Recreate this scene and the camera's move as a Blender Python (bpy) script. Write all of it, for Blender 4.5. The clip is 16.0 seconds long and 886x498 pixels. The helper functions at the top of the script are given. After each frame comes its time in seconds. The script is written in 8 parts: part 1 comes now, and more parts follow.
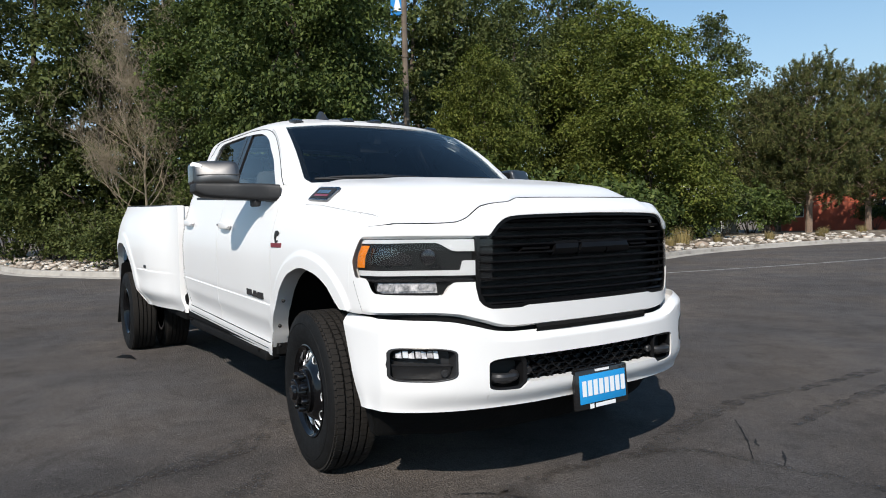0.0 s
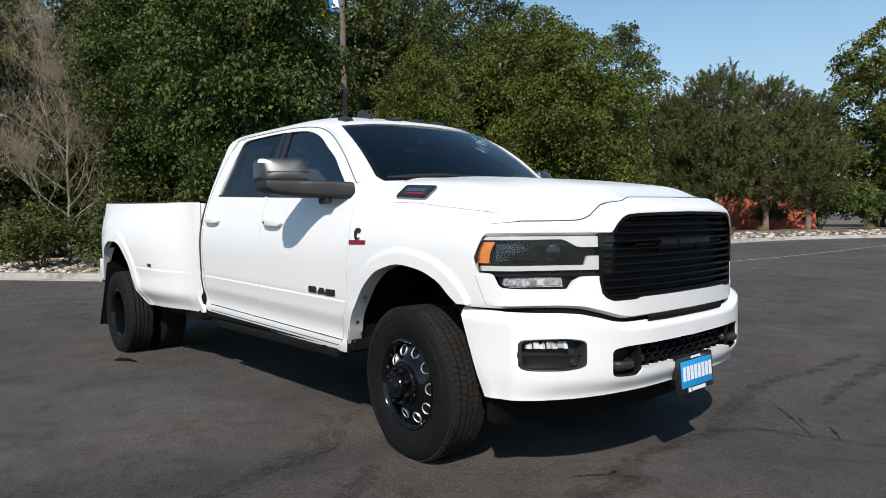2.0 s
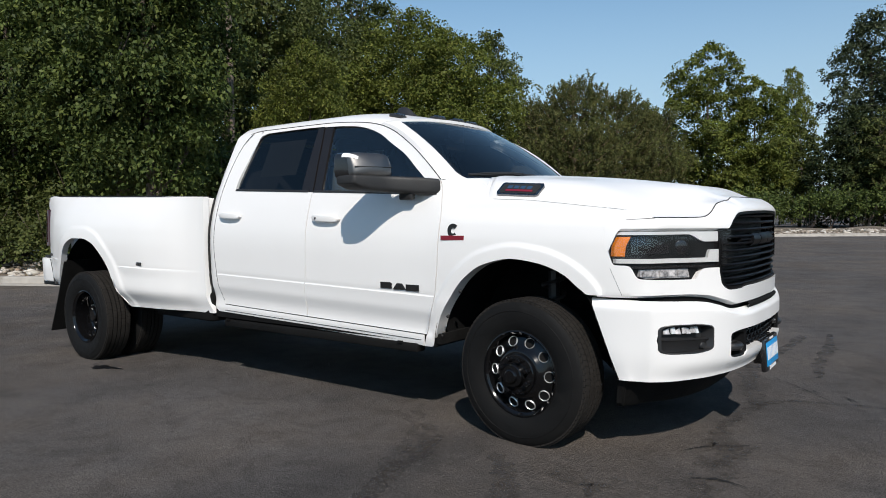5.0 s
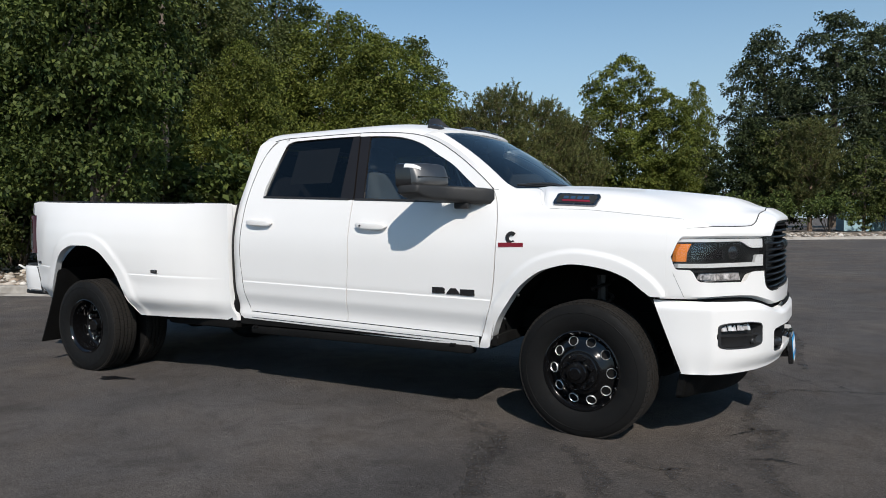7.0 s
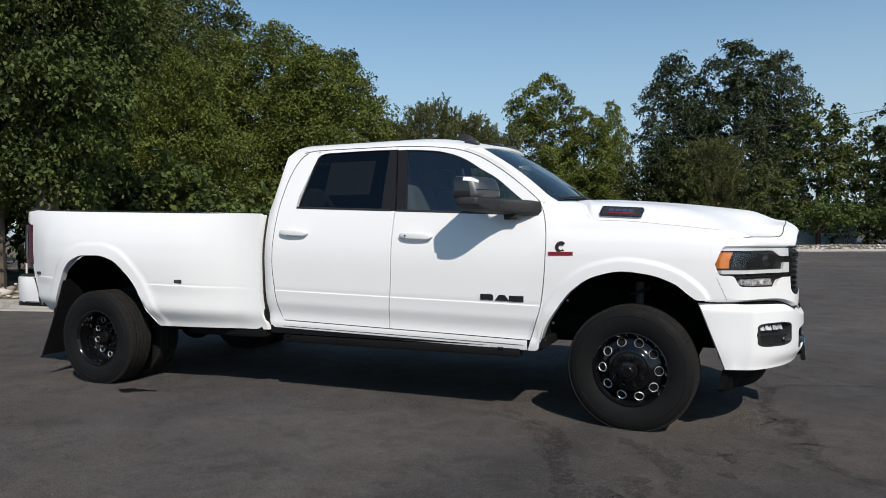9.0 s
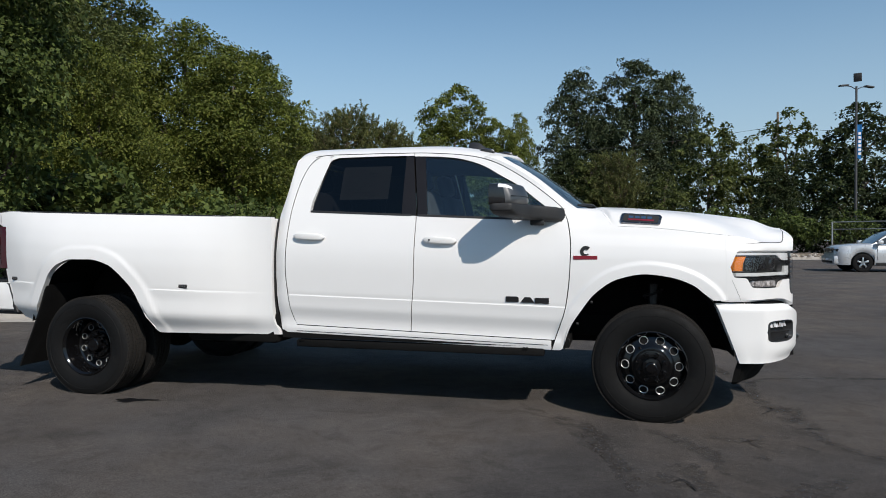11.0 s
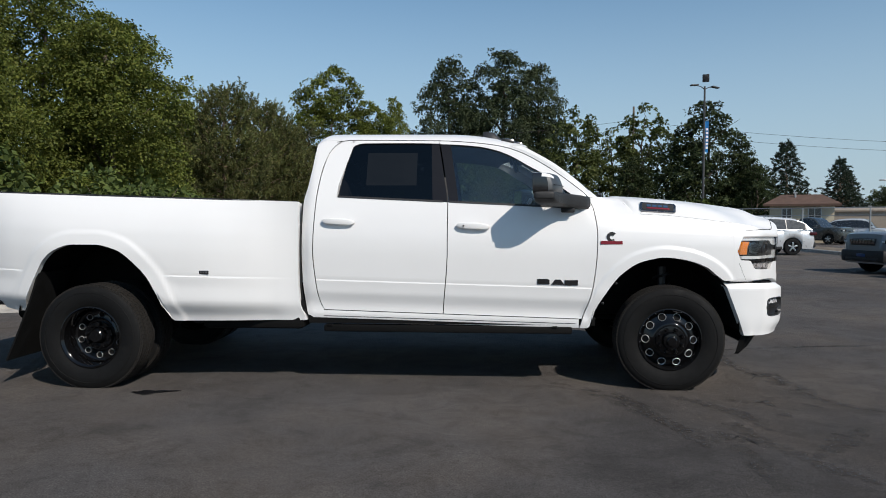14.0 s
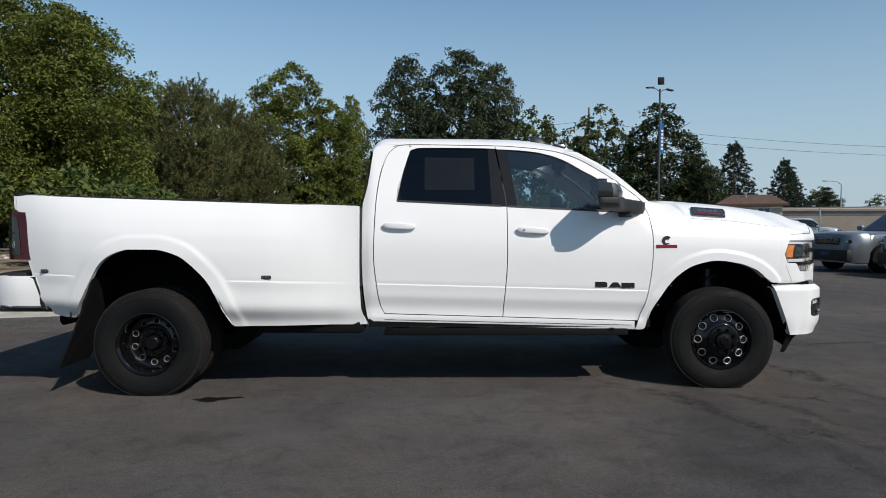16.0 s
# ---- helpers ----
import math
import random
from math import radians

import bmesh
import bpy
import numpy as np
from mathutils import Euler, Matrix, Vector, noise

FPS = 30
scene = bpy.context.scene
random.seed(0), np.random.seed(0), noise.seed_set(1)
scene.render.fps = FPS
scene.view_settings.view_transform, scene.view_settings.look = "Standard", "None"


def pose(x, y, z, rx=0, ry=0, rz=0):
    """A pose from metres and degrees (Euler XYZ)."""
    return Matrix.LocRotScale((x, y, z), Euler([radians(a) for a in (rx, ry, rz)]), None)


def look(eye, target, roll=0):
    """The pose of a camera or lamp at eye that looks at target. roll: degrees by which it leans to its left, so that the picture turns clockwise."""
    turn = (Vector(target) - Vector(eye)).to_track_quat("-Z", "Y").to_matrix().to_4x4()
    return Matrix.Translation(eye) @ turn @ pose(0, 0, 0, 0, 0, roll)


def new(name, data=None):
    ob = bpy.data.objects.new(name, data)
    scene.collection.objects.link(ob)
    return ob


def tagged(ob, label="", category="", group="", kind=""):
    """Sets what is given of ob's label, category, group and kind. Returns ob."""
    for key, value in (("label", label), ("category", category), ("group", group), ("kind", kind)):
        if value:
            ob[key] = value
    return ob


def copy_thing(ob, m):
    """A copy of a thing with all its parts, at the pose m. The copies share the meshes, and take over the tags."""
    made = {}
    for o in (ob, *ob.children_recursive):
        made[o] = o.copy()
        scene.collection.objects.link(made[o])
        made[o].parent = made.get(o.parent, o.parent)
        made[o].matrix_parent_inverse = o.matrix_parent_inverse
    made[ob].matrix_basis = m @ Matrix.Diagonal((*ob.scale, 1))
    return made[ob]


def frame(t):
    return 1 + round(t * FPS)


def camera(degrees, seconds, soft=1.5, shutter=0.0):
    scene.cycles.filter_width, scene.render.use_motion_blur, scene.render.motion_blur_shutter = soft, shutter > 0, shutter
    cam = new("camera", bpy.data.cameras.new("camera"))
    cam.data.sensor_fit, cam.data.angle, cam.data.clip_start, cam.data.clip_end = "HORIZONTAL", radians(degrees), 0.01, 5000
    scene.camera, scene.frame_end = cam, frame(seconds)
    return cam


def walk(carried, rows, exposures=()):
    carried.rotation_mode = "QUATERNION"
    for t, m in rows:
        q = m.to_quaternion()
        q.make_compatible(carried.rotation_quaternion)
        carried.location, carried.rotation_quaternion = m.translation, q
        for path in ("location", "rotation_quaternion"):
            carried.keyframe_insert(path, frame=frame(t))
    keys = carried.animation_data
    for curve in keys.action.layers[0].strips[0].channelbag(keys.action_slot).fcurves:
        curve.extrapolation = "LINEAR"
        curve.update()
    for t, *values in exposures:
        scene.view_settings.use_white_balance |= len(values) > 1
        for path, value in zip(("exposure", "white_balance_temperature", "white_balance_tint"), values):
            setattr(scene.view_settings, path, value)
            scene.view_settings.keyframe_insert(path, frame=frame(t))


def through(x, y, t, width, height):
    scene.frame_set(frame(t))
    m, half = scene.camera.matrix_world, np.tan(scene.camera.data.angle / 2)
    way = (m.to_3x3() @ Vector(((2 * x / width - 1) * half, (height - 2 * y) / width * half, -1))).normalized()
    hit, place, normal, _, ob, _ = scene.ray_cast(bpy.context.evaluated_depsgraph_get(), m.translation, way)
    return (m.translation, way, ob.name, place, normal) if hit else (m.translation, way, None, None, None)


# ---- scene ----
cam = camera(66.5, 16.0, soft=0.95)

PATH = [
    (0, (3.16, -2.23, 1.193), (1.489, -1.134, 1.117), -1.3),
    (0.5, (3.051, -2.442, 1.193), (1.444, -1.255, 1.111), -1.2),
    (1, (2.938, -2.657, 1.184), (1.37, -1.418, 1.101), -1.2),
    (1.5, (2.83, -2.871, 1.203), (1.293, -1.593, 1.12), -1.1),
    (2, (2.702, -3.051, 1.203), (1.191, -1.745, 1.12), -1.1),
    (2.5, (2.573, -3.238, 1.186), (1.119, -1.866, 1.102), -1.0),
    (3, (2.451, -3.412, 1.183), (1.069, -1.969, 1.096), -0.9),
    (3.5, (2.317, -3.599, 1.189), (0.996, -2.1, 1.1), -0.8),
    (4, (2.159, -3.768, 1.197), (0.89, -2.225, 1.11), -0.8),
    (4.5, (1.975, -3.917, 1.18), (0.739, -2.347, 1.091), -0.7),
    (5, (1.791, -4.058, 1.205), (0.6, -2.453, 1.114), -0.7),
    (7.5, (1.034, -4.848, 1.238), (0.113, -3.074, 1.165), -0.6),
    (8, (0.866, -5.008, 1.232), (0.007, -3.203, 1.17), -0.6),
    (8.5, (0.702, -5.151, 1.236), (-0.102, -3.32, 1.184), -0.6),
    (9, (0.517, -5.265, 1.229), (-0.245, -3.416, 1.183), -0.4),
    (11.5, (-0.444, -5.735, 1.208), (-0.874, -3.782, 1.181), -0.1),
    (12, (-0.64, -5.811, 1.216), (-1.019, -3.847, 1.18), -0.1),
    (12.5, (-0.819, -5.904, 1.208), (-1.137, -3.93, 1.165), -0.0),
    (13, (-1.027, -5.962, 1.196), (-1.269, -3.977, 1.146), -0.0),
    (13.5, (-1.247, -5.983, 1.198), (-1.411, -3.991, 1.138), 0.1),
    (14, (-1.44, -6.025, 1.218), (-1.539, -4.029, 1.148), 0.2),
    (14.5, (-1.654, -6.07, 1.233), (-1.719, -4.072, 1.159), 0.2),
    (15, (-1.841, -6.097, 1.243), (-1.882, -4.098, 1.171), 0.2),
    (15.5, (-2.046, -6.084, 1.238), (-2.057, -4.085, 1.165), 0.2),
    (16, (-2.266, -6.093, 1.259), (-2.222, -4.095, 1.185), 0.2),
]
walk(cam, [(t, look(e, g, r)) for t, e, g, r in PATH],
     exposures=[(0, .30), (1.5, .24), (3.5, .16), (5, .10), (9, .03), (12, -.03), (16, -.04)])
# sun and sky: a high morning sun over the passenger side's front corner
TO_SUN = Vector((0.490, -0.568, 0.661))
world = bpy.data.worlds.new("sky")
scene.world = world
world.use_nodes = True
wn = world.node_tree.nodes
sky = wn.new("ShaderNodeTexSky")
sky.sky_type, sky.sun_disc = "NISHITA", False
sky.sun_elevation, sky.sun_rotation = radians(41.5), radians(139.2)
sky.air_density, sky.dust_density, sky.ozone_density = 1.0, 0.25, 1.6
# pale haze thickens towards the horizon
tint, haze = wn.new("ShaderNodeMix"), wn.new("ShaderNodeMix")
tint.data_type, tint.blend_type, haze.data_type = "RGBA", "MULTIPLY", "RGBA"
tint.inputs["Factor"].default_value, tint.inputs["B"].default_value = 1.0, (.84, 1.04, 1.05, 1)
haze.inputs["B"].default_value = (3.7, 4.6, 5.5, 1)
way, axes, rise = wn.new("ShaderNodeTexCoord"), wn.new("ShaderNodeSeparateXYZ"), wn.new("ShaderNodeMapRange")
rise.interpolation_type = "SMOOTHSTEP"
for k, v in zip(("From Min", "From Max", "To Min", "To Max"), (-.05, .42, .92, 0)):
    rise.inputs[k].default_value = v
for a, b in ((sky.outputs[0], tint.inputs["A"]), (tint.outputs["Result"], haze.inputs["A"]), (way.outputs["Generated"], axes.inputs[0]),
             (axes.outputs["Z"], rise.inputs["Value"]), (rise.outputs["Result"], haze.inputs["Factor"]), (haze.outputs["Result"], wn["Background"].inputs[0])):
    world.node_tree.links.new(a, b)
wn["Background"].inputs[1].default_value = 0.114
sun = new("sun", bpy.data.lights.new("sun", "SUN"))
sun.data.energy, sun.data.angle, sun.data.color = 4.2, radians(0.53), (1.0, 0.93, 0.85)
sun.matrix_world = look(TO_SUN * 50, (0, 0, 0))
scene.view_settings.exposure = 0.0

# ---- tools ----
def pchip(pts):
    """A smooth curve through points, with no overshoot."""
    xs = np.array([p[0] for p in pts], float)
    ys = np.array([p[1] for p in pts], float)
    h, d = np.diff(xs), np.diff(ys) / np.diff(xs)
    m = np.zeros(len(xs))
    m[0], m[-1] = d[0], d[-1]
    for i in range(1, len(xs) - 1):
        if d[i - 1] * d[i] > 0:
            w1, w2 = 2 * h[i] + h[i - 1], h[i] + 2 * h[i - 1]
            m[i] = (w1 + w2) / (w1 / d[i - 1] + w2 / d[i])

    def f(x):
        x = min(max(x, xs[0]), xs[-1])
        i = min(max(int(np.searchsorted(xs, x)) - 1, 0), len(xs) - 2)
        t = (x - xs[i]) / h[i]
        return float((2*t**3 - 3*t**2 + 1)*ys[i] + (t**3 - 2*t**2 + t)*h[i]*m[i] + (-2*t**3 + 3*t**2)*ys[i+1] + (t**3 - t**2)*h[i]*m[i+1])
    return f


def lerp(a, b, t):
    return a + (b - a) * t


def smooth(a, b, x):
    t = min(max((x - a) / (b - a), 0.0), 1.0)
    return t * t * (3 - 2 * t)


def spread(n, ease=0.0):
    """n + 1 steps from 0 to 1, closer together at both ends as ease grows."""
    return [lerp(i / n, 0.5 - 0.5 * math.cos(math.pi * i / n), ease) for i in range(n + 1)]


def finish(bm, name, mat, sharp=32):
    me = bpy.data.meshes.new(name)
    bm.to_mesh(me)
    bm.free()
    me.materials.append(mat)
    me.shade_smooth()
    me.set_sharp_from_angle(angle=radians(sharp))
    return me


def part(name, bm, mat, parent=None, label="", sharp=32):
    ob = new(name, finish(bm, name, mat, sharp))
    if parent is not None:
        ob.parent = parent
    if label:
        ob["label"] = label
    return ob


def thing(name, label, category, at=(0, 0, 0), turn=0, group="", kind=""):
    ob = new(name)
    ob.matrix_basis = pose(*at, 0, 0, turn)
    return tagged(ob, label, category, group, kind)


def sheet(bm, rows, close=False):
    """Quads between rows of points."""
    vs = [[bm.verts.new(p) for p in r] for r in rows]
    for a, b in zip(vs, vs[1:]):
        for i in range(len(a) - 1 + close):
            k = (i + 1) % len(a)
            q = [a[i], a[k], b[k], b[i]]
            if len({tuple(round(c, 5) for c in v.co) for v in q}) >= 3:
                try:
                    bm.faces.new(q)
                except ValueError:
                    pass
    return vs


def weld(bm, d=0.0004):
    bmesh.ops.remove_doubles(bm, verts=bm.verts, dist=d)
    bmesh.ops.dissolve_degenerate(bm, dist=1e-5, edges=bm.edges)


def skirt(bm, way, round_by=0.004):
    """Turns the open rim of a panel inwards, with a small rounded edge."""
    way = Vector(way)
    edges = [e for e in bm.edges if e.is_boundary]
    if not edges:
        return
    got = bmesh.ops.extrude_edge_only(bm, edges=edges)["geom"]
    vs = [g for g in got if isinstance(g, bmesh.types.BMVert)]
    for v in vs:
        v.co += way
    bmesh.ops.recalc_face_normals(bm, faces=bm.faces)


def mirrored(bm):
    """The same panel for the other side of the truck."""
    out = bm.copy()
    for v in out.verts:
        v.co.y = -v.co.y
    bmesh.ops.reverse_faces(out, faces=out.faces)
    return out


def box(bm, x0, x1, y0, y1, z0, z1, bevel=0.0, seg=2, m=None):
    made = bmesh.ops.create_cube(bm, size=1)["verts"]
    for v in made:
        v.co = (lerp(x0, x1, v.co.x + 0.5), lerp(y0, y1, v.co.y + 0.5), lerp(z0, z1, v.co.z + 0.5))
    if bevel:
        es = list({e for v in made for e in v.link_edges})
        got = bmesh.ops.bevel(bm, geom=es, offset=bevel, segments=seg, affect="EDGES", profile=0.5)
        made = list({v for f in got["faces"] for v in f.verts} | {v for v in made if v.is_valid})
    if m is not None:
        bmesh.ops.transform(bm, matrix=m, verts=made)
    return made


def tube(bm, pts, r, seg=8, caps=True):
    """A round bar along points; r may be one radius or a list."""
    pts = [Vector(p) for p in pts]
    rows = []
    for i, p in enumerate(pts):
        d = (pts[min(i + 1, len(pts) - 1)] - pts[max(i - 1, 0)]).normalized()
        a = d.orthogonal().normalized() if i == 0 else (a - d * a.dot(d)).normalized()
        b = d.cross(a)
        rr = r[i] if isinstance(r, (list, tuple)) else r
        rows.append([p + (a * math.cos(2*math.pi*k/seg) + b * math.sin(2*math.pi*k/seg)) * rr for k in range(seg)])
    vs = sheet(bm, rows, close=True)
    if caps:
        for ring in (vs[0][::-1], vs[-1]):
            try:
                bm.faces.new(ring)
            except ValueError:
                pass


def lathe(bm, profile, seg=48, m=None):
    """Turns (radius, along) points round the y axis."""
    rows = [[Vector((r * math.cos(2*math.pi*k/seg), y, r * math.sin(2*math.pi*k/seg))) for k in range(seg)] for r, y in profile]
    if m is not None:
        rows = [[m @ p for p in r] for r in rows]
    return sheet(bm, rows, close=True)


def prism(bm, outline, depth, m):
    """A flat outline in x, y, thickened along z, then placed by m."""
    lo = [bm.verts.new(m @ Vector((x, y, 0))) for x, y in outline]
    hi = [bm.verts.new(m @ Vector((x, y, depth))) for x, y in outline]
    n = len(outline)
    bm.faces.new(hi)
    bm.faces.new(lo[::-1])
    for i in range(n):
        k = (i + 1) % n
        bm.faces.new([lo[i], lo[k], hi[k], hi[i]])


# ---- materials ----
def material(name, color, rough=0.5, metal=0.0, coat=0.0, vary=0.1, scale=8.0, bump=0.0, bump_scale=60.0, spec=0.5, dirt=None, random_by=0.0):
    """Colour with variation at two scales, fine relief, and gloss that varies a little."""
    m = bpy.data.materials.new(name)
    m.use_nodes = True
    n, l = m.node_tree.nodes, m.node_tree.links
    p = n["Principled BSDF"]
    p.inputs["Metallic"].default_value = metal
    p.inputs["Coat Weight"].default_value = coat
    p.inputs["Coat Roughness"].default_value = 0.03
    p.inputs["Specular IOR Level"].default_value = spec
    tc = n.new("ShaderNodeTexCoord")
    big, fine = n.new("ShaderNodeTexNoise"), n.new("ShaderNodeTexNoise")
    big.inputs["Scale"].default_value, big.inputs["Detail"].default_value = scale * 0.15, 4
    fine.inputs["Scale"].default_value, fine.inputs["Detail"].default_value = scale, 6
    l.new(tc.outputs["Object"], big.inputs["Vector"])
    l.new(tc.outputs["Object"], fine.inputs["Vector"])
    add = n.new("ShaderNodeMath")
    add.operation = "ADD"
    l.new(big.outputs["Fac"], add.inputs[0])
    l.new(fine.outputs["Fac"], add.inputs[1])
    ramp = n.new("ShaderNodeMapRange")
    ramp.inputs["From Min"].default_value, ramp.inputs["From Max"].default_value = 0.7, 1.3
    ramp.inputs["To Min"].default_value, ramp.inputs["To Max"].default_value = 1 - vary, 1 + vary
    l.new(add.outputs[0], ramp.inputs["Value"])
    last = ramp.outputs["Result"]
    if random_by:
        info = n.new("ShaderNodeObjectInfo")
        geo = n.new("ShaderNodeMapRange")
        geo.inputs["To Min"].default_value, geo.inputs["To Max"].default_value = 1 - random_by, 1 + random_by
        l.new(info.outputs["Random"], geo.inputs["Value"])
        mul = n.new("ShaderNodeMath")
        mul.operation = "MULTIPLY"
        l.new(last, mul.inputs[0])
        l.new(geo.outputs["Result"], mul.inputs[1])
        last = mul.outputs[0]
    mix = n.new("ShaderNodeVectorMath")
    mix.operation = "SCALE"
    mix.inputs[0].default_value = color
    l.new(last, mix.inputs["Scale"])
    out = mix.outputs["Vector"]
    if dirt:
        spots = n.new("ShaderNodeTexNoise")
        spots.inputs["Scale"].default_value, spots.inputs["Detail"].default_value = dirt[1], 5
        l.new(tc.outputs["Object"], spots.inputs["Vector"])
        lim = n.new("ShaderNodeMapRange")
        lim.inputs["From Min"].default_value, lim.inputs["From Max"].default_value = dirt[2], dirt[2] + 0.15
        l.new(spots.outputs["Fac"], lim.inputs["Value"])
        blend = n.new("ShaderNodeMix")
        blend.data_type = "RGBA"
        blend.inputs["B"].default_value = (*dirt[0], 1)
        l.new(lim.outputs["Result"], blend.inputs["Factor"])
        l.new(out, blend.inputs["A"])
        out = blend.outputs["Result"]
    l.new(out, p.inputs["Base Color"])
    rr = n.new("ShaderNodeMapRange")
    rr.inputs["From Min"].default_value, rr.inputs["From Max"].default_value = 0.3, 0.7
    rr.inputs["To Min"].default_value, rr.inputs["To Max"].default_value = rough * 0.85, min(rough * 1.15, 1)
    l.new(fine.outputs["Fac"], rr.inputs["Value"])
    l.new(rr.outputs["Result"], p.inputs["Roughness"])
    if bump:
        b = n.new("ShaderNodeBump")
        b.inputs["Strength"].default_value, b.inputs["Distance"].default_value = bump, 0.01
        g = n.new("ShaderNodeTexNoise")
        g.inputs["Scale"].default_value, g.inputs["Detail"].default_value = bump_scale, 6
        l.new(tc.outputs["Object"], g.inputs["Vector"])
        l.new(g.outputs["Fac"], b.inputs["Height"])
        l.new(b.outputs["Normal"], p.inputs["Normal"])
    return m


def glass(name, through, gloss_rough=0.01, ior=1.52):
    """A tinted pane: it lets part of the light through and mirrors by the angle."""
    m = bpy.data.materials.new(name)
    m.use_nodes = True
    n, l = m.node_tree.nodes, m.node_tree.links
    n.remove(n["Principled BSDF"])
    clear, shine, mix, fr = (n.new("ShaderNode" + k) for k in ("BsdfTransparent", "BsdfGlossy", "MixShader", "Fresnel"))
    clear.inputs[0].default_value = (*through, 1)
    shine.inputs["Roughness"].default_value = gloss_rough
    fr.inputs["IOR"].default_value = ior
    l.new(fr.outputs[0], mix.inputs[0])
    l.new(clear.outputs[0], mix.inputs[1])
    l.new(shine.outputs[0], mix.inputs[2])
    l.new(mix.outputs[0], n["Material Output"].inputs["Surface"])
    return m


PAINT = material("white_paint", (0.765, 0.754, 0.74), 0.34, coat=0.25, vary=0.012, scale=3, spec=.35)
BLACK_GLOSS = material("gloss_black", (0.012, 0.012, 0.013), 0.18, coat=0.6, vary=0.1)
BLACK_MATT = material("matt_black_plastic", (0.012, 0.012, 0.0125), 0.6, vary=0.2, bump=0.15, bump_scale=300)
SATIN = material("satin_dark_plastic", (0.022, 0.022, 0.023), 0.34, vary=0.12, bump=0.05, bump_scale=400)
PILLAR = material("pillar_film", (0.014, 0.012, 0.0115), 0.13, vary=0.1, spec=.4)
# underbody black, also used as painted shade in wheel holes and bumper gap
DARK = material("dark_underbody_and_shade", (0.006, 0.006, 0.006), 0.9, vary=0.4, bump=0.3, spec=.15)
RUBBER = material("tyre_rubber", (0.0055, 0.0054, 0.0054), 0.75, vary=0.25, scale=20, bump=0.25, bump_scale=150, spec=.2, dirt=((0.0105, 0.0098, 0.009), 9, 0.60))
TREAD_RUBBER = material("dusty_tread_rubber", (0.019, 0.017, 0.0152), 0.85, vary=0.3, scale=20, bump=0.3, bump_scale=120, spec=.2)
RIM = material("gloss_black_rim", (0.004, 0.004, 0.0045), 0.13, coat=0.35, vary=0.1, spec=.25)
BRIGHT = material("machined_bright", (0.85, 0.85, 0.85), 0.38, metal=0.75, vary=0.05)
GRILLE_BLACK = material("grille_black", (0.005, 0.005, 0.0055), 0.36, vary=0.1, spec=0.14)
MIRROR_CAP = material("mirror_dark_metal_paint", (0.165, 0.162, 0.16), 0.46, metal=1.0, vary=0.05)
CHROME = material("chrome", (0.62, 0.63, 0.64), 0.08, metal=1.0, vary=0.03)
SILVER = material("frosted_light_bar", (0.58, 0.595, 0.61), 0.24, coat=0.8, vary=0.05)
EMBLEM_BLACK = material("emblem_black", (0.007, 0.007, 0.0075), 0.5, vary=0.1, spec=0.15)
LAMP_LENS = material("projector_lens", (0.012, 0.0125, 0.014), 0.10, coat=1.0, vary=0.3, scale=40)
CHROME_DARK = material("smoked_chrome", (0.20, 0.20, 0.205), 0.26, metal=1.0, vary=0.25, scale=30)
GLASS_CLEAR = glass("clear_lamp_cover", (0.93, 0.94, 0.95), ior=1.5)
CRYSTAL = material("crystal_lamp_lens", (0.42, 0.405, 0.41), 0.16, coat=1.0, vary=0.75, scale=55)
LAMP_DARK = material("lamp_housing", (0.010, 0.011, 0.0115), 0.3, coat=0.15, vary=0.3, spec=.25)
AMBER = material("amber_reflector", (0.60, 0.185, 0.012), 0.15, coat=1.0, vary=0.2, scale=60)
TAIL_RED = material("tail_lamp_red", (0.042, 0.002, 0.004), 0.14, coat=0.3, spec=.3, vary=0.2)
RED = material("badge_red", (0.20, 0.008, 0.02), 0.35, coat=0.5, vary=0.1)
PLATE_BLUE = material("plate_blue", (0.015, 0.28, 0.62), 0.4, vary=0.04)
WHITE_PRINT = material("white_print", (0.78, 0.78, 0.78), 0.5, vary=0.03)
PAPER_PRINT = material("sheet_print", (0.066, 0.072, 0.071), 0.7, vary=0.06)
SEAT = material("grey_cloth", (0.045, 0.047, 0.05), 0.85, vary=0.2, scale=40, bump=0.2)
PAPER = material("sticker_paper", (0.07, 0.076, 0.075), 0.7, vary=0.06)
GLASS_FRONT = glass("side_glass", (0.72, 0.86, 0.87), ior=2.1)
GLASS_REAR = glass("privacy_glass", (0.10, 0.105, 0.115))
GLASS_SHIELD = glass("windshield_glass", (0.45, 0.53, 0.55), ior=1.75)

# ---- the pickup truck: x runs to its nose, y to its driver's side, front axle at x = 0 ----
truck = thing("pickup_truck", "white crew cab pickup truck with dual rear wheels on asphalt", "pickup truck")
AXLES, AXLE_Z = (0.0, -4.298), 0.377


def rake(x):
    return -0.024 * (x + 1.7)


cab_w = pchip([(.36, .84), (.42, .895), (.47, .925), (.535, .936), (.56, .929), (.60, .931), (.645, .942), (.69, .9555), (.735, .959), (.7655, .9625), (.7755, .9635), (.783, .9588), (.792, .9607), (.85, .9625),
               (1.0, .965), (1.10, .960), (1.16, .951), (1.22, .938), (1.28, .923), (1.35, .902), (1.40, .885), (1.43, .874), (1.60, .804), (1.80, .716), (1.87, .684), (1.91, .655)])
front_w = pchip([(.36, .88), (.47, .952), (.60, .954), (.768, .966), (.775, .9665), (.785, .9625), (1.0, .969), (1.13, .965), (1.22, .948), (1.27, .926), (1.30, .908), (1.36, .880), (1.40, .845), (1.46, .76)])
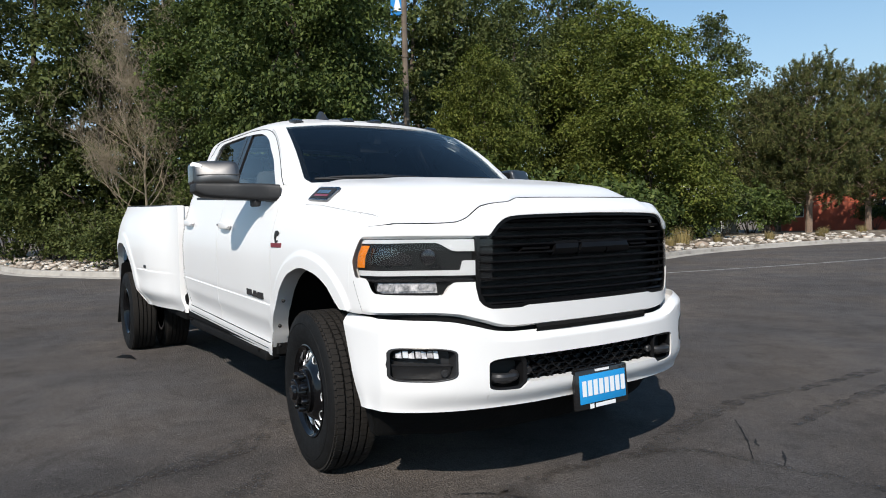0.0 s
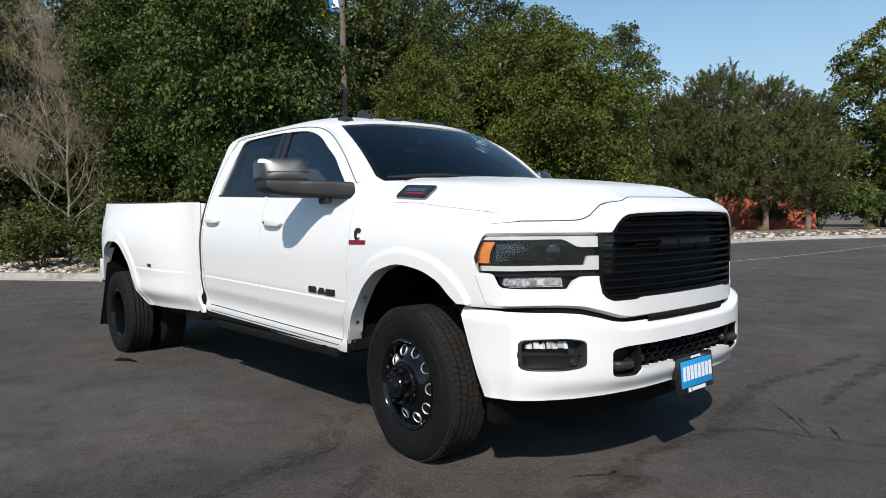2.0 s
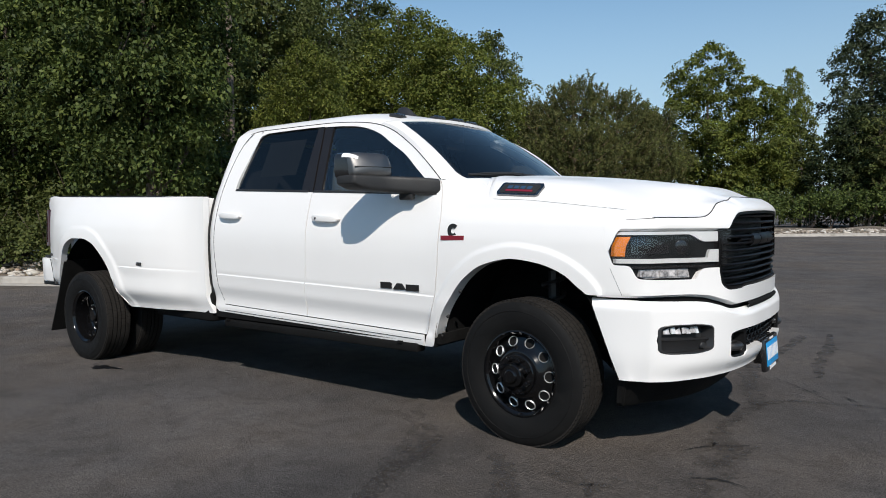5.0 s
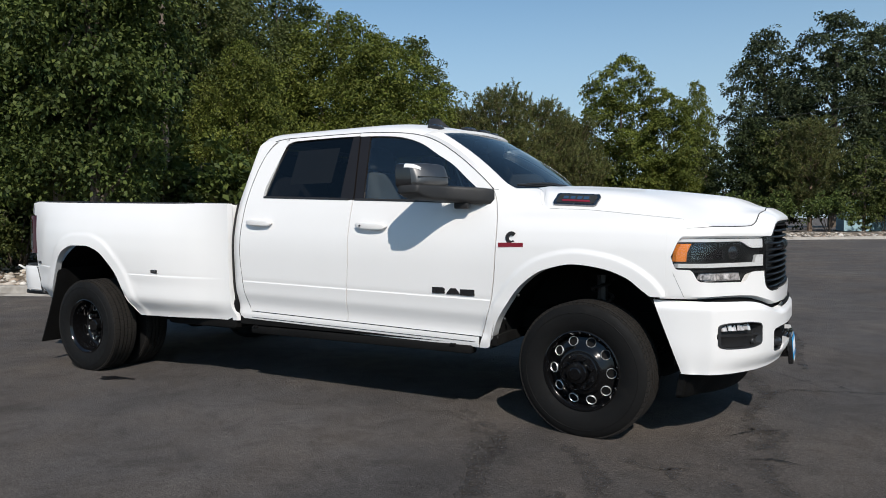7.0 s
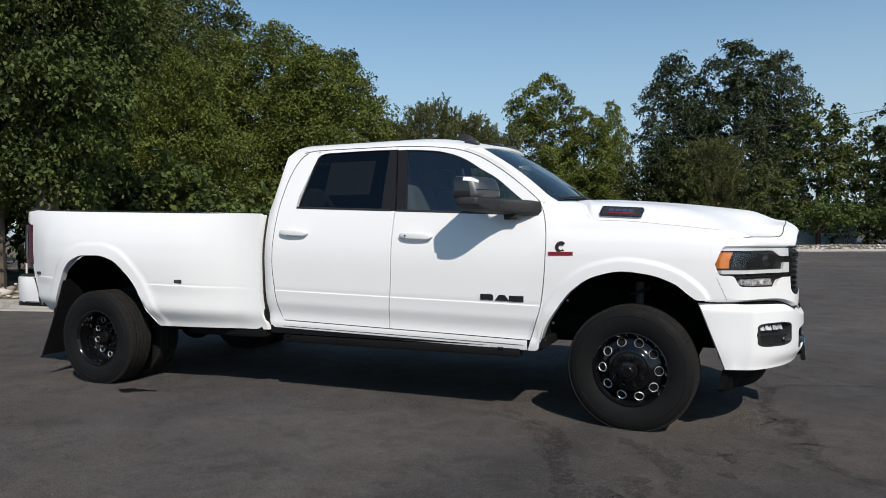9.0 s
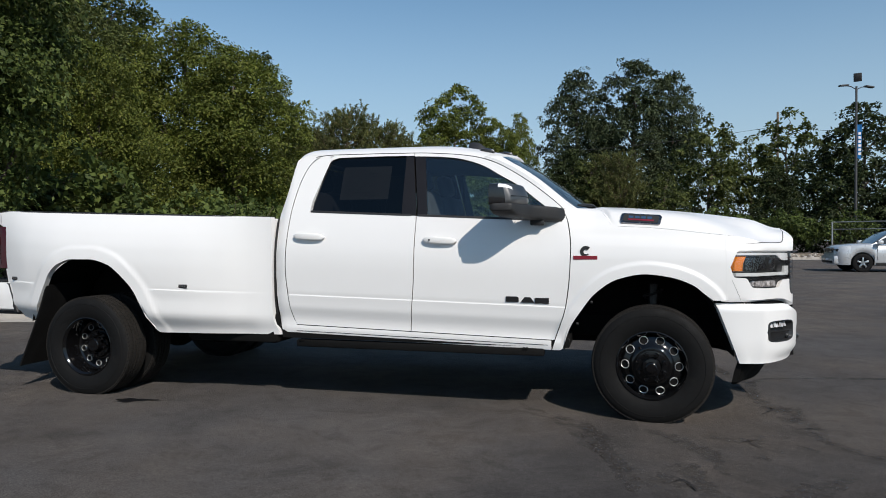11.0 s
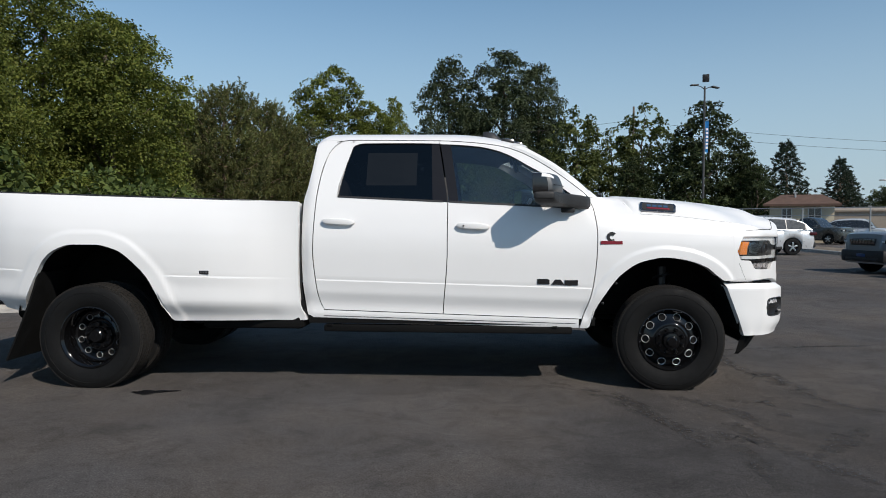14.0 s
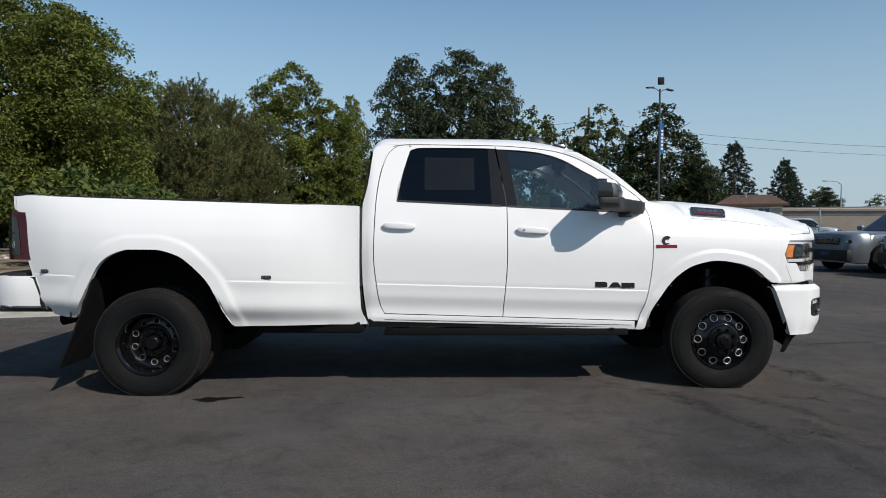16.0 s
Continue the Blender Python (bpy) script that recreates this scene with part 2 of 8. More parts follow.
nose_in = pchip([(.10, 0), (.30, .004), (.45, .014), (.52, .022), (.56, .030), (.62, .048), (.70, .080)])
bed_top_w = pchip([(-5.34, .965), (-5.1, .99), (-4.3, 1.0), (-3.2, .99), (-2.74, .972)])
bed_hip = pchip([(-5.36, .03), (-5.2, .07), (-4.9, .155), (-4.55, .20), (-4.2, .205), (-3.8, .185), (-3.45, .15), (-3.15, .085), (-2.95, .03), (-2.8, .005), (-2.7, 0)])
hip_plain = pchip([(.40, .64), (.49, .78), (.575, .885), (.62, .91), (.80, .95), (.95, .99), (1.08, .93), (1.2, .74), (1.3, .46), (1.37, .2), (1.415, .05), (1.44, -.12)])
hip_k = pchip([(.40, .64), (.49, .78), (.575, .885), (.60, .90), (.70, .905), (.7655, .962), (.7755, .968), (.783, .940), (.792, .950), (.95, .99), (1.08, .93), (1.2, .74), (1.3, .46), (1.37, .2), (1.415, .05), (1.44, -.12)])

ARCH_F = [(-.640, .40), (-.595, .46), (-.558, .58), (-.480, .715), (-.364, .862), (-.222, .952), (-.05, .986), (.105, .968), (.25, .917), (.352, .838), (.38, .795), (.43, .66), (.47, .50)]
ARCH_R = [(-4.86, .56), (-4.78, .70), (-4.70, .85), (-4.64, .95), (-4.54, 1.03), (-4.41, 1.068), (-4.24, 1.068), (-4.08, 1.03), (-3.94, .92), (-3.85, .81), (-3.78, .66), (-3.715, .50), (-3.70, .44)]


def rounded_line(line, step=7):
    fx, fz = (pchip([(i, p[k]) for i, p in enumerate(line)]) for k in (0, 1))
    return [(fx(i / step), fz(i / step)) for i in range((len(line) - 1) * step + 1)]


ARCH_F, ARCH_R = rounded_line(ARCH_F), rounded_line(ARCH_R)


def off_arch(x, z, line):
    if not (line[0][0] - .2 < x < line[-1][0] + .2) or z > 1.25:
        return 9.0
    best = 9.0
    for (ax, az), (bx, bz) in zip(line, line[1:]):
        dx, dz = bx - ax, bz - az
        t = min(max(((x - ax) * dx + (z - az) * dz) / (dx * dx + dz * dz), 0), 1)
        best = min(best, math.hypot(x - ax - t * dx, z - az - t * dz))
    return best


def lip(d, wide, proud):
    return proud * (1 - smooth(wide - 0.022, wide + 0.014, d)) 


def half_width(x, z):
    """How far the body's side stands out from its middle."""
    zz = z - rake(x)
    if x < -2.73:
        zb = z - rake(x) * 1.25
        d = off_arch(x, z, ARCH_R)
        return bed_top_w(x) + bed_hip(x) * lerp(hip_plain(zb), hip_k(zb), smooth(.10, .17, d)) - 0.02 * smooth(1.38, 1.45, zb) - (0.03 + .025 * smooth(-2.78, -3.05, x)) * smooth(.60, .455, zb) + lip(d, .10, .010)
    w = lerp(cab_w(zz), front_w(zz + 0.02), smooth(-.66, -.36, x))
    if x > -0.75:
        w += lip(off_arch(x, z, ARCH_F), .080, .012)
    return w - nose_in(x)


def panel(xl, xr, zb, zt, nu, strips, hole=None, ease=0.0, width=half_width, sink=0.0, lines=()):
    """A side panel between two edges x(z) and a bottom and top z(x), with an opening if one is given."""
    bm = bmesh.new()

    def at(u, v, lo, hi):
        x = lerp(xl(1.0), xr(1.0), u)
        for _ in range(22):
            z = lerp(lo(x), hi(x), v)
            x = lerp(x, lerp(xl(z), xr(z), u), 0.45)
        return (x, -width(x, z) + sink, z)
    bands = [(zb, zt, strips[0])] if hole is None else [(zb, hole[0], strips[0]), (hole[1], zt, strips[1])]
    if lines:
        cuts = [zb] + [(lambda x, c=c, k=k: max(c(x), zb(x) + .0015 * (k + 1))) for k, c in enumerate(lines)] + [bands[0][1]]
        bands = [(a, b, n) for a, b, n in zip(cuts, cuts[1:], strips[2])] + bands[1:]
    for lo, hi, nv in bands:
        sheet(bm, [[at(u, v, lo, hi) for u in spread(nu, ease)] for v in spread(nv)])
    weld(bm)
    bmesh.ops.recalc_face_normals(bm, faces=bm.faces)
    if sum(f.normal.y for f in bm.faces) > 0:
        bmesh.ops.reverse_faces(bm, faces=bm.faces)
    return bm


def both(name, bm, mat, parent=truck, label="", sharp=32):
    """Links a panel on the passenger side and its mirror image on the driver's."""
    other = mirrored(bm)
    p = parent if isinstance(parent, tuple) else (parent, parent)
    return part(name, bm, mat, p[0], label, sharp), part(name, other, mat, p[1], label, sharp)


# edges of the side panels; a sharp crease runs along doors and bed
CREASE = (lambda x: .7655 + rake(x), lambda x: .7755 + rake(x), lambda x: .790 + rake(x))
BED_CREASE = (lambda x: .7655 + rake(x) * 1.25, lambda x: .7755 + rake(x) * 1.25, lambda x: .790 + rake(x) * 1.25)
door_split = pchip([(.50, -1.692), (.55, -1.69), (1.02, -1.66), (1.39, -1.66), (1.60, -1.688), (1.86, -1.732), (1.9, -1.738)])
rear_edge = pchip([(.55, -2.575), (.585, -2.605), (.64, -2.63), (.77, -2.655), (1.02, -2.68), (1.39, -2.67), (1.62, -2.645), (1.75, -2.61), (1.82, -2.575), (1.865, -2.53), (1.9, -2.45)])
front_edge = pchip([(.44, -.672), (.52, -.648), (.77, -.57), (1.0, -.545), (1.16, -.54), (1.33, -.56), (1.40, -.585), (1.46, -.62)])
door_low = lambda x: lerp(.575, .522, (x + 2.6) / 1.94)
sill_low = lambda x: lerp(.487, .452, (x + 2.68) / 2.0)
door_top = pchip([(-2.62, 1.855), (-2.5, 1.878), (-2.4, 1.886), (-1.73, 1.881), (-1.5, 1.868), (-1.31, 1.846), (-1.2, 1.822), (-1.10, 1.786), (-.90, 1.672), (-.72, 1.54), (-.62, 1.455), (-.57, 1.40)])
belt = lambda x: lerp(1.430, 1.346, (x + 2.49) / 1.89)
rear_hole_top = pchip([(-2.5, 1.437), (-2.497, 1.50), (-2.487, 1.63), (-2.465, 1.755), (-2.44, 1.812), (-2.40, 1.846), (-2.33, 1.863), (-2.0, 1.865), (-1.6, 1.857)])
front_hole_top = pchip([(-1.76, 1.857), (-1.64, 1.853), (-1.43, 1.836), (-1.30, 1.808), (-1.18, 1.762), (-1.05, 1.685), (-.92, 1.61), (-.80, 1.515), (-.70, 1.435), (-.635, 1.375), (-.615, 1.353)])
rear_hole = (lambda x: belt(x), lambda x: max(rear_hole_top(x), belt(x)) if x > -2.5 else belt(x))
front_hole = (lambda x: belt(x), lambda x: max(front_hole_top(x), belt(x)) if x < -.615 else belt(x))
g = 0.0035
bm = panel(lambda z: rear_edge(z) + g, lambda z: door_split(z) - g, door_low, door_top, 60, (30, 5, (12, 1, 3, 22)), rear_hole, .3, lines=CREASE)
skirt(bm, (0, .03, 0))
rear_doors = both("rear_door", bm, PAINT)
bm = panel(lambda z: door_split(z) + g, lambda z: front_edge(z) - g, door_low, door_top, 60, (30, 5, (12, 1, 3, 22)), front_hole, .3, lines=CREASE)
skirt(bm, (0, .03, 0))
front_doors = both("front_door", bm, PAINT)
# sill under the doors, with its groove
bm = panel(lambda z: -2.685, lambda z: -.672, sill_low, lambda x: door_low(x) - .006, 40, (5,))
skirt(bm, (0, .05, 0))
both("sill", bm, PAINT)
bm = bmesh.new()
for k, rad in ((.965, .0030), (.45, .0022)):
    tube(bm, [(x, -half_width(x, lerp(sill_low(x), door_low(x), k)) - .0002, lerp(sill_low(x), door_low(x), k)) for x in [lerp(-2.60, -.69, i / 40) for i in range(41)]], rad, 6)
both("sill_gap", bm, BLACK_MATT)
# rear cab corner
roof_edge_early = pchip([(-2.78, 1.70), (-2.725, 1.797), (-2.705, 1.839), (-2.675, 1.869), (-2.62, 1.885), (-2.45, 1.890)])
cab_rear = pchip([(.44, -2.69), (.62, -2.745), (1.02, -2.772), (1.39, -2.772), (1.50, -2.748), (1.64, -2.724), (1.80, -2.705), (1.86, -2.695), (1.9, -2.685)])
bm = panel(cab_rear, lambda z: rear_edge(z) - g, lambda x: lerp(.47, .50, (x + 2.7) / .1), lambda x: roof_edge_early(x), 8, (40,), width=lambda x, z: half_width(max(x, -2.72), z) - .035 * smooth(-2.66, -2.79, x) ** 2)
skirt(bm, (.0, .05, 0))
both("cab_corner", bm, PAINT)
bm = panel(lambda z: -2.70, lambda z: -2.505, lambda x: 1.72, lambda x: min(roof_edge_early(x), 1.886) - .004, 10, (10,), sink=.010)
both("corner_rebate", bm, PAINT)
# front wing
wing_top = pchip([(-.70, 1.47), (-.60, 1.437), (-.5, 1.424), (-.35, 1.405), (-.315, 1.385), (-.262, 1.316), (0, 1.297), (.17, 1.279), (.41, 1.251), (.52, 1.238), (.60, 1.225), (.65, 1.211), (.69, 1.197)])
arch_z = pchip([(-.70, .452), (-.620, .452), (-.595, .46), (-.558, .58), (-.480, .715), (-.364, .862), (-.222, .952), (-.05, .986), (.105, .968), (.25, .917), (.352, .838), (.385, .818), (.6, .818)])
bm = panel(lambda z: front_edge(z) + g, lambda z: .453, arch_z, lambda x: wing_top(x) - .003, 130, (64,), ease=.5)
skirt(bm, (0, .09, 0))
wings = both("front_wing", bm, PAINT)
# bed side
bed_low = pchip([(-5.36, .665), (-5.1, .60), (-4.95, .565), (-4.865, .56), (-4.82, .63), (-4.78, .70), (-4.70, .85), (-4.64, .95), (-4.54, 1.03), (-4.41, 1.068), (-4.24, 1.068), (-4.08, 1.03), (-3.94, .92), (-3.85, .81), (-3.78, .66), (-3.725, .52), (-3.70, .497), (-3.5, .495), (-2.7, .492)])
bed_high = lambda x: lerp(1.468, 1.392, (x + 5.33) / 2.56)
bed_front = pchip([(.48, -2.722), (.62, -2.776), (.9, -2.788), (1.4, -2.788)])
bed_rear = pchip([(.56, -5.03), (.62, -5.05), (.72, -5.10), (.86, -5.16), (.9, -5.17), (.97, -5.195), (.985, -5.20), (1.335, -5.278), (1.345, -5.315), (1.47, -5.335)])
bm = panel(bed_rear, lambda z: bed_front(z), bed_low, lambda x: bed_high(x) - .012 * smooth(-5.2, -5.335, x), 150, (46, 0, (12, 1, 3, 34)), ease=.15, lines=BED_CREASE)
skirt(bm, (0, .05, 0))
bed_sides = both("bed_side", bm, PAINT)

# panes, the dark film on the middle pillar, the belt seal
def pane(x0, x1, lo, hi, sink, n=30):
    bm = bmesh.new()
    sheet(bm, [[(x, -half_width(x, z) + sink, z) for x in [lerp(x0, x1, u) for u in spread(n, .4)] for z in [lerp(lo(x), hi(x), v)]] for v in spread(8)])
    bmesh.ops.recalc_face_normals(bm, faces=bm.faces)
    if sum(f.normal.y for f in bm.faces) > 0:
        bmesh.ops.reverse_faces(bm, faces=bm.faces)
    return bm


for name, x0, x1, hole, mat, doors, label in (
        ("rear_window", -2.498, -1.735, rear_hole, GLASS_REAR, rear_doors, "dark tinted privacy glass"),
        ("front_window", -1.66, -.62, front_hole, GLASS_FRONT, front_doors, "lightly tinted glass")):
    for ob in both(name, pane(x0, x1, hole[0], hole[1], .014), mat, doors, label):
        ob.visible_shadow = False
film_l, film_r = pchip([(1.38, -1.775), (1.84, -1.795)]), pchip([(1.38, -1.575), (1.84, -1.645)])
split_l, split_r = (lambda z: door_split(z) - .006), (lambda z: door_split(z) + .006)
top_l = lambda x: 1.8565
for a, b, doors in ((film_l, split_l, rear_doors), (split_r, film_r, front_doors)):
    bm = panel(a, b, belt, top_l, 4, (10,), sink=.004)
    skirt(bm, (0, .03, 0))
    both("pillar_film", bm, PILLAR, doors, "satin black pillar film")
for x0, x1, doors in ((-2.505, -1.70, rear_doors), (-1.65, -.60, front_doors)):
    bm = bmesh.new()
    xs = [lerp(x0, x1, i / 20) for i in range(21)]
    sheet(bm, [[(x, -half_width(x, belt(x) + dz) + dy, belt(x) + dz) for x in xs] for dz, dy in ((-.004, .004), (-.002, -.003), (.011, -.003), (.014, .008))])
    bmesh.ops.recalc_face_normals(bm, faces=bm.faces)
    both("belt_seal", bm, BLACK_MATT, doors)
def rounded(v, e):
    return math.copysign(abs(v) ** e, v)


# door handles: a pull bar over a shallow cup
for cx, cz, doors in ((-2.487, 1.243, rear_doors), (-1.467, 1.213, front_doors)):
    bm = bmesh.new()
    y = -half_width(cx, cz)
    rows = []
    for u in spread(16):
        x = cx + (u - .5) * .25
        grow = math.sqrt(max(1 - (2 * u - 1) ** 6, 0.02))
        out = .046 * math.sin(math.pi * lerp(.03, .97, u)) ** .22
        rows.append([(x, y - out + .011 * (1 - rounded(math.cos(a), .5)), cz + .023 * grow * rounded(math.sin(a), .45) - .012 * (u - .5)) for a in [2 * math.pi * i / 16 for i in range(16)]])
    vs = sheet(bm, rows, close=True)
    bm.faces.new(vs[0][::-1]), bm.faces.new(vs[-1])
    both("door_handle", bm, PAINT, doors, "white pull handle")
    bm = bmesh.new()
    bmesh.ops.create_uvsphere(bm, u_segments=20, v_segments=10, radius=1, matrix=Matrix.Translation((cx + .01, y + .004, cz - .004)) @ Matrix.Diagonal((.105, .008, .03, 1)))
    both("handle_cup", bm, PAINT, doors)
    if cx > -2:
        bm = bmesh.new()
        bmesh.ops.create_cone(bm, segments=12, radius1=.006, radius2=.006, depth=.006, cap_ends=True, matrix=pose(cx - .07, y - .047, cz + .004, 90))
        both("lock", bm, BLACK_MATT, doors)

# ---- roof, pillars, windshield ----
roof_front = lambda s: -1.0 - .20 * abs(s) ** 2.2
roof_rear = lambda s: -2.735 + .03 * abs(s) ** 3
roof_edge = pchip([(-2.725, 1.80), (-2.705, 1.842), (-2.675, 1.872), (-2.62, 1.888), (-2.45, 1.893), (-1.73, 1.887), (-1.5, 1.874), (-1.31, 1.852), (-1.2, 1.828), (-1.0, 1.75)])
bm = bmesh.new()
rows = []
for u in spread(40, .5):
    row = []
    for k in range(41):
        s = -1 + 2 * k / 40
        x = lerp(roof_rear(s), roof_front(s), u)
        ye = cab_w(roof_edge(x) - .004 - rake(x)) - .03 * smooth(-2.64, -2.74, x)
        ze = roof_edge(x)
        zc = 1.985 - .15 * smooth(-2.58, -2.80, x) ** 1.6 - .105 * smooth(-1.75, -.86, x) ** 1.6
        row.append((x, ye * s, ze + (zc - ze) * (1 - abs(s) ** 2.6) ** .62))
    rows.append(row)
sheet(bm, rows)
weld(bm)
bmesh.ops.recalc_face_normals(bm, faces=bm.faces)
skirt(bm, (0, 0, -.02))
roof = part("roof", bm, PAINT, truck)
bm = bmesh.new()
sheet(bm, [[(x * .99 - .02, y * .97, z - .05) for x, y, z in r] for r in rows[2:-1]])
part("headliner", bm, SEAT, truck)
# dark seam between the door frames and the roof
bm = bmesh.new()
tube(bm, [(x, -half_width(x, door_top(x) + .003) - .0005, door_top(x) + .003) for x in [lerp(-2.545, -.60, i / 80) for i in range(81)]], .0028, 6)
both("door_seal", bm, BLACK_MATT)
bm = bmesh.new()
tube(bm, [(rear_edge(z) - .001, -half_width(rear_edge(z), z) + .001, z) for z in [lerp(.60, 1.872, i / 60) for i in range(61)]], .0015, 6)
both("door_seal", bm, BLACK_MATT)
# dark sheet standing in for the shade in the gap between cab and bed
bm = bmesh.new()
sheet(bm, [[(bed_front(z) + dx, -half_width(-2.72, z) + dy, z) for dx, dy in ((.014, .034), (.011, .018), (.006, .018), (.004, .045))] for z in [lerp(.50, 1.385, i / 40) for i in range(41)]])
both("bed_gap_shade", bm, BLACK_MATT, label="dark strip in place of shade between cab and bed")
# rear wall of the cab, with its window
bm = bmesh.new()
sheet(bm, [[(x, y * k, z) for y in [lerp(-1, 1, i / 20) for i in range(21)]] for x, z, k in ((-2.70, 1.80, .72), (-2.712, 1.70, .76), (-2.755, 1.42, .85), (-2.765, 1.0, .88), (-2.735, .5, .88))])
skirt(bm, (.03, 0, 0))
part("cab_back", bm, PAINT, truck)
bm = bmesh.new()
sheet(bm, [[(x, y, z) for y in [lerp(-.68, .68, i / 12) for i in range(13)]] for x, z in ((-2.722, 1.84), (-2.745, 1.66), (-2.775, 1.46))])
part("back_window", bm, GLASS_REAR, truck, "dark tinted privacy glass")
# windshield
def shield(s, v, grow=0.0):
    top = Vector((-1.015 - .045 * s * s, .655 * s, 1.878 - .042 * s * s))
    low = Vector((-.36 - .15 * s * s, .752 * s, 1.418 + .012 * s * s))
    p = top.lerp(low, v)
    bow = math.sin(math.pi * v) * .022
    return p + Vector((bow * .55, 0, bow * .85)) + Vector((.55, 0, .8)) * grow


bm = bmesh.new()
sheet(bm, [[shield(s, v) for s in [lerp(-1, 1, i / 24) for i in range(25)]] for v in spread(14)])
bmesh.ops.recalc_face_normals(bm, faces=bm.faces)
windshield = part("windshield", bm, GLASS_SHIELD, truck, "curved tinted windshield with black border")
windshield.visible_shadow = False
bm = bmesh.new()
for a, b in (((-1.0, 0), (1.0, .055)), ((-1.0, .93), (1.0, 1.0)), ((-1.0, 0), (-.955, 1.0)), ((.955, 0), (1.0, 1.0))):
    sheet(bm, [[shield(lerp(a[0], b[0], i / 20), lerp(a[1], b[1], j / 10), -.004) for i in range(21)] for j in range(11)])
part("black_border", bm, BLACK_GLOSS, windshield)
bm = bmesh.new()
box(bm, -.115, .115, -.012, .012, -.045, .045, .015, m=pose(-1.10, .0, 1.735, 0, 0, 90) @ pose(0, 0, 0, -20))
box(bm, -.06, .06, -.03, .03, -.05, .05, .015, m=pose(-1.09, 0, 1.80))
part("rear_view_mirror", bm, BLACK_MATT, windshield)
# A-pillars
bm = bmesh.new()
outer = [(x, half_width(x, max(door_top(x) + .004, wing_top(x) if x > -.64 else 0)), max(door_top(x) + .004, wing_top(x) if x > -.64 else 0)) for x in (-1.21, -1.12, -1.0, -.9, -.8, -.72, -.65, -.60, -.57)]
rows = []
for k, o in enumerate(outer):
    v = k / (len(outer) - 1)
    i = shield(1.0, min(v * 1.02, 1.0))
    o = Vector(o)
    mid = (o + i) / 2 + Vector((.012, .016, .014)) * math.sin(math.pi * min(v + .12, .9))
    rows.append([(p.x, -p.y, p.z) for p in (o, o.lerp(mid, .5) + Vector((.002, .008, .006)), mid, mid.lerp(i, .5) + Vector((.004, .003, .005)), i, i - Vector((.0, .012, .014)))])
sheet(bm, rows)
base = rows[-1]
bmesh.ops.recalc_face_normals(bm, faces=bm.faces)
if sum(f.normal.y for f in bm.faces) > 0:
    bmesh.ops.reverse_faces(bm, faces=bm.faces)
both("a_pillar", bm, PAINT)
# rounded foot of the pillar over the windshield's lower corner
bm = bmesh.new()
arc = [(1.01 - .15 + .15 * math.cos(a), 1.01 - .14 + .14 * math.sin(a)) for a in [math.pi / 2 * i / 14 for i in range(15)]]
sheet(bm, [[shield(-lerp(s, 1.01, k), lerp(v, 1.01, k), .0045 + .004 * k) for s, v in arc] for k in (0, .3, .65, .97)])
bmesh.ops.recalc_face_normals(bm, faces=bm.faces)
if sum(f.normal.z for f in bm.faces) < 0:
    bmesh.ops.reverse_faces(bm, faces=bm.faces)
skirt(bm, (-.004, 0, -.006))
both("pillar_foot", bm, PAINT)
bm = bmesh.new()
sheet(bm, [[(x - .10 * s * s, .64 * s, z) for s in [lerp(-1, 1, i / 16) for i in range(17)]] for x, z in ((-.22, 1.385), (-.30, 1.402), (-.35, 1.415), (-.40, 1.405))])
part("cowl", bm, BLACK_MATT, truck)
for y0, y1 in ((-.70, -.06), (.05, .69)):
    bm = bmesh.new()
    pts = [shield(lerp(y0, y1, t) / .75, .955 - .045 * t, .020) for t in spread(8)]
    tube(bm, pts, [.007, .011, .012, .013, .014, .013, .012, .011, .007], 6)
    tube(bm, [p + Vector((.006, 0, .009)) for p in pts[1:7]], [.004, .008, .010, .012, .011, .006], 6)
    tube(bm, [pts[4] + Vector((.01, 0, .012)), shield((y1 + .1) / .75, .99, .03), shield((y1 + .12) / .75, 1.02, .0)], [.008, .011, .016], 6)
    part("wiper", bm, BLACK_MATT, truck, "black windshield wiper")
# roof marker lamps and the fin aerial
def roof_z(x, y):
    ye = cab_w(door_top(x) - rake(x))
    s = min(abs(y) / ye, 1)
    ze = door_top(x) + .006
    zc = 1.985 - .105 * smooth(-1.75, -.86, x) ** 1.6
    return ze + (zc - ze) * (1 - s ** 2.6) ** .62


for x, y in ((-1.19, -.53), (-1.10, -.20), (-1.08, 0), (-1.10, .20), (-1.19, .53)):
    bm = bmesh.new()
    slope = math.degrees(math.atan2(roof_z(x + .05, y) - roof_z(x - .05, y), .1))
    at = pose(x, y, roof_z(x, y), 0, -slope, 0)
    box(bm, -.058, .05, -.034, .034, -.012, .016, .010, m=at)
    lamp = part("roof_marker_lamp", bm, SATIN, truck, "small smoked roof marker lamp")
    bm = bmesh.new()
    box(bm, -.03, .044, -.026, .026, .008, .025, .009, m=at)
    part("lens", bm, CHROME_DARK, lamp, "smoked lens")
bm = bmesh.new()
rows = []
for u in spread(12):
    h = .055 * smooth(0, .6, u) * (1 - .25 * smooth(.85, 1, u)) + .006
    w = .032 * (1 - .35 * abs(2 * u - 1) ** 2)
    x = -1.20 - .19 * u
    rows.append([(x, -.29 + w * (1 - v) ** .7 * sgn, roof_z(x, -.29) - .006 + h * v) for v, sgn in ((0, -1), (.4, -1), (.8, -1), (1, 0), (.8, 1), (.4, 1), (0, 1))])
vs = sheet(bm, rows)
bm.faces.new(vs[0]), bm.faces.new(vs[-1][::-1])
bmesh.ops.recalc_face_normals(bm, faces=bm.faces)
part("fin_aerial", bm, SATIN, truck, "dark shark fin aerial")

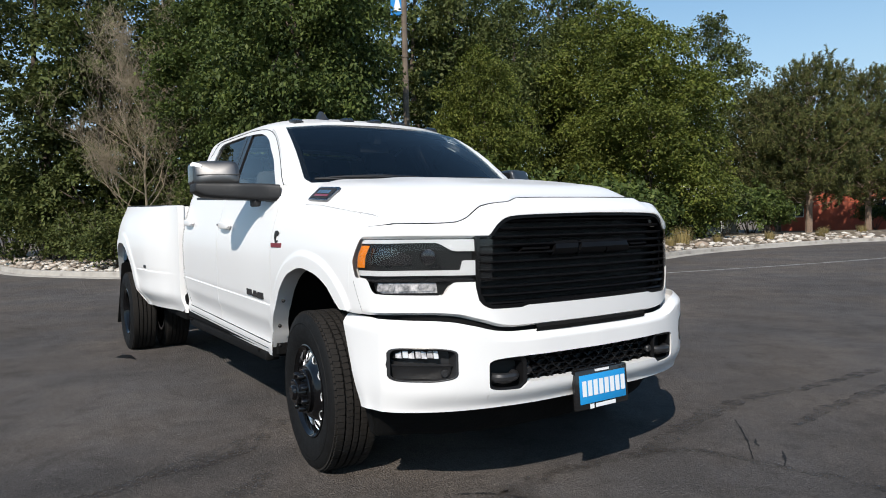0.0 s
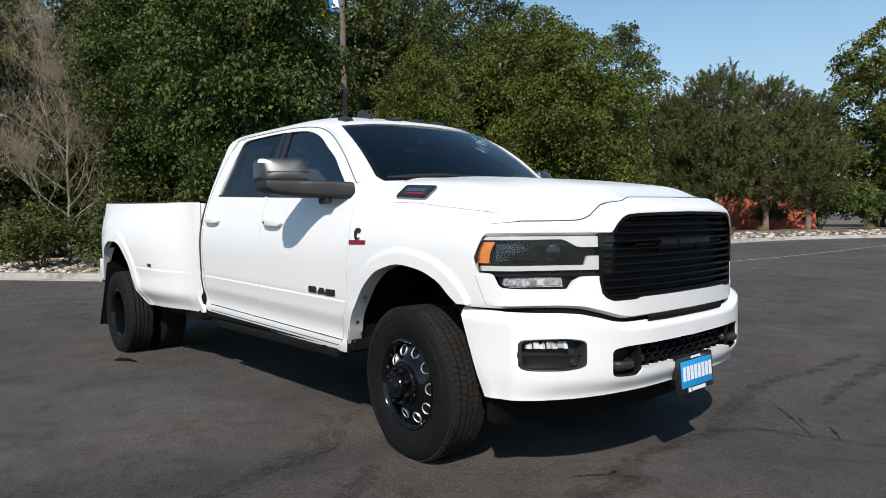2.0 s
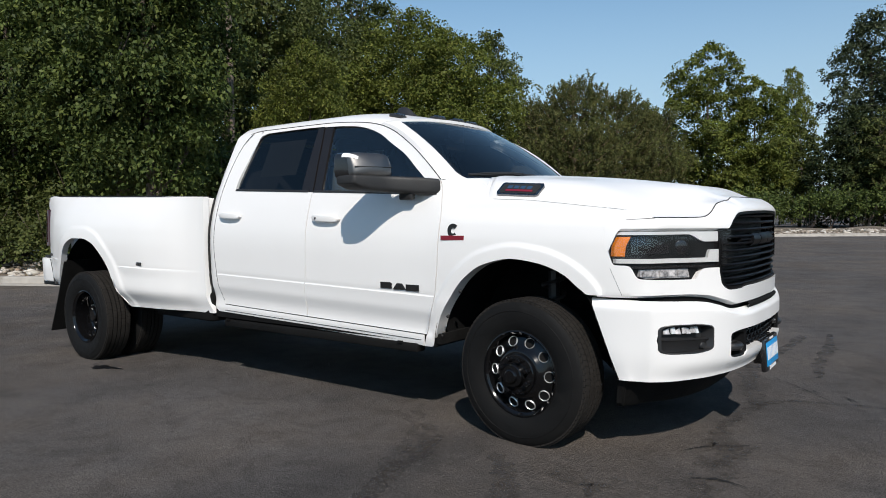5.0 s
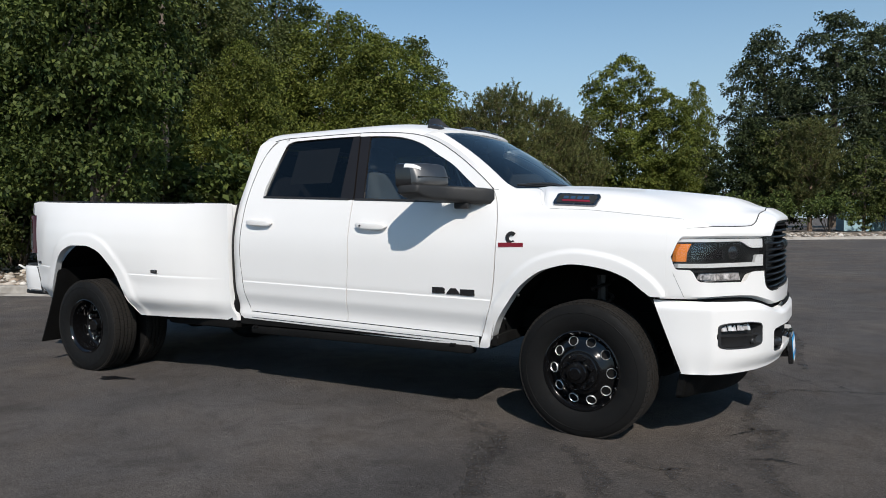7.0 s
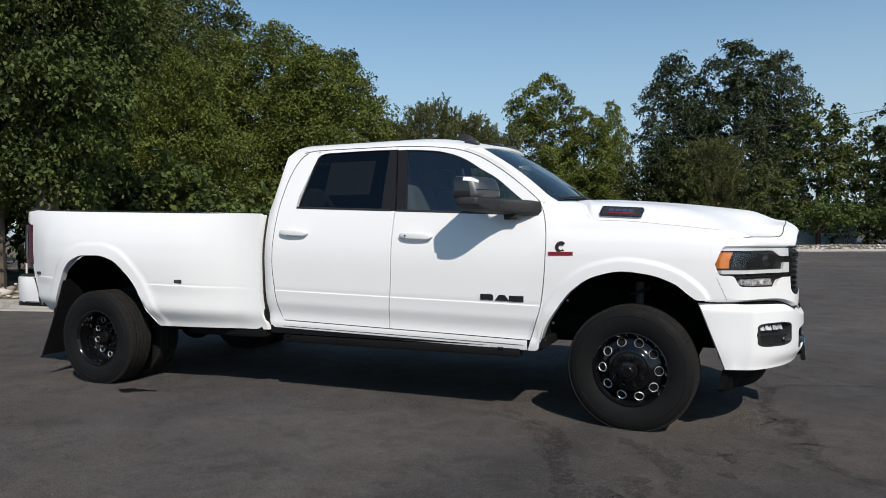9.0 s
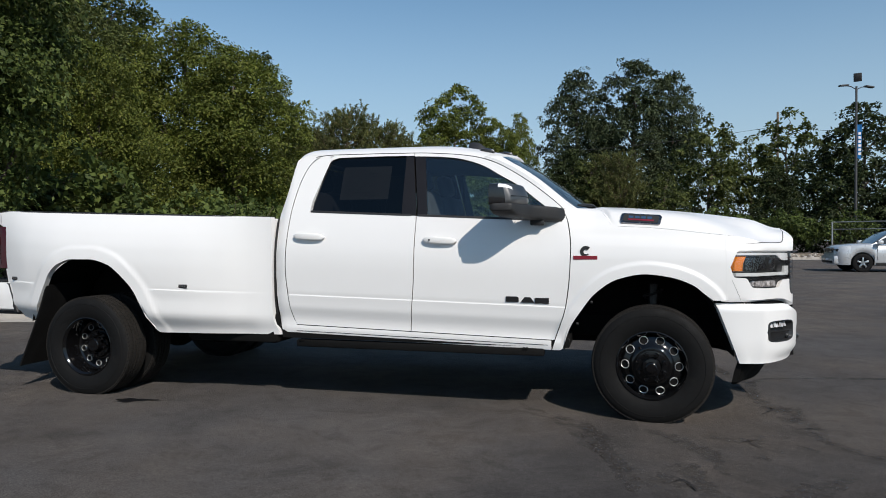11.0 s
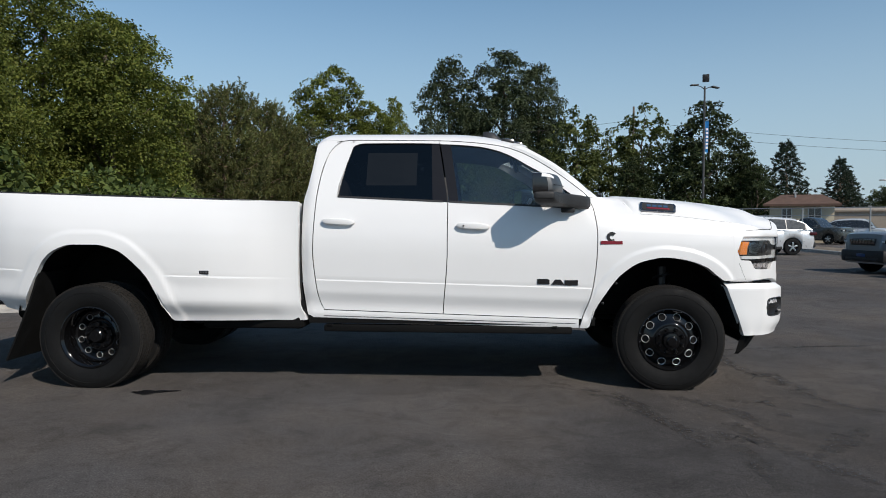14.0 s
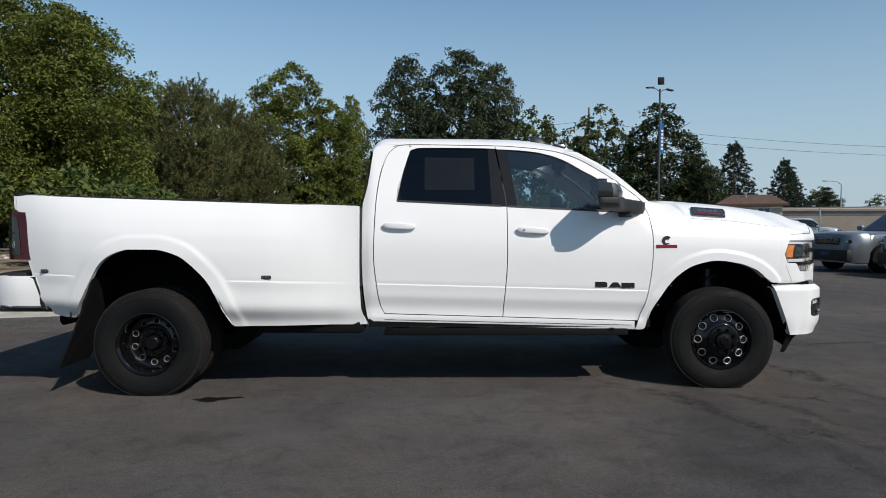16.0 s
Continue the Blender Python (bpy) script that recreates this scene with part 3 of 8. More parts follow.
# ---- hood ----
plan = pchip([(0, .995), (.15, .992), (.3, .982), (.45, .963), (.505, .950), (.55, .932), (.585, .910), (.671, .845), (.704, .816), (.80, .733), (.86, .677), (.913, .614), (.93, .575), (.940, .535), (.945, .508), (.949, .480), (.952, .455)])
plan_back = pchip([(x, a) for x, a in sorted((plan(.30 + .652 * i / 400), .30 + .652 * i / 400) for i in range(401))])
hood_mid = pchip([(-.4, 1.470), (-.2, 1.463), (0, 1.449), (.267, 1.425), (.525, 1.393), (.774, 1.355), (.85, 1.337), (.95, 1.308)])
hood_cross = pchip([(0, 1), (.25, 1.0), (.38, .98), (.46, .93), (.54, .885), (.65, .85), (.78, .79), (.87, .65), (.94, .36), (1, 0)])
nose_cross = pchip([(0, 1), (.3, 1.0), (.42, .97), (.52, .82), (.62, .50), (.70, .26), (.78, .12), (.9, .03), (1, 0)])
hood_rear = pchip([(0, -.345), (.7, -.40), (.84, -.385), (.92, -.33), (1, -.262)])
seam_z = pchip([(0, 1.298), (.36, 1.296), (.385, 1.290), (.41, 1.280), (.48, 1.274), (.542, 1.262), (.575, 1.240), (.61, 1.212), (.657, 1.196), (.72, 1.194), (.86, 1.196)])
setback = pchip([(0, .078), (.4, .068), (.54, .056), (.6, .035), (.66, .020), (.86, .006), (.90, 0)])
CORNER = .858


def front_point(y, z, out=0.0):
    """The nose's outer face; y is the place across before the face is fitted to the wing."""
    a = abs(y)
    x = plan(a)
    tip = smooth(.78, .93, a)
    lean = .03 * (1.0 - z) * (1 - tip) + .02 * math.sin((z - .8) * 6) * (1 - tip)
    side = lerp(a, half_width(x, z), smooth(.80, .935, a)) + out * .9 * smooth(.82, .93, a)
    return (x + lean * .6 + out * (1 - .75 * smooth(.82, .93, a)), math.copysign(side, y), z)


def hood_point(s, u, drop=0.0):
    a = abs(s)
    f = front_point(a * CORNER, seam_z(a * CORNER), -setback(a * CORNER) - .003)
    x = lerp(hood_rear(a), f[0], u)
    edge = wing_top(x) + .001
    y = lerp(a * (half_width(x, edge) - .004), f[1], smooth(.45, 1, u))
    k = lerp(hood_cross(a), nose_cross(a), smooth(.35, 1.0, u) ** 1.5)
    z = edge + (hood_mid(x) - edge) * k
    z = lerp(z, f[2] + .002, smooth(.80, 1, u) ** 1.8)
    z -= .010 * smooth(.06, 0, u)
    return (x, y * (1 if s >= 0 else -1), z - drop)


bm = bmesh.new()
ss = [lerp(-1, 1, t) for t in spread(100)]
sheet(bm, [[hood_point(s, u) for s in ss] for u in spread(60, .2)])
bmesh.ops.recalc_face_normals(bm, faces=bm.faces)
skirt(bm, (-.004, 0, -.025))
hood = part("hood", bm, PAINT, truck, "white hood with a raised middle")
# dark gap along the hood's front edge, a finer one along its sides
bm = bmesh.new()
tube(bm, [Vector(front_point(y, seam_z(abs(y)), -setback(abs(y)))) + Vector((0, 0, -.0005)) for y in [lerp(-CORNER, CORNER, i / 120) for i in range(121)]], .0028, 6)
part("hood_gap", bm, BLACK_MATT, hood, "dark gap along the hood edge")
bm = bmesh.new()
tube(bm, [Vector(hood_point(-1, i / 60)) + Vector((0, -.001, -.001)) for i in range(61)], .0005, 5)
both("hood_gap", bm, BLACK_MATT, hood)
# cowl corner between pillar foot, hood and wing
bm = bmesh.new()
rows = []
pillar_foot = [Vector(p) for p in base[:5]]
for u in spread(70):
    xo = lerp(pillar_foot[0].x, hood_rear(1.0), u)
    edge = Vector((xo, -half_width(xo, wing_top(xo)), wing_top(xo) - .001))
    row = []
    for w in spread(24):
        i = min(int(w * 4), 3)
        back = pillar_foot[i].lerp(pillar_foot[i + 1], w * 4 - i)
        ahead = Vector(hood_point(-(1 - .32 * w), 0)) + Vector((.006, 0, -.007))
        lift = edge - pillar_foot[0].lerp(Vector(hood_point(-1, 0)), u)
        row.append(back.lerp(ahead, u) + Vector((lift.x * (1 - w), lift.y * (1 - w) ** 1.2, lift.z * (1 - w) ** 4)))
    rows.append(row)
sheet(bm, rows)
bmesh.ops.recalc_face_normals(bm, faces=bm.faces)
if sum(f.normal.z for f in bm.faces) < 0:
    bmesh.ops.reverse_faces(bm, faces=bm.faces)
skirt(bm, (0, .006, -.012))
both("cowl_corner", bm, PAINT)

# ---- front: surround, grille, headlights ----
grille_top = pchip([(0, 1.228), (.35, 1.223), (.45, 1.217), (.485, 1.205), (.515, 1.180), (.548, 1.139), (.6, 1.12)])
grille_low = pchip([(0, .842), (.375, .842), (.41, .834), (.53, .834), (.562, .845), (.585, .870), (.598, .93), (.6, .94)])
lamp_low = pchip([(.482, 1.034), (.506, .973), (.515, .968), (.575, .965), (.59, .955), (.615, .910), (.63, .902), (.80, .894), (.82, .898), (.842, .943), (.852, .948), (.95, .949)])
lamp_top = pchip([(.482, 1.036), (.53, 1.137), (.54, 1.144), (.60, 1.144), (.95, 1.139)])


def open_low(a):
    return grille_low(a) if a < .598 else lamp_low(plan(a))


def open_top(a):
    return grille_top(a) if a < .548 else lamp_top(plan(a))


surround_low = pchip([(0, .760), (.42, .760), (.48, .765), (.58, .794), (.66, .816), (.75, .822), (.953, .822)])
ys = sorted(set([lerp(0, .5975, t) for t in spread(50)] + [.5985, .5475, .5485] + [plan_back(lerp(.898, .456, i / 60)) for i in range(61)] + [plan_back(x) for x in (.482, .4835, .507, .536, .54)]))


def split(a, low):
    if plan(a) < .482:
        return 1.035
    return open_low(a) if low else open_top(a)


def brow(a):
    return seam_z(a) if a < .86 else wing_top(plan(a)) - .001


both_sides = [-y for y in ys[::-1]] + ys[1:]
bm = bmesh.new()
sheet(bm, [[front_point(y, lerp(surround_low(abs(y)), split(abs(y), True), v)) for y in both_sides] for v in spread(8)])
sheet(bm, [[front_point(y, lerp(split(abs(y), False), brow(abs(y)), v), .005 * math.sin(math.pi * v) * (1 - smooth(.8, .9, abs(y))) - setback(abs(y)) * v ** 1.7) for y in both_sides] for v in spread(12)])
weld(bm)
bmesh.ops.recalc_face_normals(bm, faces=bm.faces)
if sum(f.normal.x for f in bm.faces) < 0:
    bmesh.ops.reverse_faces(bm, faces=bm.faces)
skirt(bm, (-.03, 0, -.012))
surround = part("grille_surround", bm, PAINT, truck, "white grille and headlight surround")
bm = bmesh.new()
tube(bm, [Vector(front_point(-lerp(CORNER, .936, i / 10), lerp(1.1955, 1.187, i / 10), .0)) for i in range(11)], [.0022 - .00012 * i for i in range(11)], 5)
both("wing_gap", bm, BLACK_MATT, surround)
bm = bmesh.new()
tube(bm, [Vector(front_point(-plan_back(lerp(.492, .548, t)), lerp(.952, .822, t), .0004)) for t in spread(12)], .0008, 5)
both("wing_gap", bm, BLACK_MATT, surround)
# backing behind the grille
bm = bmesh.new()
sheet(bm, [[front_point(y, lerp(open_low(min(abs(y), .597)) - .01, open_top(abs(y)) + .008, v), -.085) for y in [lerp(-.60, .60, i / 24) for i in range(25)]] for v in (0, .5, 1)])
grille = part("grille", bm, BLACK_MATT, truck, "black slatted grille")
# rim of the grille
bm = bmesh.new()
loop = [(a, open_top(abs(a))) for a in [lerp(-.592, .592, i / 70) for i in range(71)]] + [(a, grille_low(abs(a))) for a in [lerp(.592, -.592, i / 70) for i in range(71)]]
rows = []
for inset, out in ((-.004, -.03), (.0, -.006), (.014, -.006), (.020, -.04)):
    rows.append([front_point(y * (1 - inset / .58), 1.02 + (z - 1.02) * (1 - inset / .2), out) for y, z in loop])
sheet(bm, rows, close=True)
bmesh.ops.recalc_face_normals(bm, faces=bm.faces)
part("grille_rim", bm, GRILLE_BLACK, grille)
for k in range(11):
    z = .852 + k * .0345
    reach = next((a for a in [.585 - i * .005 for i in range(60)] if grille_low(a) + .004 < z < open_top(a) - .004), .3)
    bm = bmesh.new()
    yy = [lerp(-reach, reach, i / 30) for i in range(31)]
    sheet(bm, [[front_point(y, z + dz, o) for y in yy] for dz, o in ((.004, -.075), (.0075, -.040), (.0072, -.020), (.002, -.014), (-.005, -.020), (-.008, -.06))])
    bmesh.ops.recalc_face_normals(bm, faces=bm.faces)
    part("grille_slat", bm, GRILLE_BLACK, grille)
# emblem across the grille: plain raised blocks among the slats
for y0, y1, name in ((-.235, -.105, "emblem"), (-.085, .075, "emblem"), (.095, .245, "emblem"), (-.40, -.26, "emblem_wing"), (.27, .40, "emblem_wing")):
    bm = bmesh.new()
    lo, hi, o = (1.042, 1.106, -.012) if name == "emblem" else (1.062, 1.088, -.016)
    sheet(bm, [[front_point(y, z, oo) for y in [lerp(y0, y1, i / 5) + (.02 if y0 + y1 < 0 else -.02) * (z - lo) / (hi - lo) for i in range(6)]] for z, oo in ((lo, o - .014), (lo + .012, o - .002), (lerp(lo, hi, .5), o + .004), (hi - .012, o - .002), (hi, o - .014))])
    skirt(bm, (-.02, 0, 0))
    part(name, bm, GRILLE_BLACK, grille, "black raised emblem")

# headlights, laid out along x on the nose's face
def lamp_sheet(x0, x1, lo, hi, out, n=20, nv=4, deep=.02, slant=0.0, tilt=0.0):
    bm = bmesh.new()
    rows = []
    for v in spread(nv):
        row = []
        for u in spread(n):
            x = lerp(x0, x1, u)
            z = lerp(lo(x), hi(x), v)
            row.append(front_point(-plan_back(min(x + slant * v, .945)), z, out - tilt * v))
        rows.append(row)
    sheet(bm, rows)
    bmesh.ops.recalc_face_normals(bm, faces=bm.faces)
    if sum(f.normal.x - f.normal.y for f in bm.faces) < 0:
        bmesh.ops.reverse_faces(bm, faces=bm.faces)
    if deep:
        skirt(bm, (-deep, deep * .5, 0))
    return bm


K = lambda v: (lambda x: v)
lamps = both("headlight", lamp_sheet(.484, .944, lambda x: lamp_low(x) - .004, lambda x: lamp_top(x) + .004, -.030, 50, 12, 0), LAMP_DARK, truck, "dark headlight with amber corner")
both("light_bar", lamp_sheet(.522, .908, lambda x: 1.113 - .037 * smooth(.80, .86, x), lambda x: lamp_top(x) - .015, -.014, 40), SILVER, lamps, "frosted white light bar")
both("light_bar", lamp_sheet(.520, .905, K(.976), lambda x: .998 + .040 * smooth(.868, .874, x), -.012, 60), SILVER, lamps, "frosted white light bar")
both("amber_corner", lamp_sheet(.508, .560, K(1.010), K(1.056), -.012, 8, slant=.004), AMBER, lamps, "orange side reflector")
both("amber_corner", lamp_sheet(.512, .564, K(1.057), K(1.104), -.012, 8, slant=.020), AMBER, lamps, "orange side reflector")
both("lamp_divider", lamp_sheet(.54, .90, K(.952), K(.962), -.008, 30), BLACK_GLOSS, lamps)
for x, w in ((.655, .042), (.785, .036)):
    bm = bmesh.new()
    p = Vector(front_point(-plan_back(x), 1.054, -.027))
    bmesh.ops.create_uvsphere(bm, u_segments=24, v_segments=12, radius=1, matrix=Matrix.Translation(p) @ pose(0, 0, 0, 0, 0, -48) @ Matrix.Diagonal((.006, w, .034, 1)))
    both("lens", bm, LAMP_LENS, lamps, "dark projector lens")
both("reflector", lamp_sheet(.586, .74, lambda x: 1.020, lambda x: 1.094 - .03 * smooth(.68, .74, x), -.0245, 16, 4, 0), LAMP_LENS, lamps, "chrome lamp reflector")
both("lower_lamp", lamp_sheet(.628, .806, lambda x: .904 + .010 * smooth(.65, .63, x), K(.946), -.014, 16, tilt=.010), CRYSTAL, lamps, "clear lower lamp with chrome reflector")
for x0, x1 in ((.640, .688), (.700, .748), (.760, .792)):
    both("lower_reflector", lamp_sheet(x0, x1, lambda x: .912, lambda x: .940, -.007, 6, deep=.008, slant=.006, tilt=.005), CRYSTAL, lamps, "chrome reflector cup")
for ob in both("lamp_cover", lamp_sheet(.486, .940, lambda x: lamp_low(x) + .001, lambda x: lamp_top(x) - .001, -.004, 50, 12, 0), GLASS_CLEAR, lamps, "clear outer lamp cover"):
    ob.visible_shadow = False

# ---- front bumper ----
bump_plan = pchip([(0, 1.02), (.3, 1.008), (.5, .975), (.65, .925), (.75, .872), (.84, .80), (.90, .73), (.945, .65), (.968, .56), (.975, .47), (.978, .40)])

def bump_at(t):
    """Along the bumper: t from 0 in the middle to 1 at the wheel arch."""
    if t < .82:
        a = t / .82 * .93
        return a, bump_plan(a)
    k = (t - .82) / .18
    return .93 + .030 * math.sin(k * math.pi / 2), lerp(bump_plan(.93), .445, k)


bump_top = pchip([(0, .731), (.38, .731), (.44, .737), (.54, .766), (.62, .786), (.70, .793), (1, .800)])
bump_low = pchip([(0, .422), (.45, .420), (.6, .417), (.75, .414), (.88, .412), (1, .412)])


def bump_point(t, z, side, out=0.0):
    a, x = bump_at(t)
    k = (z - bump_low(t)) / (bump_top(t) - bump_low(t))
    bulge = -.045 * smooth(.9, 1.03, k) - .036 * (1 - .75 * smooth(.68, .85, t)) * smooth(.28, 0, k) ** 1.5 + .006 * smooth(.1, .4, k)
    x += (bulge + out) * (1 - .85 * smooth(.80, .95, t))
    a += (bulge + out) * .9 * smooth(.72, .92, t)
    x += smooth(.84, 1, t) * (.393 + .38 * (.80 - z) - .445)
    return (x, a * side, z)


def superellipse(t, t0, t1, n=5.0):
    u = abs(2 * (t - t0) / (t1 - t0) - 1)
    return (1 - min(u, 1) ** n) ** (1 / n)


def bump_hole(t, which):
    mid = .56
    if t <= .505:
        h = superellipse(t, -.505, .505, 9)
        c, half = .565 + .004 * t, (.067 if which > 0 else .046 + .028 * smooth(.345, .385, t))
        return c + half * h * which
    if .613 < t < .805:
        h = superellipse(t, .613, .805, 6)
        c, half = .618, .068 - .008 * smooth(.70, .62, t)
        return c + half * h * which
    return lerp(.56, .615, smooth(.5, .60, t))


ts = sorted(set(spread(110) + [.5045, .505, .6131, .6135, .615, .618, .8049, .8045, .803, .80, .49, .5, .502]))
ts2 = [(-1, t) for t in ts[::-1]] + [(1, t) for t in ts[1:]]
bm = bmesh.new()
sheet(bm, [[bump_point(t, lerp(bump_low(t), bump_hole(t, -1), v), s) for s, t in ts2] for v in spread(12, .3)])
sheet(bm, [[bump_point(t, lerp(bump_hole(t, 1), bump_top(t), v), s) for s, t in ts2] for v in spread(14, .5)])
sheet(bm, [[bump_point(t, bump_top(t) + dz, s, o) for s, t in ts2] for dz, o in ((0, 0), (.001, -.008), (-.012, -.028), (-.03, -.05))])
weld(bm)
bmesh.ops.recalc_face_normals(bm, faces=bm.faces)
if sum(f.normal.x for f in bm.faces) < 0:
    bmesh.ops.reverse_faces(bm, faces=bm.faces)
skirt(bm, (-.06, 0, 0))
for v in bm.verts:
    # the ends turn in behind the corner
    end = .380 + .38 * (.80 - v.co.z)
    if v.co.x < end:
        v.co.x = end + .004
        v.co.y *= .95
bumper = part("front_bumper", bm, PAINT, truck, "white painted steel front bumper")
# dark sheet for the shade in the gap under the surround, then a black strip
bm = bmesh.new()
sheet(bm, [[(plan(abs(y)) - .03 if abs(y) < .9 else plan(abs(y)) - .02, y, z) for y in [lerp(-.90, .90, i / 50) for i in range(51)]] for z in (.70, .83)])
part("bumper_gap_shade", bm, DARK, bumper)
bm = bmesh.new()
sheet(bm, [[(plan(abs(y)) + o, y, z) for y in [lerp(-.34, .34, i / 20) for i in range(21)]] for z, o in ((.726, .006), (.734, .012), (.745, .014), (.757, .004))])
part("black_strip", bm, DARK, bumper)
# lower intake: backing, honeycomb, end pieces, tow hooks, sensors
bm = bmesh.new()
sheet(bm, [[bump_point(abs(t), z, 1 if t > 0 else -1, -.075) for t in [lerp(-.51, .51, i / 30) for i in range(31)]] for z in (.48, .56, .64)])
intake = part("lower_intake", bm, BLACK_MATT, bumper, "black honeycomb lower intake")
bm = bmesh.new()
for row in range(4):
    for col in range(11):
        y, z = -.36 + col * .072 + (row % 2) * .036, .528 + row * .029
        if abs(y) > .375:
            continue
        c = Vector(bump_point(abs(y) / .93 * .82, z, 1 if y >= 0 else -1, -.045))
        ring = [[(c.x + dx, c.y + r * 1.95 * math.cos(k * math.pi / 3), c.z + r * .84 * math.sin(k * math.pi / 3)) for k in range(6)] for r, dx in ((.0215, -.02), (.0215, .0), (.0160, .003), (.0150, -.02))]
        sheet(bm, ring, close=True)
tagged(part("honeycomb", bm, GRILLE_BLACK, intake, sharp=20), kind="stuff")
for s in (-1, 1):
    bm = bmesh.new()
    loop = [(.428 + .079 * rounded(math.cos(a), .35), .5615 + .0705 * rounded(math.sin(a), .35)) for a in [2 * math.pi * i / 40 for i in range(40)]]
    sheet(bm, [[bump_point(.428 + (t - .428) * k, .5615 + (z - .5615) * k, s, o) for t, z in loop] for k, o in ((1, -.03), (.99, -.012), (.93, -.008), (.80, -.014), (.74, -.06))], close=True)
    bmesh.ops.recalc_face_normals(bm, faces=bm.faces)
    part("end_bezel", bm, EMBLEM_BLACK, intake)
    bm = bmesh.new()
    c = Vector(bump_point(.428, .548, s, -.022))
    pts = [c + Vector((.045 * math.sin(k) - .03, .055 * math.cos(k) * 1, 0)) for k in [math.pi * i / 10 for i in range(11)]]
    tube(bm, pts, .020, 10)
    part("tow_hook", bm, SATIN, bumper, "black tow hook")
    bm = bmesh.new()
    p = Vector(bump_point(.335, .565, s, -.028))
    lathe(bm, [(.0, -.008), (.012, -.008), (.014, -.003), (.017, 0), (.019, .02)], 16, Matrix.Translation(p) @ pose(0, 0, 0, 0, 0, 90))
    part("parking_sensor", bm, SATIN, intake)
    # fog lamp pocket
    bm = bmesh.new()
    sheet(bm, [[bump_point(t, z, s, -.052) for t in [lerp(.595, .83, i / 14) for i in range(15)]] for z in (.525, .62, .715)])
    pocket = part("fog_lamp_pocket", bm, SATIN, bumper, "dark fog lamp pocket")
    bm = bmesh.new()
    edge = [.6145 + .189 * i / 40 for i in range(41)]
    loop = [(t, bump_hole(t, 1)) for t in edge] + [(t, bump_hole(t, -1)) for t in edge[::-1]]
    rows = []
    for shrink, o in ((1.035, .0015), (.985, .004), (.955, .003), (.95, -.058)):
        rows.append([bump_point(.709 + (t - .709) * shrink, .618 + (z - .618) * shrink, s, o) for t, z in loop])
    sheet(bm, rows, close=True)
    part("pocket_bezel", bm, SATIN, pocket)
    bm = bmesh.new()
    sheet(bm, [[bump_point(t, z, s, o) for t in [lerp(.625, .795, i / 14) for i in range(15)]] for z, o in ((.555, -.035), (.60, -.022), (.613, -.008), (.616, -.03))])
    part("pocket_shelf", bm, SATIN, pocket)
    bm = bmesh.new()
    sheet(bm, [[bump_point(t, z, s, o) for t in [lerp(.660, .788, i / 14) for i in range(15)]] for z, o in ((.636, -.040), (.640, -.026), (.676, -.026), (.680, -.040))])
    skirt(bm, (-.012, 0, 0))
    part("fog_lamp", bm, LAMP_DARK, pocket, "clear fog lamp with chrome cells")
    # faceted cells, each tipped its own way
    for k in range(7):
        t = .664 + k * .0172
        up, turn = (.009, .004, .010, .002, .008, .004, .009)[k], (.004, -.005, .002, .006, -.004, .005, -.003)[k]
        bm = bmesh.new()
        sheet(bm, [[bump_point(t + dt, z, s, -.018 - up * v + turn * dt / .014) for dt in (0, .014)] for v, z in ((0, .6425 + .002 * (k % 2)), (1, .674))])
        skirt(bm, (-.006, 0, 0))
        part("lamp_cell", bm, SILVER if k in (0, 5) else CRYSTAL, pocket, "chrome lamp facet")
    bm = bmesh.new()
    p = Vector(bump_point(.645, .578, s, -.02))
    lathe(bm, [(.0, -.008), (.012, -.008), (.014, -.003), (.017, 0), (.019, .03)], 16, Matrix.Translation(p) @ pose(0, 0, 0, 0, 0, 60 if s < 0 else 120))
    part("parking_sensor", bm, SATIN, pocket)
# air dam
bm = bmesh.new()
sheet(bm, [[(lambda p: (p[0] + dx * (1 - .72 * smooth(.7, .95, t)), p[1] * (1 - .02 * k), z))(bump_point(t, bump_low(t) + .002, s)) for s, t in ts2 if t < .97] for k, (z, dx) in enumerate(((.46, -.06), (.41, -.10), (.36, -.145), (.28, -.19), (.262, -.205)))])
skirt(bm, (-.02, 0, 0))
part("air_dam", bm, DARK, bumper, "black plastic air dam")
# plate with its frame
plate_m = Matrix.Translation((1.024, 0, .446)) @ pose(0, 0, 0, 0, -4)
bm = bmesh.new()
box(bm, -.014, .014, -.163, .163, -.088, .088, .008, m=plate_m)
box(bm, -.06, -.01, -.12, .12, -.05, .09, .006, m=plate_m)
plate = part("plate_frame", bm, BLACK_GLOSS, bumper, "black plate frame")
bm = bmesh.new()
box(bm, .0145, .0165, -.143, .143, -.060, .066, .002, m=plate_m)
part("plate", bm, PLATE_BLUE, plate, "bright blue dealer plate")
bm = bmesh.new()
for k in range(8):
    y = -.128 + k * .0345
    box(bm, .0168, .0176, y, y + .025, -.028, .040, m=plate_m)
box(bm, .0146, .0154, -.05, .075, -.083, -.066, m=plate_m)
box(bm, .0146, .0154, -.085, -.06, -.085, -.064, m=plate_m)
box(bm, .0146, .0154, -.045, .045, .074, .084, m=plate_m)
part("plate_print", bm, WHITE_PRINT, plate, "white print bars")

# ---- badges ----
def on_side(x, z, out=0.0):
    return Vector((x, -half_width(x, z) - out, z))


SIDE = Matrix(((1, 0, 0, 0), (0, 0, -1, 0), (0, 1, 0, 0), (0, 0, 0, 1)))
def side_at(x, z, out=0.0):
    return Matrix.Translation(on_side(x, z, out)) @ SIDE


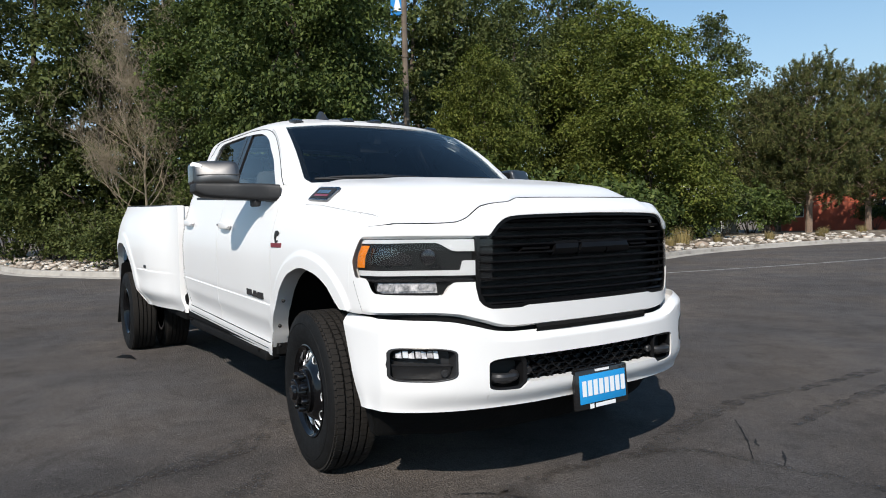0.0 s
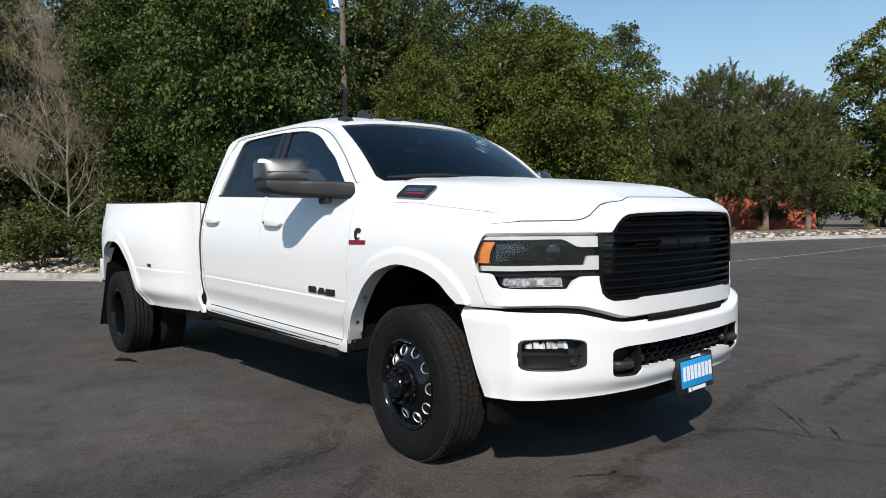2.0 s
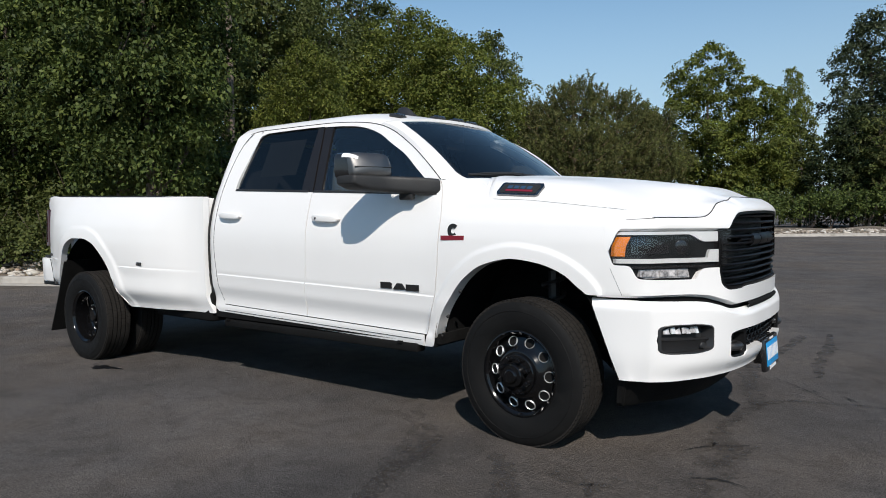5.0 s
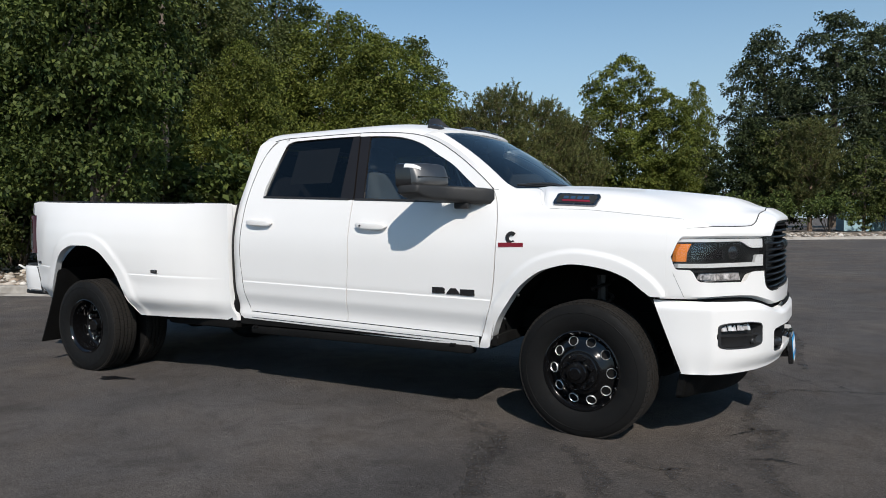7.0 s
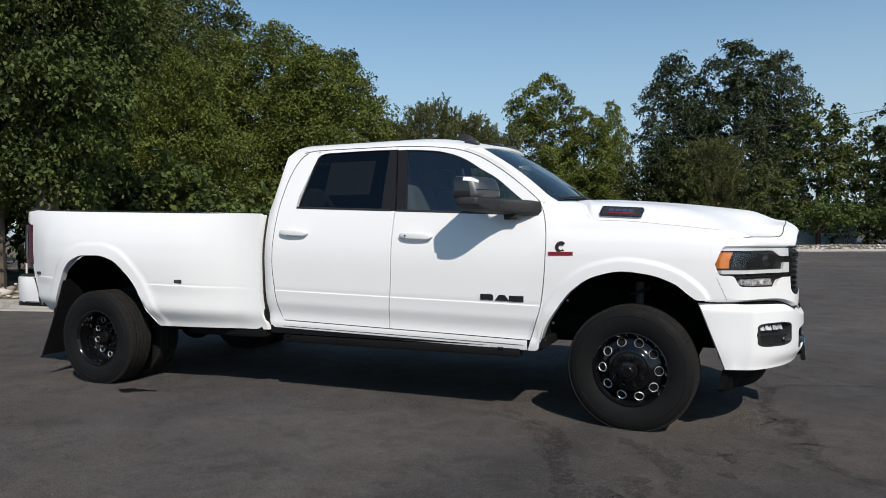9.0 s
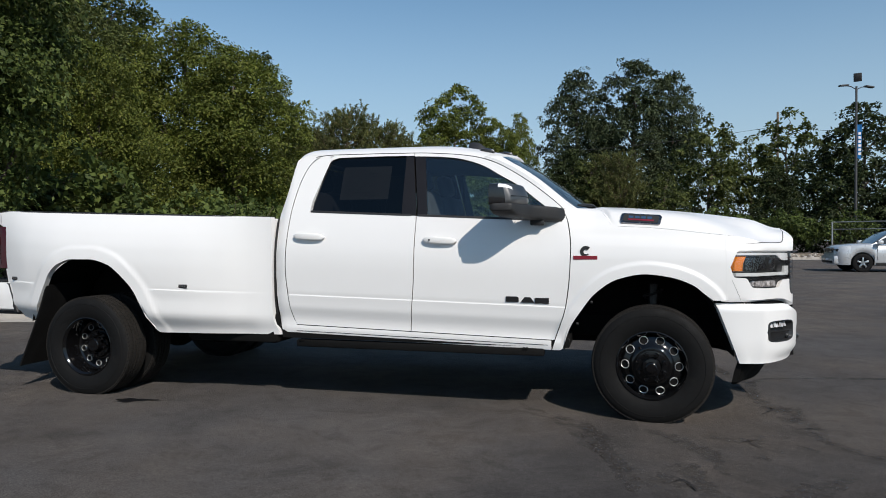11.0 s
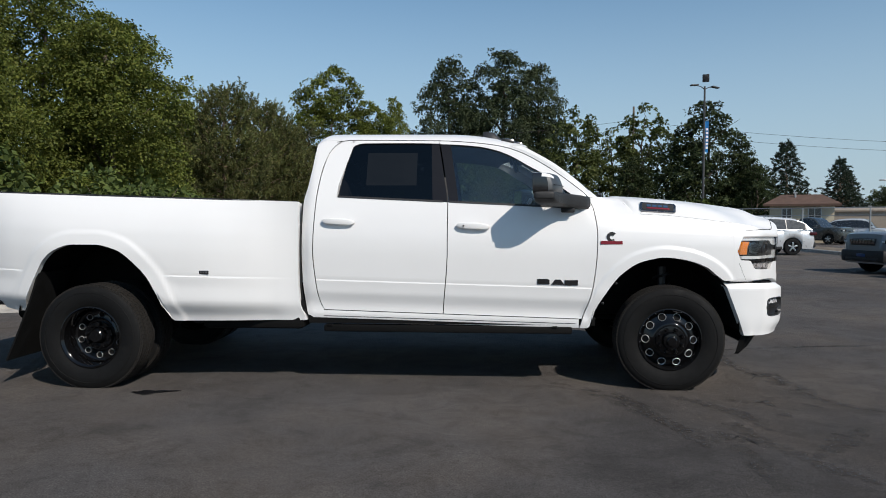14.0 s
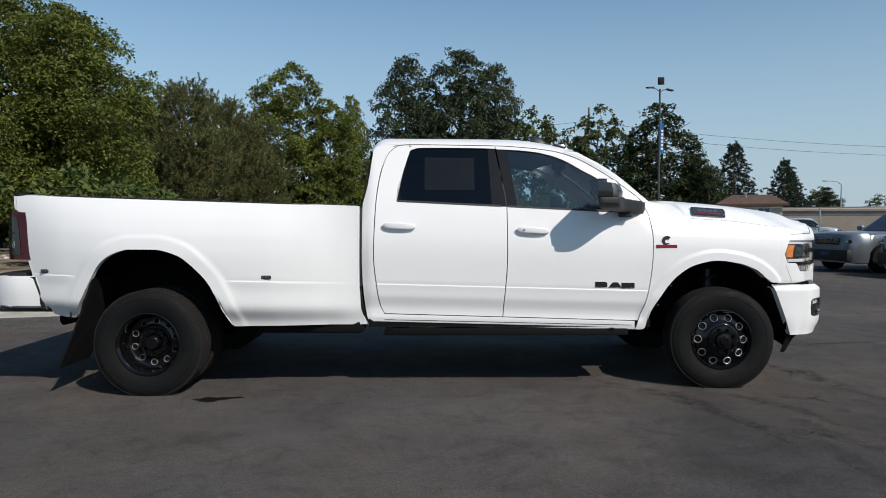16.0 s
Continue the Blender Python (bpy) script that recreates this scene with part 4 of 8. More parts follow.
bm = bmesh.new()
ro, ri = .038, .016
outline = [(ro * math.cos(t), ro * math.sin(t) * 1.05) for t in [math.radians(45 + 270 * i / 24) for i in range(25)]] + [(ri * math.cos(t), ri * math.sin(t)) for t in [math.radians(315 - 270 * i / 24) for i in range(25)]]
prism(bm, outline, .006, side_at(-.437, 1.134, -.001))
both("badge", bm, BLACK_MATT, wings, "black open ring badge")
bm = bmesh.new()
prism(bm, [(-.08, -.0125), (.08, -.0125), (.08, .0125), (-.08, .0125)], .005, side_at(-.440, 1.094, -.001))
both("badge_bar", bm, RED, wings, "dark red badge bar")
for k, w in enumerate((.094, .100, .098)):
    x0 = -.985 + k * .101
    bm = bmesh.new()
    z0 = .802 - .012 * k * .3
    shape = ([(0, -.019), (0, .019), (w * .82, .019), (w * .96, .010), (w * .96, -.019)],
             [(0, -.019), (w * .30, .019), (w * .70, .019), (w, -.019)],
             [(0, -.019), (0, .019), (w, .019), (w, -.019)])[k]
    prism(bm, shape, .007, side_at(x0 + w / 2, z0) @ Matrix.Translation((-w / 2, 0, -.001)))
    both("door_emblem", bm, BLACK_GLOSS, front_doors, "gloss black raised emblem")
# hood side badge: a slot-shaped frame with plain bars
def hood_side(s, x):
    us = [i / 200 for i in range(201)]
    u = min(us, key=lambda q: abs(hood_point(-s, q)[0] - x))
    return Vector(hood_point(-s, u))


bc = hood_side(.945, -.075)
up = (hood_side(.92, -.085) - hood_side(.97, -.085)).normalized()
along = (hood_side(.945, .03) - hood_side(.945, -.2)).normalized()
out = along.cross(up).normalized()
if out.y > 0:
    out = -out
BADGE = Matrix.Translation(bc) @ Matrix((along, up, out)).transposed().to_4x4()
for name, mat, grow, z0, z1 in (("hood_badge", CHROME_DARK, 1.0, -.012, .010), ("badge_well", BLACK_MATT, .88, .0, .0115)):
    w, h = .140 * grow, .049 * (1 - (1 - grow) * 2)
    bm = bmesh.new()
    prism(bm, [(w * x, h * y) for x, y in ((-.98, -.55), (-.90, -1), (.78, -1), (.90, -.85), (1.0, .6), (.92, 1), (-.80, 1), (-.90, .85))], z1 - z0, BADGE @ Matrix.Translation((0, 0, z0)))
    both(name, bm, mat, hood, "dark slot badge with red stripe")
bm = bmesh.new()
for k in range(4):
    prism(bm, [(-.082 + k * .041, -.002), (-.050 + k * .041, -.002), (-.047 + k * .041, .022), (-.079 + k * .041, .022)], .0135, BADGE)
both("badge_print", bm, CHROME, hood)
bm = bmesh.new()
prism(bm, [(-.085, -.023), (.085, -.023), (.085, -.009), (-.085, -.009)], .0135, BADGE)
both("badge_stripe", bm, RED, hood, "dark red badge stripe")
# small marker lamps on the bed side
for x, z in ((-3.45, .865), (-5.06, .905)):
    bm = bmesh.new()
    box(bm, -.036, .036, -.013, .013, -.002, .006, .003, m=side_at(x, z))
    ob = both("side_marker", bm, SATIN, bed_sides, "small smoked side marker lamp")
    bm = bmesh.new()
    for k in range(3):
        box(bm, -.026 + k * .02, -.014 + k * .02, -.007, .007, .006, .0075, m=side_at(x, z))
    both("marker_cell", bm, CHROME, bed_sides)
# ---- tow mirrors ----
mirror_front = lambda y: -.808 - .40 * (y - 1.02)
for s in (-1, 1):
    # head: a rounded box that leans back towards its outer end, glass to the rear
    def cap_point(u, a, grow=1.0):
        k = (.84 + .16 * math.sqrt(max(1 - (1 - u) ** 2.4, 0))) * grow
        y = 1.150 + .127 * k * rounded(math.cos(a), .34)
        z = 1.515 + .079 * k * rounded(math.sin(a), .34)
        lean = -.030 * smooth(1.487, 1.597, z) * (1 - u)
        return (lerp(mirror_front(y) + lean, -1.052 + .30 * (1.277 - y), u), y * s, z)
    ring = [2 * math.pi * i / 40 for i in range(40)]
    bm = bmesh.new()
    vs = sheet(bm, [[cap_point(u, a, .985) for a in ring] for u in [lerp(.18, 1, t) for t in spread(8)]], close=True)
    bm.faces.new(vs[0])
    bmesh.ops.recalc_face_normals(bm, faces=bm.faces)
    mirror = part("tow_mirror", bm, BLACK_GLOSS, truck, "large tow mirror with a dark metallic cap")
    bm = bmesh.new()
    face = [[(lambda p: (p[0] + o, p[1], p[2]))(cap_point(0, a, k)) for a in ring] for k, o in ((.08, .017), (.35, .0165), (.62, .014), (.82, .0095), (.93, .005))]
    vs = sheet(bm, face + [[cap_point(u * .24, a) for a in ring] for u in spread(8)], close=True)
    bm.faces.new(vs[0])
    bmesh.ops.recalc_face_normals(bm, faces=bm.faces)
    part("mirror_cap", bm, MIRROR_CAP, mirror, "dark metallic mirror cap")
    bm = bmesh.new()
    sheet(bm, [[(-1.048 + .30 * (1.277 - 1.150 - .112 * cy), (1.150 + .112 * cy) * s, 1.511 + .070 * cz) for cy in (-1, -.5, 0, .5, 1)] for cz in (-1, 0, 1)])
    part("mirror_glass", bm, CHROME, mirror, "silvered mirror glass")
    # lower shell and arm in one sweep from the door's front corner
    bm = bmesh.new()
    front = pchip([(.87, -.580), (.93, -.625), (1.0, -.715), (1.06, -.785), (1.1, -.815), (1.2, -.862), (1.281, -.905)])
    back = pchip([(.87, -.715), (.95, -.80), (1.05, -.925), (1.12, -.985), (1.2, -1.025), (1.281, -1.048)])
    cx, hx = (lambda y: (front(y) + back(y)) / 2), (lambda y: (front(y) - back(y)) / 2)
    lo = pchip([(.87, 1.340), (.95, 1.347), (1.03, 1.357), (1.15, 1.366), (1.22, 1.379), (1.264, 1.404), (1.281, 1.420)])
    hi = pchip([(.87, 1.438), (.91, 1.443), (.96, 1.448), (1.03, 1.455), (1.10, 1.460), (1.24, 1.463), (1.281, 1.457)])
    rows = []
    for u in spread(30):
        y = lerp(.875, 1.264, u)
        rows.append([(cx(y) + hx(y) * rounded(math.cos(a), .42), y * s, lerp(lo(y), hi(y), .5 + .5 * rounded(math.sin(a), .42))) for a in [2 * math.pi * i / 32 for i in range(32)]])
    end = Vector((sum(p[0] for p in rows[-1]) / 32, 1.264 * s, 1.420))
    for k, dy in ((.9, .006), (.68, .010), (.35, .012)):
        rows.append([end.lerp(Vector(p), k) + Vector((0, dy * s, 0)) for p in rows[30]])
    vs = sheet(bm, rows, close=True)
    bm.faces.new(vs[0]), bm.faces.new(vs[-1])
    bmesh.ops.recalc_face_normals(bm, faces=bm.faces)
    part("mirror_arm", bm, BLACK_MATT, mirror, "satin black mirror arm")
    # seam across the cap, the lip over the arm and the clear corner lamp
    bm = bmesh.new()
    tube(bm, [(mirror_front(y) + .0125 - .010 * abs((y - 1.15) / .12) ** 3, y * s, 1.505) for y in [lerp(1.036, 1.262, i / 10) for i in range(11)]], .0035, 6)
    part("head_seam", bm, BLACK_MATT, mirror)
    bm = bmesh.new()
    turn = [math.radians(lerp(12, 45, i / 12)) for i in range(13)]
    nose = [[(lambda p: (p[0] + o, p[1], p[2]))(cap_point(0, a, k)) for a in turn] for k, o in ((.80, .0125), (.90, .0095), (.97, .006))]
    sheet(bm, nose + [[cap_point(u, a, 1.02) for a in turn] for u in (.02, .12, .25, .4, .52)])
    bmesh.ops.recalc_face_normals(bm, faces=bm.faces)
    part("corner_lamp", bm, WHITE_PRINT, mirror, "clear corner lamp")
    bm = bmesh.new()
    box(bm, -.05, .05, -.02, .02, -.03, .02, .012, m=pose(-.765, .965 * s, 1.345))
    part("arm_hinge", bm, BLACK_MATT, mirror)
    bm = bmesh.new()
    tri = [(-.605, 1.352), (-.62, 1.385), (-.70, 1.452), (-.80, 1.40), (-.83, 1.365)]
    sheet(bm, [[(x, (half_width(x, z) - .004) * s, z) for x, z in (tri[0], tri[1], tri[2])], [(x, (half_width(x, z) - .004) * s, z) for x, z in (tri[4], tri[3], tri[2])]])
    part("sail_panel", bm, BLACK_MATT, mirror)

# ---- bed ----
bm = bmesh.new()
xs = [lerp(-5.335, -2.80, i / 40) for i in range(41)]
sheet(bm, [[(x, -half_width(x, bed_high(x) - .012) + dy, bed_high(x) + dz) for x in xs] for dy, dz in ((.004, -.014), (.002, -.003), (.010, .004), (.085, .006), (.095, -.002), (.095, -.035))])
bmesh.ops.recalc_face_normals(bm, faces=bm.faces)
both("rail_cap", bm, BLACK_MATT, bed_sides, "black plastic bed rail cap")
bm = bmesh.new()
sheet(bm, [[(x, -.87, z) for x in xs] for z in (1.12, 1.38)])
both("bed_inner_wall", bm, PAINT, bed_sides)
bm = bmesh.new()
sheet(bm, [[(x, y, .80) for x in (-5.3, -4, -2.8)] for y in (-.50, 0, .50)])
part("bed_floor", bm, BLACK_MATT, truck, "black bed floor")
bm = bmesh.new()
box(bm, -2.84, -2.80, -.93, .93, .78, 1.385, .01)
part("bed_front_wall", bm, PAINT, truck)
bm = bmesh.new()
box(bm, -5.34, -5.28, -.80, .80, .86, 1.462, .018)
part("tailgate", bm, PAINT, truck, "white tailgate")
# tail lamps wrap the rear corner
def tail_row(z, out, ks=(0, .25, .45, .62, .78, .97, 1)):
    xe, xr = bed_rear(z), lerp(-5.388, -5.405, (z - .985) / .35)
    w = half_width(max(xe, -5.23), z)
    dy = pchip([(0, -.003), (.25, -.003), (.45, .001), (.62, .009), (.78, .024), (.97, .06), (1, .14)])
    return [(lerp(xe + .002, xr, k) - out * (k - .3), -w + dy(k) - out * (1 - .5 * k), z) for k in ks]


bm = bmesh.new()
rows = []
for z in [lerp(.985, 1.335, i / 14) for i in range(15)]:
    rows.append(tail_row(z, 0))
sheet(bm, rows)
bmesh.ops.recalc_face_normals(bm, faces=bm.faces)
if sum(f.normal.y for f in bm.faces) > 0:
    bmesh.ops.reverse_faces(bm, faces=bm.faces)
skirt(bm, (.03, .01, 0))
tails = both("tail_lamp", bm, TAIL_RED, truck, "dark red wraparound tail lamp")
bm = bmesh.new()
sheet(bm, [tail_row(lerp(1.02, 1.30, i / 8), .0035, (.32, .5, .62, .78, .9, 1)) for i in range(9)])
both("lamp_core", bm, BLACK_GLOSS, tails, "smoked lamp core")
bm = bmesh.new()
for za, zb in ((1.175, 1.19), (1.075, 1.12)):
    sheet(bm, [tail_row(z, .0055, (.55, .78, .9, 1)) for z in (za, zb)])
both("lamp_stripe", bm, CHROME, tails)
# the corner behind the lamp
bm = bmesh.new()
rows = []
for z in [lerp(.64, .98, i / 8) for i in range(9)] + [1.338, 1.36, 1.4, 1.455]:
    xe = bed_rear(z)
    w = half_width(max(xe, -5.30), z)
    rows.append([(xe + .001, -w, z), (xe - .02, -w + .006, z), (xe - .035, -w + .03, z), (xe - .035, -w + .15, z)])
for piece in (rows[:9], rows[9:]):
    bm = bmesh.new()
    sheet(bm, piece)
    bmesh.ops.recalc_face_normals(bm, faces=bm.faces)
    both("bed_rear_corner", bm, PAINT, bed_sides)
# rear bumper: white ends with a black step
bm = bmesh.new()
rows = []
END_W = half_width(-5.14, .76) + .006
for t in [-1 + .01 * i for i in range(10)] + [lerp(-.9, .9, i / 36) for i in range(37)] + [.91 + .01 * i for i in range(10)]:
    a = abs(t)
    sgn = 1 if t >= 0 else -1
    y = min(a * 1.10, 1.0) if a < .9 else 1.0 + (END_W - 1.0) * math.sin(min((a - .9) * 14, 1) * math.pi / 2)
    rows.append([(-5.50 + .02 * min(a, .9) + lerp(.305, .385, (.865 - z) / .235) * (max(a - .9, 0) / .1) ** 1.2 + dx * (1 if a < .93 else .2), y * sgn - (0 if a < .93 else dx * .5 * sgn), z) for dx, z in ((.05, .865), (.012, .862), (0, .845), (0, .72), (.012, .645), (.05, .63))])
sheet(bm, rows)
weld(bm)
bmesh.ops.recalc_face_normals(bm, faces=bm.faces)
if sum(f.normal.x for f in bm.faces) > 0:
    bmesh.ops.reverse_faces(bm, faces=bm.faces)
skirt(bm, (.03, 0, 0))
rear_bumper = part("rear_bumper", bm, PAINT, truck, "white rear bumper with black step")
bm = bmesh.new()
box(bm, -5.46, -5.26, -1.0, 1.0, .855, .885, .012)
box(bm, -5.46, -5.06, -1.02, 1.02, .595, .635, .012)
part("bumper_step", bm, BLACK_MATT, rear_bumper)
bm = bmesh.new()
rows = []
for z in (.62, .70, .78, .86):
    xe = lerp(-5.178, -5.097, (.865 - z) / .235)
    rows.append([(xe - .015, -END_W + .004, z), (xe + .018, -END_W - .003, z), (xe + .026, -END_W + .004, z), (xe + .03, -END_W + .05, z)])
sheet(bm, rows)
both("bumper_filler", bm, BLACK_MATT, rear_bumper)
# mud flaps
bm = bmesh.new()
rows = []
for u in spread(10):
    z = lerp(.86, .20, u)
    x = lerp(-4.71, -4.945, u ** 1.2)
    rows.append([(x, y, z) for y in (-.74, -.9, -1.02, -1.10 - .03 * u, -1.155 - .03 * u)])
sheet(bm, rows)
skirt(bm, (.0, .0, .0))
bmesh.ops.solidify(bm, geom=bm.faces[:], thickness=.012)
both("mud_flap", bm, DARK, truck, "black rubber mud flap")
# wheel housings, underside
for cx, r, w0, w1, nm in ((-.04, .575, .42, .955, "front"), (-4.29, .665, .52, 1.10, "rear")):
    bm = bmesh.new()
    low = 3 if nm == "front" else 11
    arc = [math.radians(lerp(low, 180 - low, i / 28)) for i in range(29)]
    zc = .42 if nm == "front" else .425
    pts = [(cx + r * math.cos(a) * (.93 if nm == "rear" else .95), zc + r * 1.03 * math.sin(a)) for a in arc]
    sheet(bm, [[(x, -w, z) for x, z in pts] for w in (w1, lerp(w1, w0, .5), w0)])
    f = [bm.verts.new((x, -w0, z)) for x, z in pts]
    bm.faces.new(f)
    both("wheel_housing", bm, DARK, truck)
bm = bmesh.new()
for s in (-1, 1):
    box(bm, -5.2, .75, s * .43 - .045, s * .43 + .045, .50, .66, .01)
    box(bm, -2.62, -.75, s * .68 - .1, s * .68 + .1, .45, .50, .02)
for x in (-5.0, -3.6, -2.9, -1.8, -.7, .55):
    box(bm, x - .05, x + .05, -.43, .43, .52, .62, .01)
box(bm, -2.72, -.55, -.93, .93, .47, .53)
box(bm, -3.55, -2.75, -.95, -.55, .42, .66, .04)
part("chassis", bm, DARK, truck)
bm = bmesh.new()
for x in AXLES:
    tube(bm, [(x, -.85, AXLE_Z), (x, .85, AXLE_Z)], .05, 12)
    bmesh.ops.create_uvsphere(bm, u_segments=16, v_segments=10, radius=.17, matrix=Matrix.Translation((x, .0 if x < -1 else .3, AXLE_Z)))
tube(bm, [(-4.1, 0, .40), (-2.5, 0, .50), (-1.2, 0, .52)], .05, 10)
tube(bm, [(-5.2, -.62, .48), (-4.6, -.62, .62), (-3.9, -.60, .62), (-3.5, -.52, .48), (-1.0, -.45, .48)], .045, 10)
part("driveline", bm, DARK, truck)
for s in (-1, 1):
    bm = bmesh.new()
    rows = [[(.02 + .065 * math.cos(a) * .5, .62 * s + .065 * math.sin(a) * .5, z) for a in [k * math.pi / 4 for k in range(8)]] for z in [lerp(.42, .9, i / 12) for i in range(13)]]
    sheet(bm, rows, close=True)
    tube(bm, [(.02 + .06 * math.cos(t), .62 * s + .06 * math.sin(t), .46 + t * .016) for t in [i * .5 for i in range(52)]], .012, 6)
    part("spring", bm, SATIN, truck)
# running gear cover under the sill
bm = bmesh.new()
box(bm, -2.60, -.72, -.945, -.86, .405, .458, .012)
for x in (-2.56, -2.54, -.86, -.84):
    box(bm, x - .007, x + .007, -.955, -.94, .452, .466)
both("sill_rail", bm, DARK, truck, "black rail under the sill")
for x, z in ((-.40, .79), (-.495, .64), (-.555, .52)):
    bm = bmesh.new()
    bmesh.ops.create_uvsphere(bm, u_segments=10, v_segments=6, radius=.011, matrix=Matrix.Translation((x, -half_width(x - .02, z) + .03, z)))
    both("flange_bolt", bm, BLACK_MATT, wings)

# ---- cabin ----
bm = bmesh.new()
rows = []
for x, z in ((-.46, 1.37), (-.58, 1.395), (-.72, 1.39), (-.80, 1.33), (-.80, 1.1), (-.72, .8)):
    rows.append([(x + .03 * abs(y) ** 2, y, z + (.02 if abs(y + .38) < .2 and z > 1.3 else 0)) for y in [lerp(-.70, .70, i / 16) for i in range(17)]])
sheet(bm, rows)
part("dashboard", bm, SATIN, truck, "dark dashboard")
bm = bmesh.new()
sheet(bm, [[(x, y, .72) for x in (-2.7, -.6)] for y in (-.84, .84)])
sheet(bm, [[(x, y, z) for x in (-2.72, -.6)] for y, z in ((-.84, .7), (-.86, 1.34))])
sheet(bm, [[(x, y, z) for x in (-2.72, -.6)] for y, z in ((.84, .7), (.86, 1.34))])
part("cabin_tub", bm, SEAT, truck)
def seat(x, y, wide, head=True):
    bm = bmesh.new()
    box(bm, x - .02, x + .48, y - wide, y + wide, .92, 1.10, .06, 3)
    box(bm, -.09, .07, -wide, wide, 0, .60, .06, 3, m=pose(x, y, 1.02, 0, -14))
    if head:
        box(bm, -.06, .05, -.13, .13, .62, .80, .04, 3, m=pose(x, y, 1.02, 0, -14))
        for dy in (-.06, .06):
            tube(bm, [Vector((x - .15, y + dy, 1.6)), Vector((x - .17, y + dy, 1.68))], .008, 6)
    part("seat", bm, SEAT, truck, "grey cloth seat")
seat(-1.58, -.40, .25)
seat(-1.58, .40, .25)
seat(-2.45, -.42, .36)
seat(-2.45, .42, .36)
bm = bmesh.new()
m = pose(-1.02, .40, 1.30, 0, -62)
rows = [[m @ Vector(((.185 + .017 * math.cos(b)) * math.cos(a), (.185 + .017 * math.cos(b)) * math.sin(a), .017 * math.sin(b))) for b in [k * math.pi / 4 for k in range(8)]] for a in [2 * math.pi * i / 40 for i in range(41)]]
sheet(bm, rows, close=True)
box(bm, -.18, .18, -.025, .025, -.012, .012, .01, m=m)
box(bm, -.07, .07, -.08, .08, -.025, .03, .02, m=m)
tube(bm, [m @ Vector((0, 0, 0)), Vector((-.75, .40, 1.2))], .035, 8)
part("steering_wheel", bm, SATIN, truck, "dark steering wheel")
# price sheet inside the rear pane
bm = bmesh.new()
sheet(bm, [[(x, -half_width(x, z) + .021, z) for x in (-2.295, -2.1, -1.905)] for z in (1.525, 1.65, 1.785)])
sticker = part("window_sheet", bm, PAPER, truck, "pale printed paper sheet behind the pane")
bm = bmesh.new()
for k in range(9):
    z = 1.762 - k * .025
    w = .13 if k % 3 else .08
    sheet(bm, [[(x, -half_width(x, zz) + .019, zz) for x in (-2.27, -2.27 + w * 2)] for zz in (z - .006, z)])
part("sheet_print", bm, PAPER_PRINT, sticker)

# ---- wheels ----
def tyre_mesh():
    bm = bmesh.new()
    # (radius, across): outer face at negative y
    side = [(.222, -.092), (.232, -.102), (.238, -.100), (.250, -.106), (.285, -.117), (.325, -.121), (.352, -.119), (.375, -.112), (.390, -.104), (.398, -.094)]
    tread = []
    for y0, y1 in ((-.094, -.060), (-.052, -.020), (-.012, .012), (.020, .052), (.060, .094)):
        tread += [(.393, y0), (.4035, y0 + .002), (.405, (y0 + y1) / 2), (.4035, y1 - .002), (.393, y1)]
    prof = side + tread + [(r, -y) for r, y in side[::-1]]
    lathe(bm, prof, 96)
    for ring in ((.345, -.1205, .0015),):
        lathe(bm, [(ring[0] - .003, ring[1] + .002), (ring[0], ring[1] - .0015), (ring[0] + .003, ring[1] + .002)], 96)
    for v in bm.verts:
        if v.co.z < -AXLE_Z / .972:
            v.co.z = -AXLE_Z / .972
            v.co.y *= 1.03
    bmesh.ops.recalc_face_normals(bm, faces=bm.faces)
    return finish(bm, "tyre", RUBBER, 40)


def tread_mesh():
    """Shoulder lugs and cross cuts."""
    bm = bmesh.new()
    n = 80
    for k in range(n):
        for s in (-1, 1):
            a = 2 * math.pi * (k + (.5 if s > 0 else 0)) / n
            m = Matrix.Rotation(-a, 4, "Y")
            box(bm, -.0125, .0125, s * .093 - .010, s * .093 + .010, .382, .3992, m=m)
            box(bm, -.0138, .0138, s * .077 - .0165, s * .077 + .0165, .395, .4065, m=m @ pose(0, 0, 0, 0, 0, 6 * s))
            box(bm, -.0137, .0137, s * .036 - .0150, s * .036 + .0150, .395, .4065, m=m @ pose(0, 0, 0, 0, 0, -8 * s))
        box(bm, -.0137, .0137, -.011, .011, .395, .4065, m=Matrix.Rotation(-2 * math.pi * (k + .25) / n, 4, "Y"))
    for v in bm.verts:
        if v.co.z < -AXLE_Z / .972 + .001:
            v.co.z = -AXLE_Z / .972 + .001
    return finish(bm, "tread", TREAD_RUBBER, 20)


TYRE, TREAD = tyre_mesh(), tread_mesh()
def disc_profile(dish):
    """Rim lip, barrel and disc; dish < 0 stands proud, dish > 0 is sunk deep."""
    lip_part = [(.226, -.085), (.236, -.098), (.236, -.106), (.231, -.108), (.226, -.100), (.215, -.090), (.211, -.070)]
    if dish > 0:
        return lip_part + [(.206, -.03), (.203, .015), (.198, .032), (.185, .041), (.165, .042), (.140, .040), (.128, .036), (.122, .032), (.07, .032), (.0, .032)]
    return lip_part + [(.209, -.058), (.206, -.060), (.200, -.065), (.190, -.069), (.176, -.0745), (.160, -.081), (.146, -.091), (.134, -.104), (.126, -.110), (.118, -.111), (.07, -.111), (.0, -.111)]


